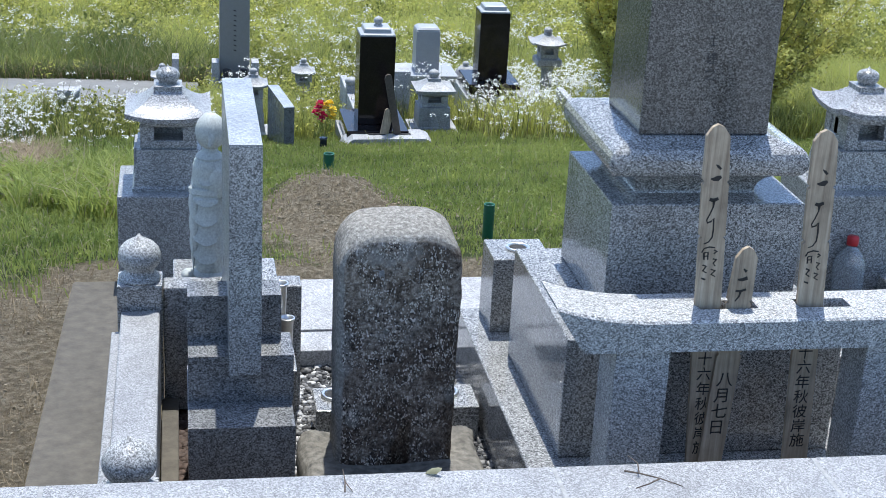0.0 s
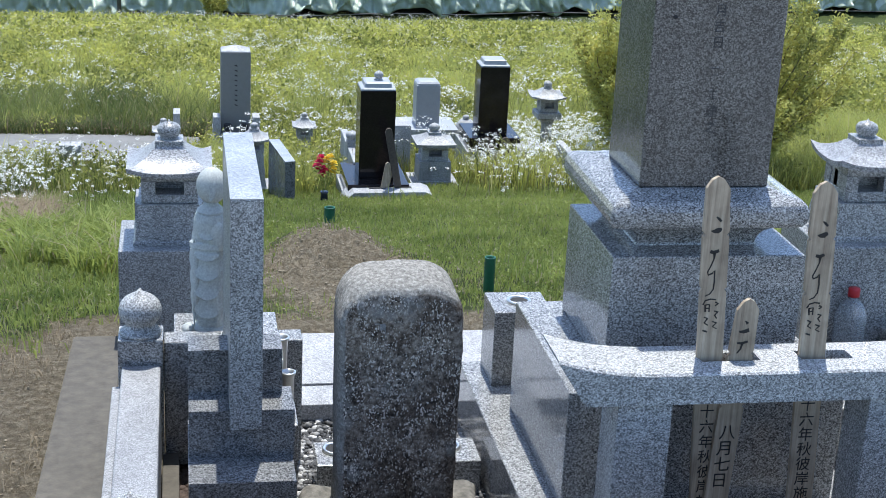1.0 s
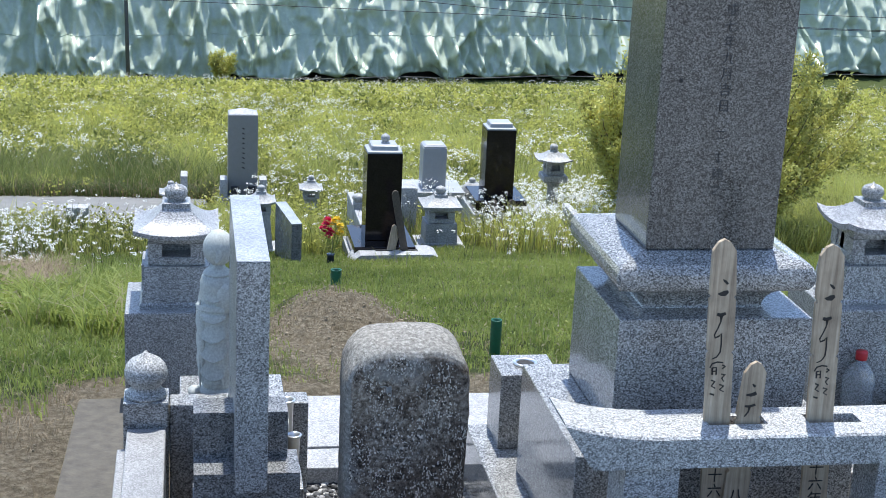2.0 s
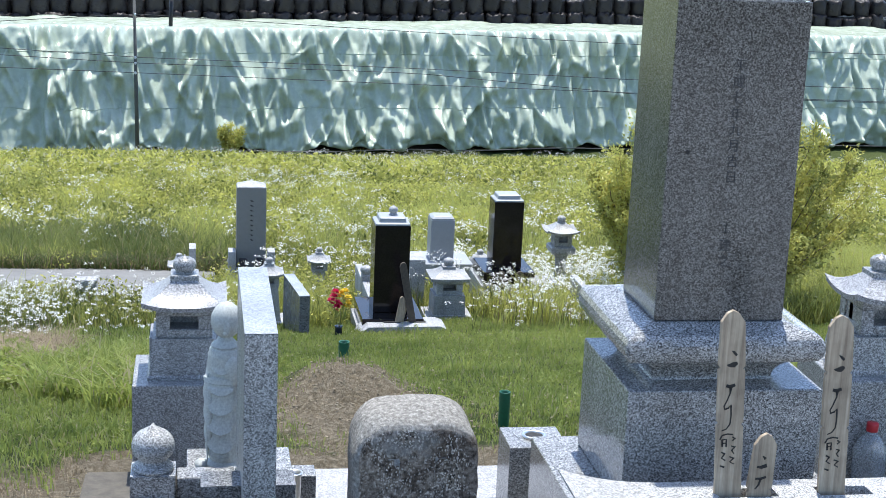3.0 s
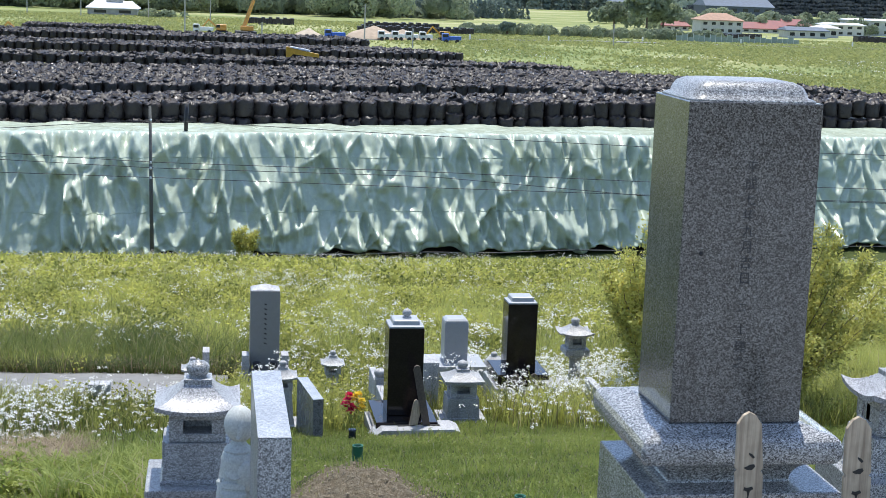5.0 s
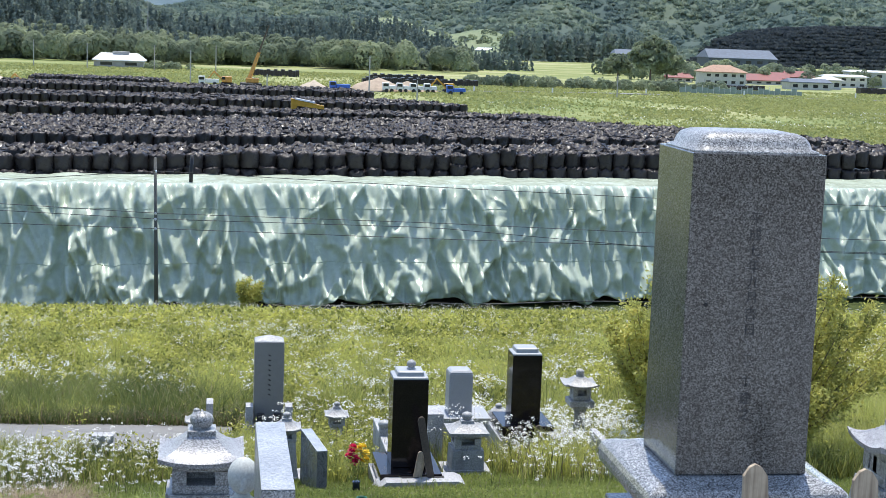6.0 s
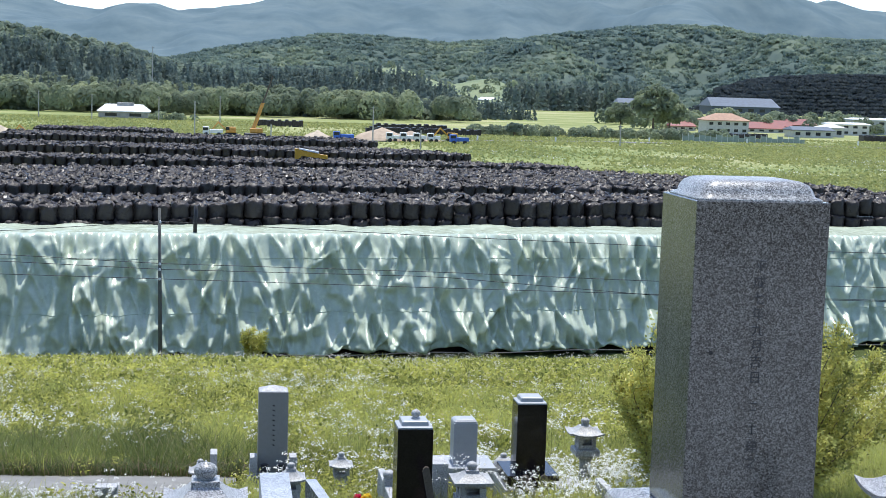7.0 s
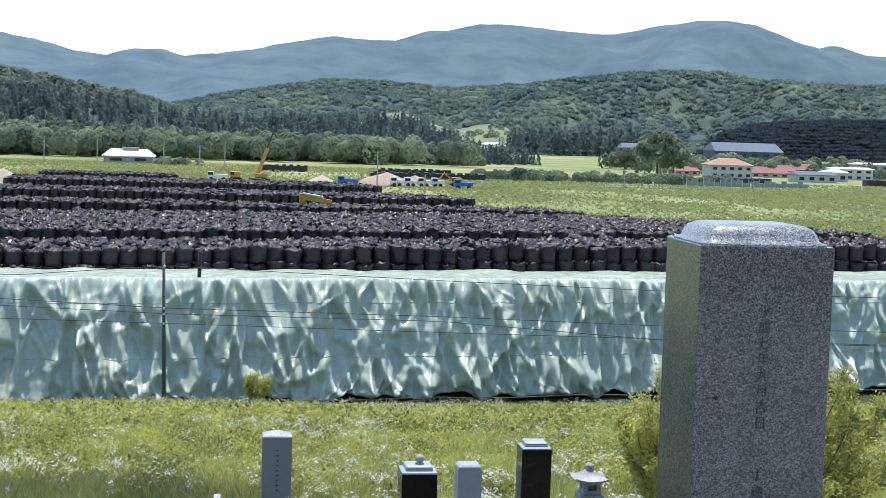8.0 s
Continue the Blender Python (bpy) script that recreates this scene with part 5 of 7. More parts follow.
# weeds of the slope: nearer tufts finer and denser
for y0, y1, count, h0, h1, w in ((12.4, 20.0, 13500, 0.1, 0.42, 0.007), (20.0, 36.0, 9000, 0.18, 0.5, 0.014), (36.0, 79.5, 9000, 0.3, 0.7, 0.03)):
    x, y = scatter(count, -0.2, 0.52, y0, y1, lambda x, y: 0.3 + 0.7 * (fbm(x * 0.35, y * 0.35) > 0.42))
    ok = clear_of_graves(x, y) & ~on_path(x, y)
    x, y = x[ok], y[ok]
    big = np.interp(y, (60, 80), (1.0, 0.65)) * (0.55 + 0.8 * fbm(x * 0.3 + 9, y * 0.25, 3))
    tufts("meadow_grass", x, y, rng.uniform(h0, h1, len(x)) * big * (0.2 + 1.9 * fbm(x * 1.3 + 7, y * 0.24, 3)), 14, w, 0.22, (0.15, 0.9), WEED, "tufts of yellow-green meadow grass and weeds on the slope")
# darker bank above the path; shadow at its foot is in the colour
x, y = scatter(12000, -0.2, 0.02, 17.1, 17.9, lambda x, y: 0.3 + 0.7 * (vnoise(x * 1.6, y) > 0.35))
n = len(x)
blades("bank_fringe", x, y, rng.uniform(0.06, 0.3, n), rng.uniform(0.006, 0.014, n), rng.uniform(0.3, 1.3, n), DARK_WEED, "grass and dry stalks coloured dark as shadow at the foot of the bank")
x, y = scatter(2300, -0.2, 0.04, 17.5, 22.5, lambda x, y: (0.3 + 0.7 * (vnoise(x * 0.9, y * 0.9) > 0.4)) * np.clip((0.8 - x) / 1.5, 0, 1))
tufts("bank_grass", x, y, rng.uniform(0.25, 0.6, len(x)), 16, 0.012, 0.18, (0.2, 0.9), BANK_WEED, "tall tufts of green grass on the bank beside the path")

# broad-leaved weeds in clumps
def leaf_clumps(n_clumps, x0, x1, y0, y1, per, leaf, h, label, foliage=LEAF_WEED, keep=None):
    x, y = scatter(n_clumps, x0, x1, y0, y1, keep or (lambda x, y: 0.2 + 0.8 * (fbm(x * 0.5 + 60, y * 0.3, 3) > 0.46)))
    ok = clear_of_graves(x, y) & ~on_path(x, y)
    x, y = x[ok], y[ok]
    m = len(x)
    hh = rng.uniform(0.5, 1.0, m) * h * np.interp(y, (50, 80), (1.0, 0.35))
    rad = rng.uniform(0.4, 1.0, m) * h * 0.55
    a, f = rng.uniform(0, 6.28, (m, per)), rng.uniform(0.15, 1.0, (m, per))
    c = np.stack([x[:, None] + np.cos(a) * rad[:, None] * (1.1 - 0.6 * f), y[:, None] + np.sin(a) * rad[:, None] * (1.1 - 0.6 * f), height(x, y)[:, None] + hh[:, None] * f], -1).reshape(-1, 3)
    k = len(c)
    d = np.stack([rng.normal(0, 1, k), rng.normal(0, 1, k), rng.normal(0.5, 0.6, k)], -1)
    d /= np.linalg.norm(d, axis=1)[:, None]
    e = np.cross(d, rng.normal(0, 1, (k, 3)))
    e /= np.linalg.norm(e, axis=1)[:, None]
    size = (rng.uniform(0.5, 1.2, k) * leaf)[:, None]
    p = np.stack([c, c + size * (0.5 * d + 0.26 * e), c + size * d, c + size * (0.5 * d - 0.26 * e)], 1).reshape(-1, 3)
    ob = from_arrays("leafy_weeds", p, np.arange(len(p)).reshape(-1, 4), foliage, label, "weeds")
    # Clump tones follow the same drifts, dark where the tufts are low.
    ob.data.attributes.new("tone", "FLOAT", "POINT").data.foreach_set("value", np.repeat(np.clip(0.45 * rng.random(m) + 2.4 * fbm(x * 1.3 + 7, y * 0.24, 3) - 1.2, 0, 1), per * 4).astype(np.float32))
    return ob


leaf_clumps(9000, -0.22, 0.5, 5.4, 12.6, 9, 0.022, 0.045, "low clover leaves in the lawn", LAWN, lambda x, y: np.clip(1 - 1.4 * bare(x, y), 0, 1) * (0.15 + 0.85 * (fbm(x * 1.1, y * 1.1, 3) > 0.5)))
leaf_clumps(1900, -0.15, -0.03, 8.4, 10.4, 16, 0.045, 0.16, "leafy green weeds at the edge of the lawn", LAWN, lambda x, y: 0.9 * (fbm(x * 1.4 + 8, y * 1.1, 3) > 0.47))
leaf_clumps(3400, -0.2, 0.52, 12.6, 20.0, 24, 0.045, 0.28, "clumps of yellow-green leafy weeds")
leaf_clumps(9500, -0.2, 0.52, 20.0, 40.0, 22, 0.09, 0.5, "clumps of yellow-green leafy weeds")
leaf_clumps(13000, -0.2, 0.52, 40.0, 80.0, 20, 0.16, 0.9, "clumps of yellow-green leafy weeds")

# white flowers: clouds of small heads on thin stalks
def flower_cloud(n_plants, x0, x1, y0, y1, keep, h0, h1, r0, r1, per, label, spread=0.1, sides=6):
    x, y = scatter(n_plants, x0, x1, y0, y1, keep)
    ok = clear_of_graves(x, y) & ~on_path(x, y)
    x, y = x[ok], y[ok]
    m = len(x)
    hgt = rng.uniform(h0, h1, m)
    umb = 4
    ux = np.repeat(x, umb) + rng.normal(0, spread, m * umb)
    uy = np.repeat(y, umb) + rng.normal(0, spread, m * umb)
    uz = np.repeat(height(x, y) + hgt, umb) - np.abs(rng.normal(0, 0.10, m * umb))
    q, a = np.sqrt(rng.random(m * umb * per)) * r1 * np.repeat(rng.uniform(1.8, 5.0, m * umb), per), rng.uniform(0, 6.28, m * umb * per)
    fx, fy = np.repeat(ux, per) + q * np.cos(a), np.repeat(uy, per) + q * np.sin(a)
    fz = np.repeat(uz, per) + rng.normal(0, r1, m * umb * per)
    heads("white_flowers", fx, fy, fz, rng.uniform(r0, r1, m * umb * per), PETAL_WHITE, label, sides)
    blades("flower_stalks", np.repeat(x, 5) + rng.normal(0, 0.08, m * 5), np.repeat(y, 5) + rng.normal(0, 0.08, m * 5), np.repeat(hgt, 5) * rng.uniform(0.7, 1.0, m * 5), np.full(m * 5, 0.005), rng.uniform(0.1, 0.6, m * 5), DARK_WEED, "thin green flower stalks", category="stalks")


flower_cloud(470, -0.16, 0.02, 10.2, 13.9, lambda x, y: 0.1 + 0.85 * (vnoise(x * 2.4 + 11, y * 1.5) > 0.5), 0.1, 0.42, 0.003, 0.0062, 16, "cloud of small white wild flowers beside the path")
flower_cloud(620, 0.17, 0.31, 12.0, 16.5, lambda x, y: 0.35 + 0.65 * (vnoise(x * 1.1, y * 1.1 + 4) > 0.35), 0.2, 0.55, 0.004, 0.008, 13, "cloud of small white wild flowers among the graves")
flower_cloud(160, 0.03, 0.17, 13.0, 18.0, lambda x, y: 0.6 + 0 * x, 0.25, 0.6, 0.004, 0.0085, 8, "small white wild flowers among the graves")
flower_cloud(7000, -0.18, 0.5, 18.5, 79.0, lambda x, y: 0.12 + 0.8 * (fbm(x * 0.5 + 31, y * 0.16, 3) > 0.51), 0.3, 0.75, 0.008, 0.019, 8, "drifts of white wild flowers in the meadow", 0.1, 3)


# ---- shrubs ----
def shrub(base, spread, h, n_limbs, per, leaf, label, seed, foliage=SHRUB_LEAF):
    """A fan of limbs from one foot; each limb carries side twigs, and small leaves sit along the twigs."""
    r = np.random.default_rng(seed)
    bx, by = base
    bz = gz(bx, by)
    ob = thing("shrub", (bx, by, bz), label, "shrub", "shrubs on the slope")
    lv = []
    for k in range(n_limbs):
        a, out = r.uniform(0, 6.28), spread * math.sqrt(r.uniform(0.0, 1.0))
        top = h * r.uniform(0.7, 1.08) * (1 - 0.35 * (out / spread) ** 2)
        pts = []
        for f in np.linspace(0, 1, 9):
            pts.append(Vector((bx + math.cos(a) * out * f ** 1.15 + r.normal() * 0.02 * f, by + math.sin(a) * out * f ** 1.15 + r.normal() * 0.02 * f, bz + top * f)))
        part("limb", rings(bmesh.new(), [[(p.x + rr * math.cos(q), p.y + rr * math.sin(q), p.z) for q in (0, 1.26, 2.51, 3.77, 5.03)] for p, rr in zip(pts, np.linspace(0.016, 0.003, 9) * h / 2)]), BARK, ob)
        for j in range(per):
            f = 0.12 + 0.88 * r.random() ** 0.75
            idx = min(7, int(f * 8))
            c = pts[idx].lerp(pts[idx + 1], f * 8 - idx)
            up = (pts[idx + 1] - pts[idx]).normalized()
            tw = (up * r.uniform(0.5, 1.2) + Vector((r.normal(), r.normal(), r.normal() * 0.4)) * 0.7).normalized() * h * r.uniform(0.05, 0.16) * (1.2 - 0.7 * f)
            for g in np.linspace(0.15, 1.0, 7):
                p = c + tw * g + Vector((r.normal(), r.normal(), r.normal())) * leaf * 0.5
                d = (tw.normalized() * 0.8 + Vector((r.normal(), r.normal(), r.normal())) * 0.8).normalized() * leaf * r.uniform(0.6, 1.25)
                s = d.cross(Vector((r.normal(), r.normal(), r.normal()))).normalized() * d.length * 0.24
                lv += [p, p + d * 0.5 + s, p + d, p + d * 0.5 - s]
    v = np.array([p[:] for p in lv]) - np.array([bx, by, bz])
    crown = from_arrays("crown", v, np.arange(len(v)).reshape(-1, 4), foliage, "many small yellow-green leaves")
    crown.parent = ob
    del crown["kind"]


shrub((5.15, 13.3), 1.2, 1.9, 64, 150, 0.042, "upright shrub with small yellow-green leaves", 3)
shrub((4.25, 13.7), 0.6, 1.8, 34, 120, 0.042, "yellowing shrub partly hidden by the gravestone", 5, SHRUB_YELLOW)
shrub((1.7, 79.0), 0.8, 2.0, 16, 34, 0.16, "small bright shrub at the foot of the tarpaulin", 8, SHRUB_YELLOW)

CLOD = plain("brown_clods", (0.34, 0.28, 0.19), 0.95, 0, 0.4, 60.0, 0.4)
pebbles("soil_clods", 2600, (-1.3, -0.46, 3.0, 5.4, -0.024), 0.0012, 0.005, CLOD, "small clods and stones on the bare soil")
n_c = 3200
mound_clods = pebbles("soil_clods", n_c, (0.0, 0.0, 0.0, 0.0, 0.0), 0.003, 0.007, CLOD, "brown soil clods on the mound")
cx_, cy_ = rng.normal(0.84, 0.34, n_c), rng.normal(7.6, 1.0, n_c)
co = np.empty(len(mound_clods.data.vertices) * 3, np.float32)
mound_clods.data.vertices.foreach_get("co", co)
co = co.reshape(n_c, -1, 3) * (0.4 + 1.3 * rng.random((n_c, 1, 1)) ** 4) + np.stack([cx_, cy_, height(cx_, cy_)], -1)[:, None]
mound_clods.data.vertices.foreach_set("co", co.astype(np.float32).ravel())
tagged(mound_clods, "brown soil clods on the mound", "soil", "", "stuff")

# ---- covered storage pile at the foot of the slope ----
def pile_y(x):
    """The foot of the covered pile."""
    return 82.4 + 0.123 * x


PILE_TOP = -6.43
u = np.arange(-20.0, 60.0, 0.085)
prof_s = np.concatenate([np.arange(0, 6.85, 0.085), 6.85 + np.linspace(0, 1, 8)[1:] * 0.5, np.linspace(7.45, 10.1, 36)])
U, S = np.meshgrid(u, prof_s)
wallpart = np.clip(S / 6.85, 0, 1)
over = np.clip(S - 6.85, 0, None)
# sharp-crested hanging folds, each with its own run, and softer sags between them
folds = np.zeros_like(U)
for k in range(1300):
    u0, s0 = rng.uniform(-20, 60), rng.uniform(-0.5, 6.4)
    run, lean = rng.uniform(1.0, 4.4), rng.normal(-0.06, 0.22)
    w, amp = rng.uniform(0.14, 0.5), rng.uniform(0.06, 0.34)
    kind = rng.random()
    if k >= 1000:
        run, lean, w, amp, kind = rng.uniform(0.4, 1.1), rng.normal(0, 0.8), rng.uniform(0.2, 0.6), rng.uniform(0.05, 0.16), 1.0
    mid = 6.9 if kind < 0.3 else (0.6 if kind < 0.55 else s0)
    bend = rng.normal(0, 0.2)
    cols = np.nonzero(np.abs(u - u0) < 2.6)[0]
    if len(cols) == 0:
        continue
    c0, c1 = cols[0], cols[-1] + 1
    ds = S[:, c0:c1] - mid
    line = u0 + lean * ds + bend * np.sin(ds * 1.3)
    wide = w * (1 + 0.5 * np.abs(ds) / run)
    d = (U[:, c0:c1] - line) / wide
    fade = np.clip(1 - (ds / run) ** 2, 0, 1)
    folds[:, c0:c1] = np.maximum(folds[:, c0:c1], 0) + amp * fade * np.clip(1 - np.abs(d), 0, 1) ** 1.3
# pockets that swell downwards and break off sharply, catching the light on their upper side
for k in range(240):
    u0, s0 = rng.uniform(-20, 60), rng.choice((0.1, 0.3, 1.2, 1.8, 3.2, 4.6)) + abs(rng.normal(0, 0.8))
    tall_p, w, amp = rng.uniform(0.7, 2.4), rng.uniform(0.3, 0.9), rng.uniform(0.08, 0.26)
    cols = np.nonzero(np.abs(u - u0) < 3.2)[0]
    if len(cols) == 0:
        continue
    c0, c1 = cols[0], cols[-1] + 1
    f = (S[:, c0:c1] - s0) / tall_p
    drop = np.where(f < 0, np.clip(1 + f * tall_p / 0.3, 0, 1), np.clip(1 - f, 0, 1))
    d = (U[:, c0:c1] - u0 - rng.normal(0, 0.6) * f) / (w * (0.2 + 0.8 * np.clip(1 - f, 0, 1)))
    folds[:, c0:c1] += amp * drop * np.clip(1 - np.abs(d), 0, 1) ** 1.15
slack = 0.35 * fbm(U * 0.35 + 5, S * 0.3, 3) + 0.12 * vnoise(U * 0.9 + 90, S * 0.8)
disp = 1.65 * folds + slack
panel = np.where(S > 5.55, 0.0, np.where(S > 2.6, 0.015, 0.03)) * (S < 6.9)
foot = 0.28 * np.exp(-((S - 1.35 - 0.7 * (vnoise(U * 0.7, S * 0 + 12) - 0.5)) / 0.75) ** 2) * np.clip(1.6 * vnoise(U * 0.75, S * 0.12 + 60) - 0.15, 0, 1.2) + 0.2 * np.clip(1 - S / 0.9, 0, 1) + 0.2 * np.exp(-((S - 3.6) / 0.7) ** 2) * vnoise(U * 0.9 + 33, S * 0.2)
out = (disp * np.clip(1 - over / 0.8, 0, 1) + panel + foot) * (0.55 + 0.45 * np.sin(np.pi * np.clip(wallpart, 0, 1)) ** 0.3)
Y = pile_y(U) - out + 2.35 * wallpart + over * 0.97
Z = np.where(S < 6.85, FLOOR + (PILE_TOP - FLOOR) * wallpart, PILE_TOP + 0.07 * over)
Z = Z + np.where(S < 6.85, (0.2 * (vnoise(U * 0.9, S * 0.8 + 20) - 0.5) - 0.5 * np.clip(0.5 - folds, 0, 0.5)) * np.clip((S - 5.0) / 1.5, 0, 1), (0.3 * (fbm(U * 0.5, S * 0.9, 4) - 0.45) + 0.12 * folds - 0.1) * np.clip(over / 0.4, 0, 1))
Z = Z + 0.55 * np.clip(1 - S / 0.9, 0, 1) * vnoise(U * 0.9 + 5, S * 0 + 3)
for _ in range(1):
    Y[1:-1] = 0.25 * Y[:-2] + 0.5 * Y[1:-1] + 0.25 * Y[2:]
    Z[1:-1] = 0.25 * Z[:-2] + 0.5 * Z[1:-1] + 0.25 * Z[2:]
nv = np.stack([U, Y, Z], -1).reshape(-1, 3)
nu = len(u)
i = (np.arange(len(prof_s) - 1)[:, None] * nu + np.arange(nu - 1)).ravel()
pile = from_arrays("tarpaulin_cover", nv, np.stack([i, i + 1, i + nu + 1, i + nu], -1), TARP, "wrinkled pale green tarpaulin covering a long storage pile", "tarpaulin", "", True)


def seam(s, label):
    """A lapped horizontal seam that follows the sheet."""
    k = int(np.argmin(np.abs(prof_s - s)))
    a = nv.reshape(len(prof_s), nu, 3)[k]
    v = np.concatenate([a + (0, -0.006, 0.03), a + (0, -0.02, -0.01), a + (0, 0.01, -0.02)])
    j = np.arange(nu - 1)
    q = np.concatenate([np.stack([j, j + 1, j + 1 + nu, j + nu], -1), np.stack([j + nu, j + nu + 1, j + 1 + 2 * nu, j + 2 * nu], -1)])
    ob = from_arrays("seam", v, q, TARP, label, "", "", True)
    ob.parent = pile


seam(5.5, "lapped seam of the sheet")
seam(2.58, "lapped seam of the sheet")
core = thing("storage_pile", (20.0, 86.0, FLOOR), "dark core under the sheet, with an added filler under the bags", "pile")
bm = bmesh.new()
rings(bm, [[(-21, pile_y(-21) + 0.7 + d, z), (61, pile_y(61) + 0.7 + d, z), (61, pile_y(61) + 6.0, z), (-21, pile_y(-21) + 6.0, z)] for d, z in ((0, FLOOR - 0.3), (2.6, PILE_TOP - 0.6))])
part("core", bm, BAG, core)
# Added dark filler so the gaps between the front bags stay dark.
bm = bmesh.new()
rings(bm, [[(-21, pile_y(-21) + 6.7, z), (61, pile_y(61) + 6.7, z), (61, pile_y(61) + 14.0, z), (-21, pile_y(-21) + 14.0, z)] for z in (FLOOR - 0.3, -6.0)])
part("core", bm, BAG, core)

# black pipe on the pile's edge, pole and wires before it
tagged(part("vent_pipe", rings(bmesh.new(), [[(x + 0.11 * math.cos(a), 85.0 + 0.11 * math.sin(a), z) for a in np.linspace(0, 6.28, 13)[:-1]] for x, z in ((-1.45, -6.9), (-1.44, -5.9), (-1.40, -4.99))]), BLACK_PIPE, None, "", True), "black vent pipe standing on the tarpaulin", "pipe")
pole = thing("utility_pole", (-3.1, 80.0, -12.9), "thin grey utility pole before the green tarpaulin", "utility pole")
part("shaft", rings(bmesh.new(), [[(x + r * math.cos(a), 80.0 + r * math.sin(a), z) for a in np.linspace(0, 6.28, 15)[:-1]] for x, z, r in ((-3.07, -13.2, 0.11), (-3.13, -9.0, 0.095), (-3.2, -4.72, 0.07))]), POLE_GREY, pole, "", True)
for z in (-5.42, -7.62, -7.91, -8.41):
    part("insulator", lathe(bmesh.new(), -3.15, 79.88, ((0.03, z - 0.08), (0.06, z - 0.05), (0.06, z + 0.03), (0.03, z + 0.06)), 10), WHITE_PAINT, pole)


def cable(points, r, material, label, name="overhead_wire", group="overhead wires"):
    bm = bmesh.new()
    rings(bm, [[(x, y + r * math.cos(a), z + r * math.sin(a)) for a in (0, 1.26, 2.51, 3.77, 5.03)] for x, y, z in points])
    return tagged(part(name, bm, material), label, "wire", group)


for zs in ((-7.23, -7.61, -7.87, -8.22), (-7.58, -7.91, -8.12, -9.0), (-8.25, -8.41, -8.72, -8.94), (-6.07, -5.41, -5.95, -6.31)):
    xs_ = np.linspace(-14, 40, 30)
    zz = np.interp(xs_, (-14, -11.4, -3.15, 11.4, 23.5, 40), (zs[0] + 0.05, zs[0], zs[1], zs[2], zs[3], zs[3] - 0.25))
    cable([(float(a), 79.9, float(b)) for a, b in zip(xs_, zz)], 0.018, BLACK_PIPE, "thin black overhead wire before the tarpaulin")
cable([(float(a), pile_y(a) - 1.25, -12.75 + 0.05 * math.sin(a * 0.7)) for a in np.linspace(-14, 45, 40)], 0.03, POLE_GREY, "pale rope along the foot of the tarpaulin", "rope", "")


# ---- black bags ----
def bag_points(sides, seed, rough_=1.0):
    """A filled flexible bag with slack sides and a gathered, crumpled top. 1 m wide, about 1.1 m high."""
    r = np.random.default_rng(seed)
    prof = ((0.42, 0.0), (0.49, 0.1), (0.5, 0.4), (0.49, 0.72), (0.49, 0.9), (0.44, 1.0), (0.28, 1.0), (0.14, 1.04))
    pts = []
    for k, (rad, z) in enumerate(prof):
        for j in range(sides):
            a = 2 * math.pi * j / sides
            amt = (0.075 if k < 5 else 0.12) * rough_
            q = rad * (1 + r.normal() * amt * (1.0 if k < 5 else 1.6)) * (1 + 0.06 * math.cos(4 * a))
            pts.append((q * math.cos(a), q * math.sin(a), z + (r.normal() * 0.06 * rough_ if k >= 5 else r.normal() * 0.02)))
    pts.append((r.normal() * 0.08, r.normal() * 0.08, 1.06 + r.uniform(0, 0.16)))
    tri = []
    n = len(prof)
    for k in range(n - 1):
        for j in range(sides):
            a, b = k * sides + j, k * sides + (j + 1) % sides
            tri += [(a, b, b + sides), (a, b + sides, a + sides)]
    top = len(pts) - 1
    tri += [((n - 1) * sides + j, (n - 1) * sides + (j + 1) % sides, top) for j in range(sides)]
    return np.array(pts), np.array(tri)


single = []
for sd_ in range(7):
    p, t = bag_points(16, 100 + sd_)
    ob = from_arrays("black_bag", p, t, BAG, "filled black bulk bag with a tied crumpled top", "bulk bag", "", False)
    ob["group"] = "stacked black bulk bags"
    single.append(ob)

TIERS = (  # y at x = 0, slope, left end, right end, rows, height of the tops, tilt, layers seen in front, end slant
    (88.75, 0.125, -19.0, 60.0, 7, -5.06, 0.012, 3, 0.0),
    (113.0, 0.16, -26.0, 53.5, 23, -5.75, 0.004, 2, 0.9),
    (151.0, 0.02, -32.0, 36.5, 6, -6.0, 0.0, 2, 0.7),
    (177.5, 0.0, -36.0, 28.5, 11, -6.2, 0.0, 2, 0.5),
    (216.0, 0.0, -30.0, 22.0, 13, -6.6, 0.0, 2, 0.3),
    (259.0, 0.0, -30.5, -8.5, 8, -7.2, 0.0, 2, 0.1),
)
placed, many = 0, []
for ti, (y0, slope, xl, xr, rows_n, ztop, tilt, layers, slant) in enumerate(TIERS):
    step = 1.04
    for row in range(int(rows_n / 0.98)):
        right = xr - slant * row * 0.98
        for x in np.arange(xl + (row % 2) * 0.35, right, step):
            for layer_ in range(layers if row == 0 else (2 if x > right - 1.5 else 1)):
                bx = x + rng.normal(0, 0.05)
                by = y0 + slope * bx + row * 0.98 + rng.normal(0, 0.06) - 0.3 * layer_
                top = ztop + tilt * bx - 0.92 * layer_ + rng.normal(0, 0.08)
                turn_, sc = rng.uniform(0, 6.28), rng.uniform(0.98, 1.1)
                seen = bx / by > -0.155 and bx / by < 0.47
                if row == 0 and ti < 3 and seen and placed < 298:
                    ob = copy_thing(single[int(rng.integers(7))], Matrix.Translation((bx, by, top - 1.08)) @ Matrix.Rotation(turn_, 4, "Z") @ Matrix.Diagonal((sc, sc, 1.0, 1.0)))
                    placed += 1
                elif seen:
                    many.append((bx, by, top - 1.08, turn_, sc, ti))
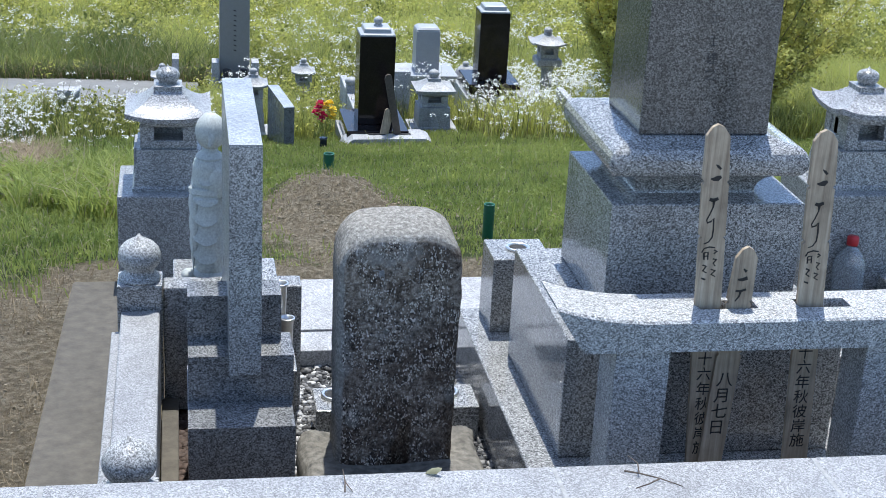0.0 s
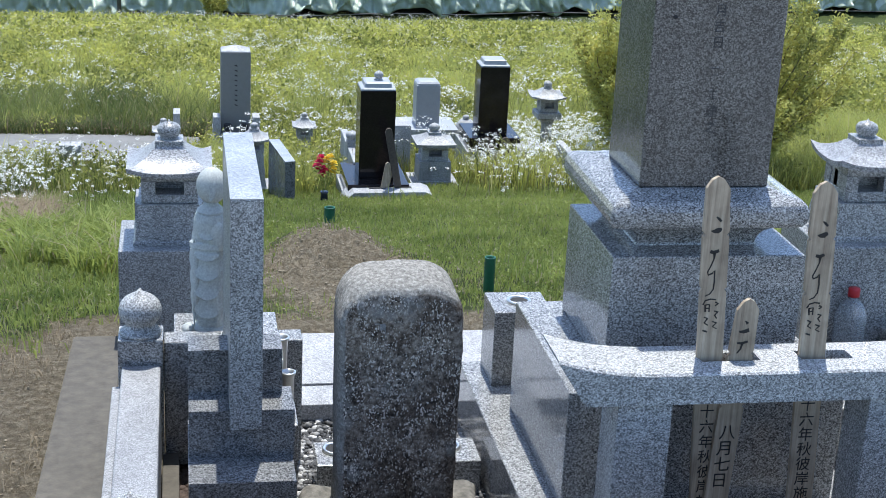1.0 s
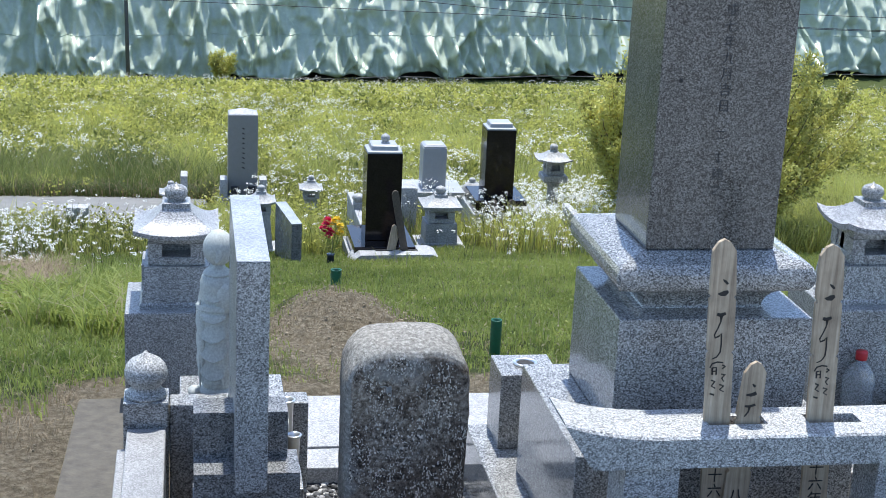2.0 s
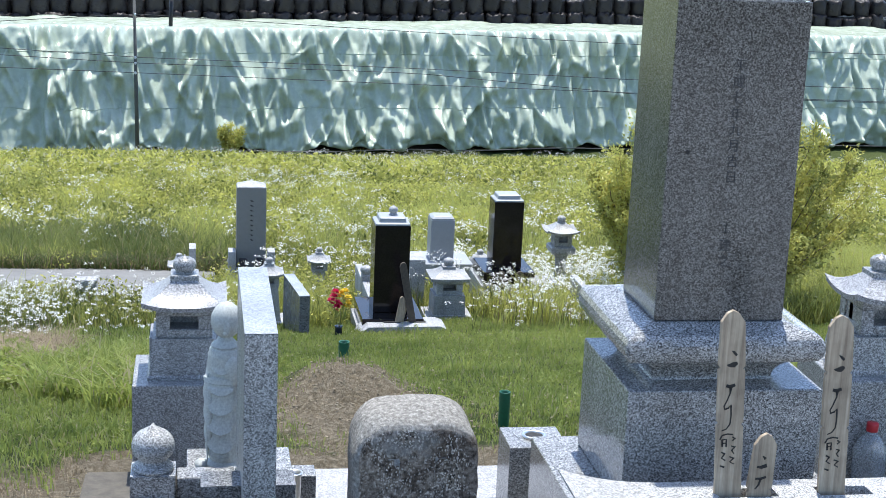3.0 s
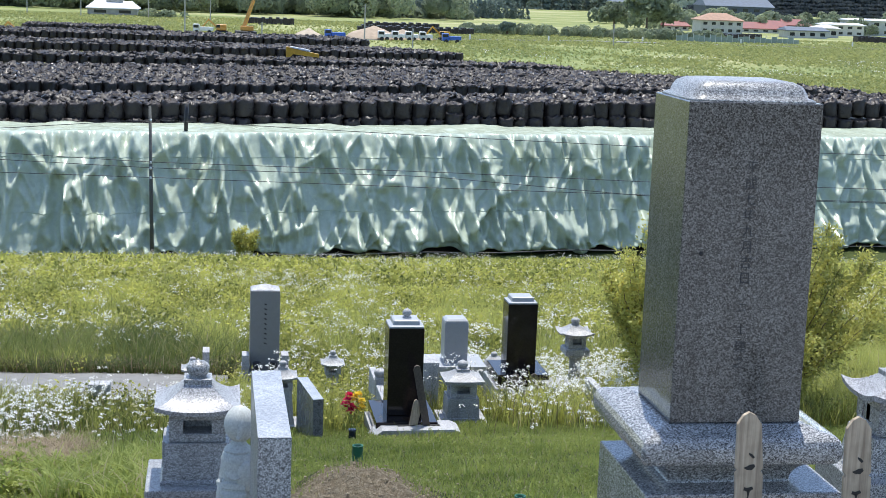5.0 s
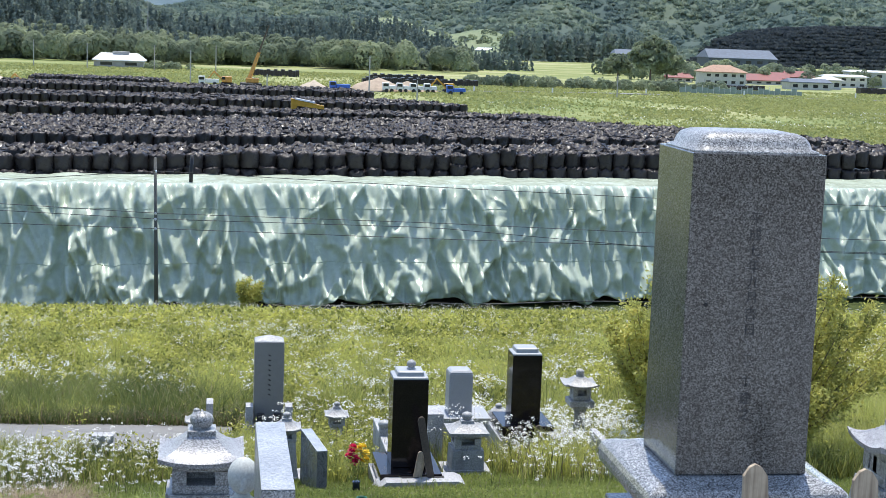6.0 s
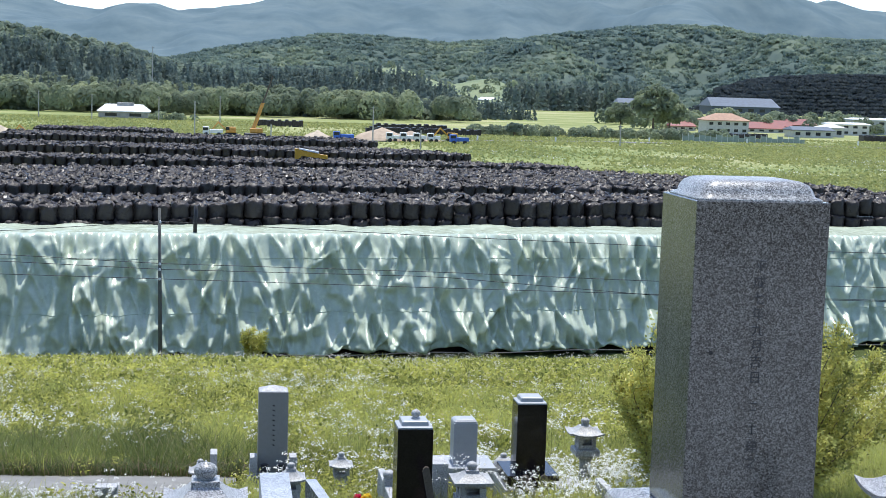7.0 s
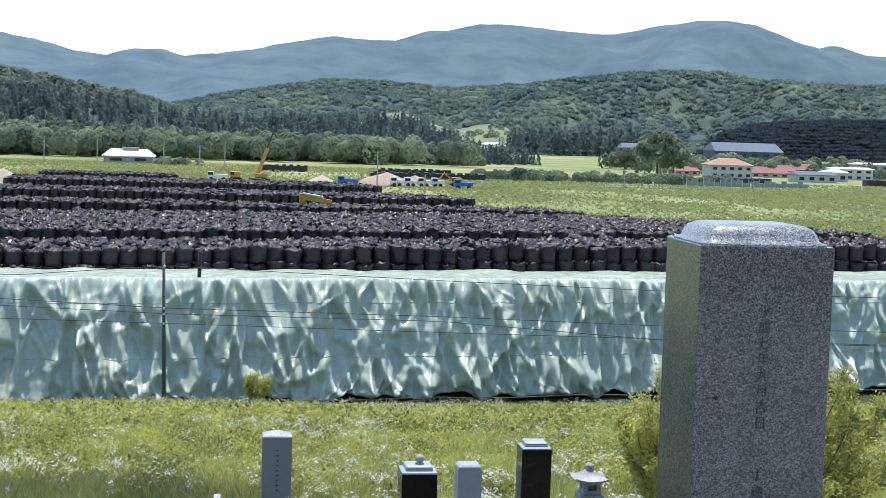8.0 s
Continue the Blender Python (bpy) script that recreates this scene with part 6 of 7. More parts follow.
for ob in single:
    bpy.data.objects.remove(ob)
many = np.array(many)
for sides, pick in ((12, many[:, 5] < 3), (8, many[:, 5] >= 3)):
    sel = many[pick]
    shapes = [bag_points(sides, 300 + k, 1.25) for k in range(9)]
    vs, ts, off_ = [], [], 0
    which = rng.integers(0, 9, len(sel))
    for k in range(9):
        p, t = shapes[k]
        g = sel[which == k]
        c, s = np.cos(g[:, 3])[:, None], np.sin(g[:, 3])[:, None]
        q = np.stack([(p[:, 0] * c - p[:, 1] * s) * g[:, 4:5] + g[:, 0:1], (p[:, 0] * s + p[:, 1] * c) * g[:, 4:5] + g[:, 1:2], p[:, 2][None] + g[:, 2:3]], -1)
        vs.append(q.reshape(-1, 3))
        ts.append((t[None] + (np.arange(len(g)) * len(p))[:, None, None]).reshape(-1, 3) + off_)
        off_ += q.shape[0] * q.shape[1]
    from_arrays("black_bags", np.concatenate(vs), np.concatenate(ts), BAG, "thousands of black bulk bags stacked over the valley floor", "bulk bags")

# ---- valley floor ----
PALE_SAND = plain("pale_sand", (0.5, 0.42, 0.32), 0.95, 0, 0.2, 0.8, 0.3)
TAN_SAND = plain("tan_sand", (0.42, 0.33, 0.24), 0.95, 0, 0.2, 0.8, 0.3)
ROAD = plain("pale_road_gravel", (0.2, 0.2, 0.18), 0.9, 0, 0.3, 0.15, 0.2)
WALL_WHITE = plain("white_plaster", (0.55, 0.54, 0.5), 0.8, 0, 0.12, 0.8, 0.0)
ROOF_ORANGE = plain("orange_tiles", (0.4, 0.25, 0.17), 0.8, 0, 0.2, 1.0, 0.2)
ROOF_RED = plain("red_metal_roof", (0.23, 0.06, 0.05), 0.5, 0, 0.2, 1.0, 0.0)
ROOF_BLUE = plain("blue_grey_metal_roof", (0.13, 0.16, 0.2), 0.8, 0, 0.2, 0.5, 0.0)
ROOF_WHITE = plain("white_metal_roof", (0.72, 0.73, 0.73), 0.5, 0, 0.1, 0.5, 0.0)
# Wall grey holds the shade on the building's near side.
SHADE_WALL = plain("shaded_wall_grey", (0.36, 0.35, 0.33), 0.8, 0, 0.2, 0.8, 0.0)
PALE_POLE = plain("pale_concrete_pole", (0.42, 0.41, 0.39), 0.8, 0, 0.2, 1.0, 0.0)
WALL_DARK = plain("dark_cladding", (0.08, 0.1, 0.13), 0.7, 0, 0.2, 0.5, 0.0)
NET = plain("green_grey_mesh_panel", (0.28, 0.34, 0.3), 0.7, 0, 0.3, 0.6, 0.0)
FIELD = leafy("far_meadow_tufts", (0.2, 0.235, 0.075), (0.46, 0.46, 0.18), 0.35, 0.7)


def strip(name, pts, half, z, material, label, category):
    """A flat raised band along points of the plan."""
    bm = bmesh.new()
    rings(bm, [[(x, y - half, z - 0.3), (x, y - half, z), (x, y + half, z + 0.05), (x, y + half, z - 0.3)] for x, y in pts])
    return tagged(part(name, bm, material), label, category, "", "structure")


strip("road", [(22, 366), (60, 392), (100, 409), (140, 412), (260, 418)], 2.2, FLOOR + 0.2, ROAD, "pale gravel road across the valley floor", "road")


def mound(x, y, rx, ry, h, material, label):
    bm = bmesh.new()
    rows = []
    for k in range(9):
        f = k / 8
        rows.append([(x + rx * (1 - f) ** 0.9 * math.cos(a) * (1 + 0.12 * math.sin(3 * a + k)), y + ry * (1 - f) ** 0.9 * math.sin(a), FLOOR - 0.2 + h * f ** 0.85) for a in np.linspace(0, 2 * math.pi, 29)[:-1]])
    rings(bm, rows[:-1] + [[(x + 0.02 * math.cos(a), y + 0.02 * math.sin(a), FLOOR + h) for a in np.linspace(0, 2 * math.pi, 29)[:-1]]])
    return tagged(part("sand_heap", bm, material, None, "", True), label, "sand heap", "sand heaps")


mound(23.0, 377, 5.0, 4, 2.5, PALE_SAND, "heap of pale sand on the valley floor")
mound(39.5, 382, 9.5, 6, 3.4, TAN_SAND, "wide heap of tan earth on the valley floor")
mound(47.0, 384, 8.0, 5, 2.7, TAN_SAND, "wide heap of tan earth on the valley floor")
mound(-45.0, 318, 8.0, 4, 4.1, PALE_SAND, "heap of pale sand on the valley floor")


# crawler crane
crane = thing("crawler_crane", (8.0, 385, FLOOR), "orange crawler crane with a raised boom", "crane")
for s in (-1, 1):
    part("track", one_box(5.2, 10.6, 385 + s * 1.6 - 0.45, 385 + s * 1.6 + 0.45, FLOOR, FLOOR + 1.0, bevel=0.3), BLACK_PIPE, crane)
part("cab", one_box(6.6, 9.8, 383.6, 386.4, FLOOR + 1.05, FLOOR + 2.2, bevel=0.2), ORANGE_PAINT, crane)
A, B = Vector((7.4, 385, FLOOR + 1.8)), Vector((12.1, 385, 2.2))
for nm, f0, f1, w0, w1, mat, lab in (("boom", 0.0, 0.5, 0.62, 0.5, ORANGE_PAINT, "thick orange lower boom"), ("boom_tip", 0.5, 1.0, 0.26, 0.16, OLD_WOOD, "thin dark upper boom")):
    part(nm, rings(bmesh.new(), [[A.lerp(B, f) + Vector((w * math.cos(q), w * math.sin(q), 0)) for q in (0.4, 1.97, 3.54, 5.11)] for f, w in ((f0, w0), (f1, w1))]), mat, crane, lab)


def digger(x, y, z, label, paint):
    ob = thing("excavator", (x, y, z), label, "excavator", "construction machines")
    for s in (-1, 1):
        part("track", one_box(x - 1.6, x + 1.6, y + s * 0.9 - 0.3, y + s * 0.9 + 0.3, z, z + 0.8, bevel=0.25), BLACK_PIPE, ob)
    part("cab", one_box(x - 1.3, x + 1.2, y - 1.1, y + 1.1, z + 0.85, z + 2.3, bevel=0.15), paint, ob)
    part("cab_window", one_box(x - 1.32, x - 0.4, y - 1.12, y - 0.2, z + 1.5, z + 2.25, bevel=0.05), GLASS_DARK, ob)
    bm = bmesh.new()
    for (xa, za), (xb, zb) in (((x - 0.8, z + 1.2), (x - 3.2, z + 3.4)), ((x - 3.2, z + 3.4), (x - 5.0, z + 1.2))):
        rings(bm, [[(px, y - 0.2, pz - 0.25), (px, y + 0.2, pz - 0.25), (px, y + 0.2, pz + 0.25), (px, y - 0.2, pz + 0.25)] for px, pz in ((xa, za), (xb, zb))])
    part("arm", bm, paint, ob)
    return ob


digger(-39.0, 330.0, FLOOR, "orange excavator beside a sand heap", ORANGE_PAINT)
digger(58.0, 386.0, FLOOR, "yellow excavator beside the earth heap", YELLOW_PAINT)
digger(2.0, 388.0, FLOOR, "orange excavator beside the crane", ORANGE_PAINT)
arm = thing("yellow_machine", (8.8, 154.5, -6.0), "yellow machine with a white top lying on the black bags", "machine")
bm = bmesh.new()
rings(bm, [[(x, 154.0, z0), (x, 155.0, z0), (x, 155.0, z1), (x, 154.0, z1)] for x, z0, z1 in ((7.2, -6.0, -4.95), (7.7, -5.95, -5.0), (7.85, -5.65, -5.1), (10.5, -5.95, -5.6))])
part("body", bm, YELLOW_PAINT, arm, "long yellow body")
part("top", rings(bmesh.new(), [[(x, 153.95, z), (x, 155.05, z), (x, 155.05, z + 0.14), (x, 153.95, z + 0.14)] for x, z in ((7.6, -5.02), (9.6, -5.36))]), WHITE_PAINT, arm, "white top panel")
part("foot", one_box(7.3, 7.6, 154.0, 154.9, -6.3, -5.95, bevel=0.03), BLACK_PIPE, arm)


def truck(x, y, label, paint, length=5.0):
    ob = thing("truck", (x, y, FLOOR), label, "truck", "parked trucks")
    part("cab", one_box(x - length / 2, x - length / 2 + 1.6, y - 1, y + 1, FLOOR + 0.6, FLOOR + 2.4, bevel=0.15), paint, ob)
    part("windscreen", one_box(x - length / 2 + 0.1, x - length / 2 + 1.4, y - 1.02, y - 0.96, FLOOR + 1.5, FLOOR + 2.2, bevel=0.02), GLASS_DARK, ob)
    part("bed", one_box(x - length / 2 + 1.7, x + length / 2, y - 1, y + 1, FLOOR + 0.8, FLOOR + 1.7, bevel=0.05), paint, ob)
    for dx in (-length / 2 + 0.9, length / 2 - 1.0):
        bm = lathe(bmesh.new(), 0, 0, ((0.2, -0.15), (0.45, -0.15), (0.5, -0.08), (0.5, 0.08), (0.45, 0.15), (0.2, 0.15)), 16)
        bmesh.ops.rotate(bm, verts=bm.verts, matrix=Matrix.Rotation(math.pi / 2, 3, "X"))
        bmesh.ops.translate(bm, verts=bm.verts, vec=(x + dx, y - 0.95, FLOOR + 0.5))
        part("wheel", bm, BLACK_PIPE, ob)
    return ob


truck(29.2, 374, "blue and white dump truck", BLUE_PAINT)
truck(57.4, 371, "blue dump truck on the valley road", BLUE_PAINT, 4.6)
for k, x in enumerate((41.5, 45.0, 48.4, 52.0)):
    truck(x, 376 + k * 0.6, "small white truck parked on the road", WHITE_PAINT, 3.2)
truck(-2.5, 384, "white truck beside the crane", WHITE_PAINT, 5.0)


# ---- houses ----
def house(x0, x1, y, z0, eave, ridge_, wall_m, roof_m, label, deep=9.0, hip=0.25, windows=4, floors=1, monitor=False):
    ob = thing("house", ((x0 + x1) / 2, y + deep / 2, z0), label, "house", "houses across the valley")
    part("wall", one_box(x0, x1, y, y + deep, z0 - 1.0, eave, bevel=0.03), wall_m, ob)
    o, w = 0.6, (x1 - x0)
    ym = y + deep / 2
    bm = bmesh.new()
    lower = [bm.verts.new(p) for p in ((x0 - o, y - o, eave), (x1 + o, y - o, eave), (x1 + o, y + deep + o, eave), (x0 - o, y + deep + o, eave))]
    under = [bm.verts.new(v.co - Vector((0, 0, 0.25))) for v in lower]
    a, b = bm.verts.new((x0 + hip * w, ym, ridge_)), bm.verts.new((x1 - hip * w, ym, ridge_))
    for f in ((lower[0], lower[1], b, a), (lower[1], lower[2], b), (lower[2], lower[3], a, b), (lower[3], lower[0], a), under[::-1]):
        bm.faces.new(f)
    for k in range(4):
        bm.faces.new((under[k], under[(k + 1) % 4], lower[(k + 1) % 4], lower[k]))
    part("roof", bm, roof_m, ob)
    if monitor:
        part("roof_monitor", one_box(x0 + w * 0.36, x1 - w * 0.3, ym - 1.6, ym + 1.6, ridge_ - 1.0, ridge_ + 0.5, bevel=0.05), SHADE_WALL, ob, "roof monitor in the shaded wall grey")
    for f in range(floors):
        zz = z0 + (eave - z0) * (f + 0.28) / floors
        hh = (eave - z0) / floors * 0.42
        for k in range(windows):
            xc = x0 + w * (k + 0.5) / windows
            part("window", one_box(xc - w / windows * 0.24, xc + w / windows * 0.24, y - 0.05, y + 0.1, zz, zz + hh, bevel=0.02), GLASS_DARK, ob)
    return ob


house(-40.3, -24.5, 510, -13.0, -10.7, -8.5, SHADE_WALL, ROOF_WHITE, "low building with a white metal roof and monitor", 12, 0.12, 2, 1, True)
house(168.6, 183.8, 520, FLOOR, -8.4, -6.0, WALL_WHITE, ROOF_ORANGE, "two-storey white house with orange tiled roof", 10, 0.3, 5, 2)
house(163.0, 172.0, 545, FLOOR, -11.4, -9.3, WALL_WHITE, ROOF_RED, "low house with a red metal roof", 8, 0.1, 3)
house(188.5, 207.0, 545, FLOOR, -11.5, -9.2, WALL_WHITE, ROOF_RED, "long house with a red metal roof", 9, 0.1, 5)
house(205.0, 216.0, 562, FLOOR, -11.0, -8.8, WALL_WHITE, ROOF_RED, "house with a red metal roof", 9, 0.1, 4)
house(219.0, 231.0, 575, FLOOR, -10.6, -8.3, WALL_WHITE, ROOF_RED, "house with a red metal roof", 9, 0.1, 4)
house(192.6, 207.0, 500, FLOOR, -10.5, -9.4, WALL_WHITE, ROOF_BLUE, "low shed with a grey-green metal roof", 8, 0.02, 4)
house(208.5, 216.0, 512, FLOOR, -9.8, -8.6, WALL_WHITE, WALL_WHITE, "pale square building with hipped roof", 8, 0.3, 2)
house(223.0, 237.5, 540, FLOOR, -9.0, -8.4, WALL_WHITE, ROOF_WHITE, "white flat-roofed building with a row of windows", 9, 0.02, 4, 2)
house(238.5, 256.0, 556, FLOOR, -7.4, -6.8, WALL_WHITE, ROOF_WHITE, "white building with a flat roof", 9, 0.02, 4, 2)
house(294.0, 337.0, 900, -12.0, -7.6, -2.4, WALL_DARK, ROOF_BLUE, "long dark warehouse with a blue-grey roof", 24, 0.02, 6)
house(168.0, 179.0, 1000, -12.0, -9.0, -7.4, WALL_WHITE, ROOF_WHITE, "small far house with a pale roof", 8, 0.1, 2)
house(209.5, 222.0, 800, -11.0, -6.2, -3.8, WALL_DARK, ROOF_BLUE, "far shed with a grey roof", 10, 0.05, 2)

# mesh panels on posts
for k in range(22):
    x = 134 + k * 1.75
    y = 433 + 0.12 * k
    pn = thing("mesh_panel", (x, y, FLOOR), "upright green-grey mesh panel between posts", "fence panel", "fence panels in the field")
    part("panel", one_box(x - 0.8, x + 0.8, y, y + 0.06, FLOOR + 0.1, FLOOR + 1.7 + 0.4 * math.sin(k * 2.3), bevel=0.02), NET, pn)
    part("post", one_box(x - 0.9, x - 0.82, y, y + 0.08, FLOOR, FLOOR + 2.4, bevel=0.01), WHITE_PAINT, pn)

# far poles
for x, y, zt in ((-58.1, 500, -4.7), (-40.7, 490, -5.1), (-20.1, 490, -5.2), (-6.0, 330, -3.5), (-1.0, 480, -4.5), (10.2, 330, -8.1), (33.1, 340, -3.8), (43.9, 340, -8.8), (100.4, 380, -7.3), (-27.2, 600, 12.1)):
    fp = thing("utility_pole", (x, y, FLOOR), "thin grey utility pole in the valley", "utility pole", "utility poles in the valley")
    part("shaft", lathe(bmesh.new(), x, y, ((0.17, FLOOR - 0.2), (0.13, zt)), 8), PALE_POLE, fp)
    part("crossarm", one_box(x - 0.7, x + 0.7, y - 0.06, y + 0.06, zt - 0.6, zt - 0.48, bevel=0.01), POLE_GREY, fp)
for x, y in ((66, 395), (88, 400), (118, 415), (150, 425), (186, 430), (204, 432), (218, 438)):
    tagged(part("marker_post", one_box(x - 0.2, x + 0.2, y, y + 0.3, FLOOR, FLOOR + 1.5, bevel=0.02), WHITE_PAINT), "white marker post beside the valley road", "marker post", "white marker posts")

# low rows of bags far off
bm = bmesh.new()
for x0, x1, y, zt in ((40, 72, 430, -11.3), (44, 66, 450, -10.9), (10, 24, 470, -11.2), (150, 172, 468, -11.6), (205, 262, 470, -11.2)):
    for x in np.arange(x0, x1, 1.1):
        box(bm, x, x + 1.0, y, y + 4, FLOOR, zt + 0.25 * math.sin(x * 3.1), 0.0)
tagged(part("far_bag_rows", bm, BAG), "low far rows of black bulk bags", "bulk bags", "", "stuff")

# meadow tufts on the valley floor
def meadow(n, y0, y1, s0, s1, dense):
    ty = np.sqrt(rng.uniform(y0 ** 2, y1 ** 2, n))
    tx = rng.uniform(s0, s1, n) * ty
    patch = fbm(tx * 0.03, ty * 0.02, 3)
    ok = (rng.random(n) < np.clip((patch - dense) * 4, 0.08, 1))
    tx, ty = tx[ok], ty[ok]
    blades("far_meadow", tx, ty, rng.uniform(0.2, 0.65, len(tx)), rng.uniform(0.3, 0.9, len(tx)), rng.uniform(0.3, 1.0, len(tx)), FIELD, "rough green meadow on the valley floor", np.full(len(tx), FLOOR), "meadow")


meadow(110000, 120.0, 470.0, 0.05, 0.5, 0.33)
meadow(45000, 280.0, 520.0, -0.2, 0.1, 0.3)

n = 1300
wy = rng.uniform(262, 330, n)
wx = rng.uniform(0.17, 0.47, n) * wy
ok = fbm(wx * 0.05, wy * 0.03, 3) > 0.5
heads("white_flowers", wx[ok], wy[ok], np.full(ok.sum(), FLOOR + 0.6) + rng.uniform(-0.2, 0.2, ok.sum()), rng.uniform(0.06, 0.14, ok.sum()), PETAL_WHITE, "pale drift of white flowers on the valley floor")

# ---- hills and woods ----
def forest(name, dark, mid, light, scale, through=0.35, share=0.5):
    """Tree cover: each tree has a tone of its own, on broad drifts of tone."""
    m = Nodes(name)
    tone = m.nt.nodes.new("ShaderNodeAttribute")
    tone.attribute_name = "tone"
    col = m.mix(share, m.ramp(tone.outputs["Fac"], ((0.0, dark), (0.55, mid), (1.0, light))), m.ramp(m.noise(scale, 6, 0.65), ((0.36, dark), (0.5, mid), (0.64, light))))
    m.base(col, 0.95, 0.0, 0.1)
    tr = m.node("ShaderNodeBsdfTranslucent", Color=col)
    mix = m.node("ShaderNodeMixShader")
    mix.inputs[0].default_value = through
    m.link(m.bsdf.outputs[0], mix.inputs[1])
    m.link(tr.outputs[0], mix.inputs[2])
    m.link(mix.outputs[0], m.out.inputs["Surface"])
    return m.mat


# Distance haze is put into these base colours: paler, greyer, bluer far off.
W_NEAR = forest("near_wood_haze_paled", (0.169, 0.208, 0.15), (0.26, 0.305, 0.202), (0.403, 0.448, 0.273), 0.05, 0.45, 0.35)
W_DARK = forest("conifer_wood_haze_paled", (0.14, 0.182, 0.161), (0.189, 0.231, 0.196), (0.252, 0.294, 0.231), 0.03, 0.4, 0.4)
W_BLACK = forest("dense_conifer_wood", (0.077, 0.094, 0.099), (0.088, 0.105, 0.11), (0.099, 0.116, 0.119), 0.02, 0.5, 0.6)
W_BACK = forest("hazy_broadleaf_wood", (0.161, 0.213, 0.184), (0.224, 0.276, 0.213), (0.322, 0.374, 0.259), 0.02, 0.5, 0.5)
W_MID = forest("hill_wood_haze_tinted", (0.151, 0.213, 0.202), (0.218, 0.28, 0.23), (0.336, 0.392, 0.263), 0.009, 0.5, 0.75)
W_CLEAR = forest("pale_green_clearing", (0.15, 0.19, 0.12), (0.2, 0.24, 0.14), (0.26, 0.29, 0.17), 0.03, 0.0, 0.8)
W_FAR = forest("far_mountain_haze_blue", (0.088, 0.132, 0.152), (0.108, 0.154, 0.172), (0.132, 0.178, 0.19), 0.008, 0.0, 1.0)


def hill(name, pts, y0, depth, material, label, lumps, cell, step, foot=FLOOR - 4, power=1.2, gully=0.22):
    """A ridge seen from the front: slopes towards the viewer from a crest line given by (x, z)."""
    px, pz = [p[0] for p in pts], [p[1] for p in pts]
    x = np.arange(px[0] - depth * 0.3, px[-1] + depth * 0.3, step)
    v = np.linspace(-0.25, 1, max(12, int(depth / step)))
    X, V = np.meshgrid(x, v)
    crest = np.interp(X, px, pz)
    fall = np.clip(V, 0, 1) ** power
    Z = foot + (crest - foot) * (1 - fall) - 60 * np.clip(-V, 0, 1) ** 2 * 4
    Z = Z + (crest - foot) * gully * (fbm(X / cell / 6 + 3, V * depth / cell / 14, 3) - 0.5) * np.sin(np.pi * np.clip(V, 0, 1)) * 2
    Z = Z + lumps * (fbm(X / cell, V * depth / cell, 3) - 0.5)
    Yy = y0 - V * depth
    verts = np.stack([X, Yy, Z], -1).reshape(-1, 3)
    k = len(x)
    i = (np.arange(len(v) - 1)[:, None] * k + np.arange(k - 1)).ravel()
    ob = from_arrays(name, verts, np.stack([i, i + k, i + k + 1, i + 1], -1), material, label, "hill", "structure", True)
    return verts


hill("backdrop_mountains", [(-800, 230), (-605, 213.9), (-517, 198), (-414, 176.5), (-325, 164.8), (-251, 188.6), (-177, 185.4), (-116, 168), (-26, 174.4), (95, 200.2), (202, 219.5), (278, 233.2), (371, 222.9), (449, 227.5), (542, 261.9), (605, 265.9), (683, 286), (794, 284.3), (923, 278.4), (1068, 271.6), (1165, 294.2), (1238, 308.2), (1346, 298.2), (1463, 280.6), (1540, 248.4), (1583, 237.2), (1649, 249.3), (1735, 231.6), (1868, 225.2), (2100, 220)], 4200, 1400, W_FAR, "far mountain range, haze blue in its colour", 12.0, 60.0, 14.0, gully=0.5)
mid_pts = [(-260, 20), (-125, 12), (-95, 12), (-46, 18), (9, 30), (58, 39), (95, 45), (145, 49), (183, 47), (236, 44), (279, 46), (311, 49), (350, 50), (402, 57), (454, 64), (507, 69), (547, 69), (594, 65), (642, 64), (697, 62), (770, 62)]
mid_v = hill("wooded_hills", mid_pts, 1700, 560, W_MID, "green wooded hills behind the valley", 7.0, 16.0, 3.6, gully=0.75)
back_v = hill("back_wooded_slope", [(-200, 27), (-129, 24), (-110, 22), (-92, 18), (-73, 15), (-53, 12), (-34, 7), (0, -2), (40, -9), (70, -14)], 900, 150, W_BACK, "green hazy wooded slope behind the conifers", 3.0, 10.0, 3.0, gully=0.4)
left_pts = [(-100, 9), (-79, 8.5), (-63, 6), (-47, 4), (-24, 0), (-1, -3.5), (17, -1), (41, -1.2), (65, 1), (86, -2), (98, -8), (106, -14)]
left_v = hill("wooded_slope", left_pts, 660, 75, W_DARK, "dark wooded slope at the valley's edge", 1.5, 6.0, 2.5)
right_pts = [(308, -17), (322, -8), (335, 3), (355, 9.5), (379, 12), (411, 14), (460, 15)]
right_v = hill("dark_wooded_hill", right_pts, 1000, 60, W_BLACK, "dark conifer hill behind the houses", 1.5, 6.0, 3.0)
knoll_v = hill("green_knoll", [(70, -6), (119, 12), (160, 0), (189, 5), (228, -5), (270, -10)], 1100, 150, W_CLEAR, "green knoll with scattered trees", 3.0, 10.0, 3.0)


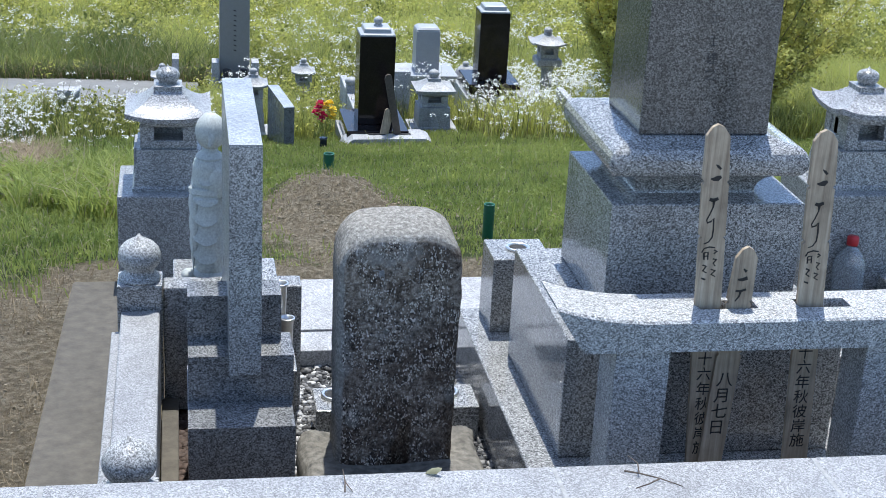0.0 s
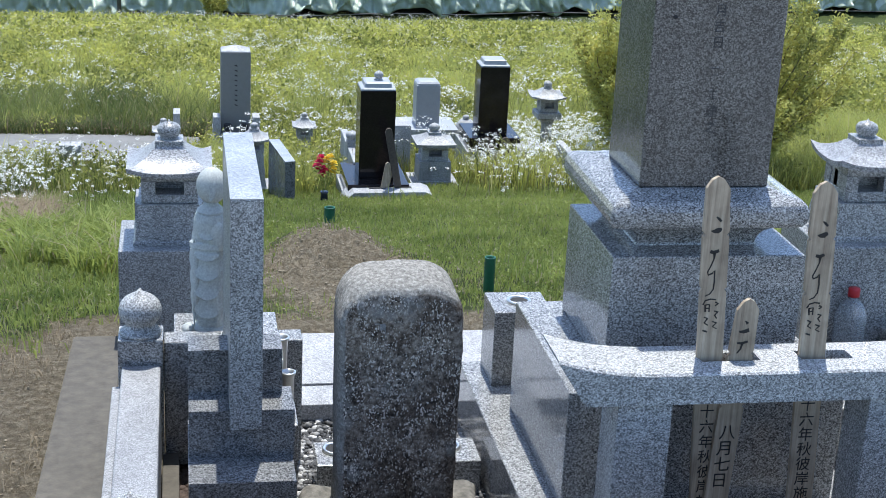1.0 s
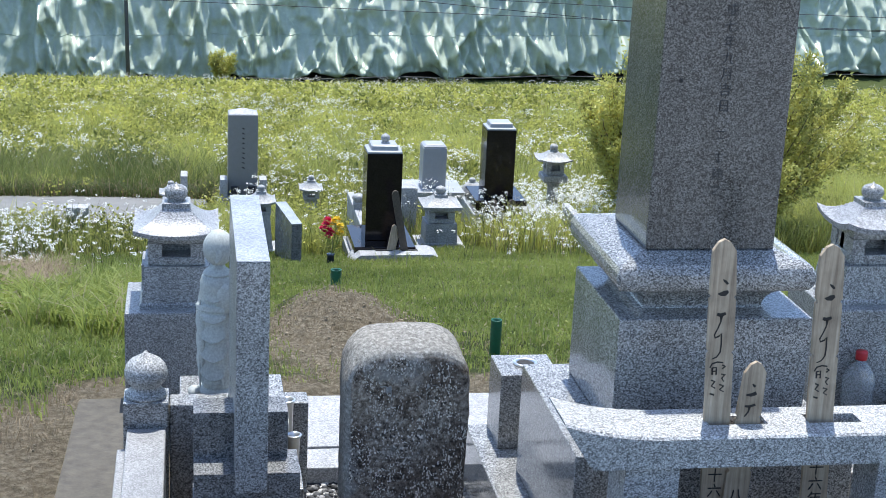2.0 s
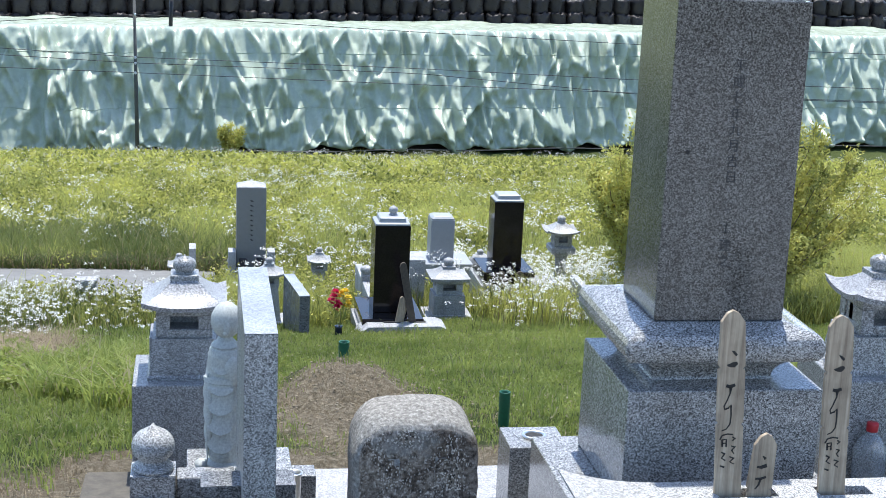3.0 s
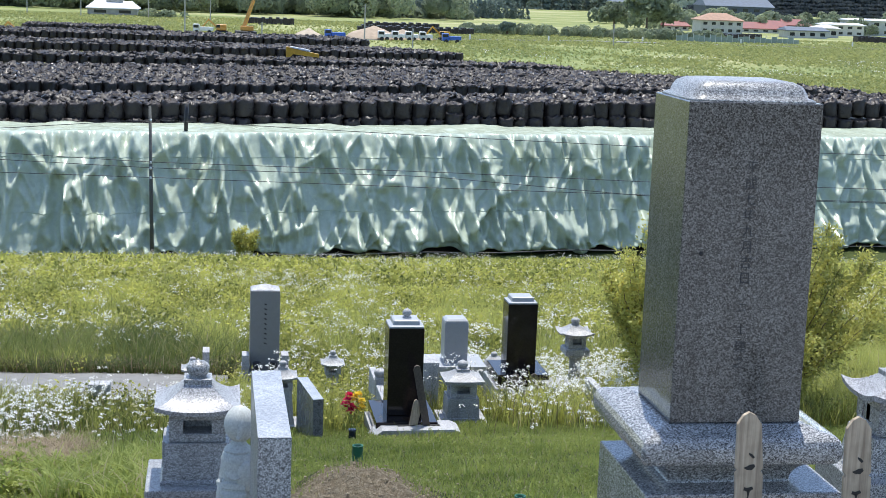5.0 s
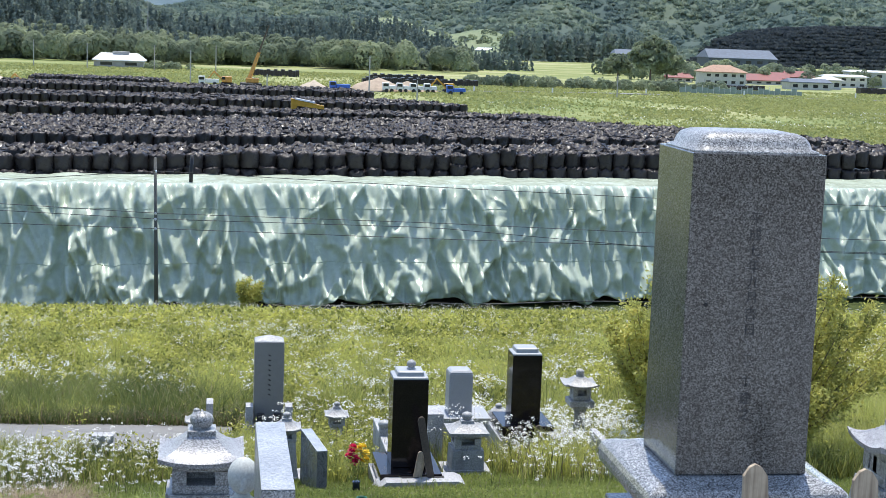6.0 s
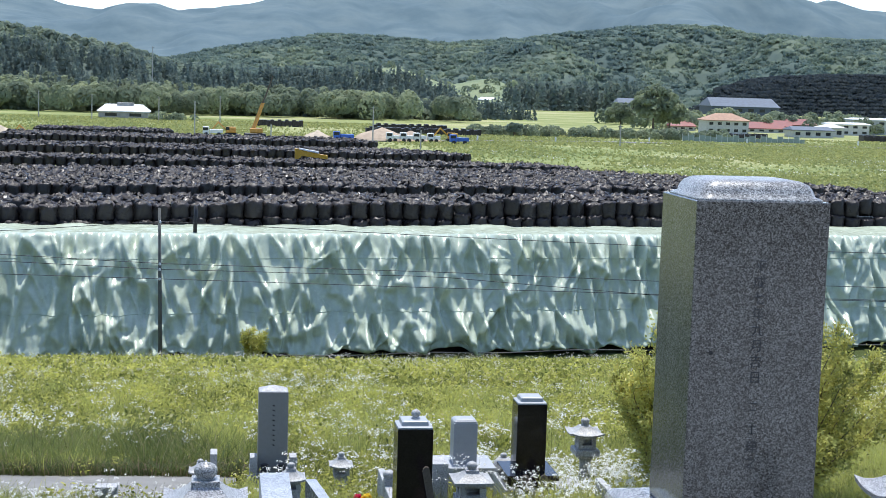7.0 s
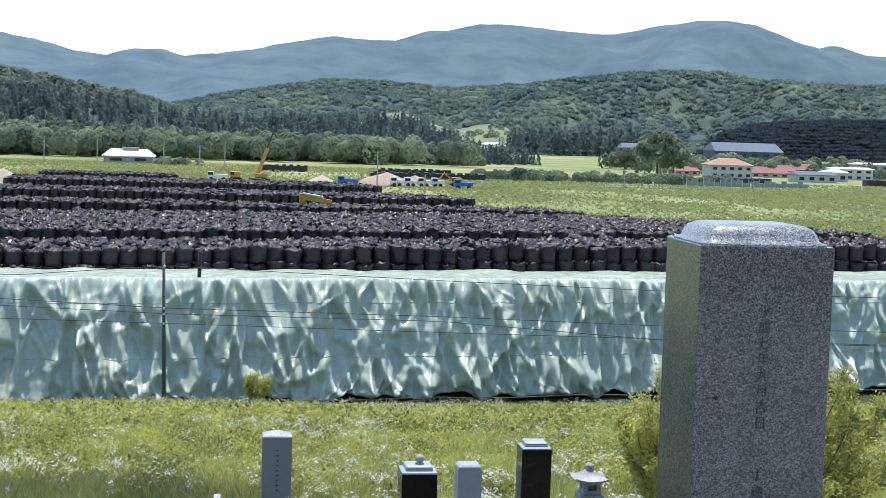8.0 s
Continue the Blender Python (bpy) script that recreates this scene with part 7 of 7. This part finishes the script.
def crowns(name, pts, r0, r1, tall_, material, label, per=110, leaf=0.42, cone=False, jitter=0.45):
    """Tree crowns, each a shell of many small leaf sprays with gaps and an uneven outline."""
    n = len(pts)
    r = rng.uniform(r0, r1, n)
    up = tall_ * rng.uniform(0.75, 1.3, n)
    if cone:
        h = 1 - np.sqrt(rng.random((n, per)))
        a = rng.uniform(0, 2 * math.pi, (n, per))
        w = 0.62 * (1 - h) * (0.8 + 0.35 * np.sin(h * 34)) + 0.03
        d = np.stack([w * np.cos(a), w * np.sin(a), h * 2 - 0.8], -1)
        nrm = np.stack([np.cos(a), np.sin(a), np.full_like(a, 0.5)], -1)
    else:
        nrm = rng.normal(size=(n, per, 3))
        nrm /= np.linalg.norm(nrm, axis=-1, keepdims=True)
        nrm[..., 2] = np.where(nrm[..., 2] < -0.55, -nrm[..., 2], nrm[..., 2])
        lobes = rng.normal(size=(n, 5, 3))
        lobes /= np.linalg.norm(lobes, axis=-1, keepdims=True)
        bulge = np.max(np.einsum("npk,nlk->npl", nrm, lobes), -1)
        d = nrm * (0.72 + 0.33 * bulge[..., None] ** 2) * rng.uniform(0.88, 1.06, (n, per, 1))
    q = d * np.stack([r * rng.uniform(0.85, 1.2, n), r, r * up], -1)[:, None] + (pts + np.stack([0 * r, 0 * r, r * 0.45 * tall_], -1))[:, None]
    nrm = nrm + rng.normal(0, jitter, nrm.shape)
    nrm /= np.linalg.norm(nrm, axis=-1, keepdims=True)
    side = np.cross(nrm, rng.normal(size=nrm.shape))
    side /= np.linalg.norm(side, axis=-1, keepdims=True)
    other = np.cross(nrm, side)
    s = (r[:, None] * leaf * rng.uniform(0.6, 1.3, (n, per)))[..., None]
    v = np.stack([q + side * s, q - side * s * 0.5 + other * s * 0.85, q - side * s * 0.5 - other * s * 0.85], 2).reshape(-1, 3)
    ob = from_arrays(name, v, np.arange(len(v)).reshape(-1, 3), material, label, "trees")
    layer_t = ob.data.attributes.new("tone", "FLOAT", "POINT")
    layer_t.data.foreach_set("value", np.repeat(rng.random(n), per * 3).astype(np.float32))
    return ob


def pick(v, n, keep=None):
    v = v[v[:, 2] > FLOOR - 2]
    if keep is not None:
        v = v[keep(v)]
    p = v[rng.integers(0, len(v), n)].copy()
    p[:, :2] += rng.normal(0, 2.0, (n, 2))
    return p


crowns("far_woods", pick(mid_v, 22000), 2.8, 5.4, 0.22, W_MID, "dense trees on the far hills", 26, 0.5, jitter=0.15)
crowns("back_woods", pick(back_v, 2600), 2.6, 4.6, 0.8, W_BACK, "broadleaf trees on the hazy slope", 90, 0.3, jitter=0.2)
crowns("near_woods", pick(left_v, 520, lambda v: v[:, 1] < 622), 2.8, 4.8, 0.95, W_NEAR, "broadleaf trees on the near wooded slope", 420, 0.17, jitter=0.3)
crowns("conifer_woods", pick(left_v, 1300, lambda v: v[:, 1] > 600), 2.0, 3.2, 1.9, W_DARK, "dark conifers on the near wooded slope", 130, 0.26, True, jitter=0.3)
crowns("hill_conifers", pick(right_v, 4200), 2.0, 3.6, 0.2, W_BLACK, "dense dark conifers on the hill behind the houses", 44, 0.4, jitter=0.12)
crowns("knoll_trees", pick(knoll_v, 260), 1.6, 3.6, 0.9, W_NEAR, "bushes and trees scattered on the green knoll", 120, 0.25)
stand_ = np.stack([rng.uniform(168, 250, 110), rng.uniform(880, 930, 110), np.full(110, FLOOR + 2.0)], -1)
crowns("conifer_stand", stand_, 4.5, 7.0, 1.5, W_DARK, "dark stand of tall conifers at the foot of the hills", 160, 0.22, True)
edge = np.stack([rng.uniform(-110, 94, 120), rng.uniform(572, 600, 120), rng.uniform(FLOOR + 1.5, FLOOR + 3.5, 120)], -1)
crowns("wood_edge", edge, 3.2, 5.4, 1.1, W_NEAR, "broadleaf trees along the edge of the wood", 620, 0.14, jitter=0.3)
hedge = np.stack([rng.uniform(72, 155, 170), rng.uniform(440, 452, 170), np.full(170, FLOOR)], -1)
crowns("hedge_bushes", hedge, 1.0, 2.1, 1.1, W_NEAR, "low green bushes beside the valley road", 240, 0.19)
town = np.stack([rng.uniform(150, 275, 90), rng.uniform(548, 640, 90), np.full(90, FLOOR + 0.8)], -1)
crowns("garden_trees", town, 2.2, 4.2, 1.1, W_NEAR, "garden trees behind the houses", 240, 0.2)


def far_tree(x, y, h, w, label, material):
    """A broad tree: trunk, and a crown of many small clumps."""
    ob = thing("tree", (x, y, FLOOR), label, "tree", "trees in the valley")
    part("trunk", lathe(bmesh.new(), x, y, ((0.5, FLOOR - 0.2), (0.3, FLOOR + h * 0.3), (0.15, FLOOR + h * 0.7)), 8), BARK, ob)
    n = 70
    a, b, rr = rng.uniform(0, 6.28, n), rng.uniform(-0.6, 1.0, n), rng.uniform(0.45, 1.0, n)
    c = np.stack([x + np.cos(a) * np.sqrt(1 - np.clip(b, -1, 1) ** 2 * 0.9) * w * rr, y + np.sin(a) * w * rr * 0.8, FLOOR + h * 0.58 + b * h * 0.36], -1)
    cr = crowns("crown", c, w * 0.16, w * 0.3, 0.85, material, "dense green crown", 90, 0.34)
    cr.data.transform(Matrix.Translation((-x, -y, -FLOOR)))
    cr.parent = ob
    cr["kind"] = "part"
    del cr["kind"], cr["category"]


far_tree(139.5, 487, 15.0, 7.5, "large broad green tree beside the houses", W_NEAR)
far_tree(149.0, 500, 10.0, 6.0, "broad green tree beside the houses", W_NEAR)
far_tree(132.0, 500, 9.0, 5.0, "broad green tree beside the houses", W_NEAR)
far_tree(84.0, 438, 3.5, 2.4, "round pale green bush beside the road", W_MID)
yard = np.stack([rng.uniform(-23, -9, 16), rng.uniform(500, 506, 16), np.full(16, FLOOR + 0.2)], -1)
crowns("yard_bushes", yard, 0.9, 1.8, 1.0, W_NEAR, "low bushes beside the white-roofed building", 200, 0.2)
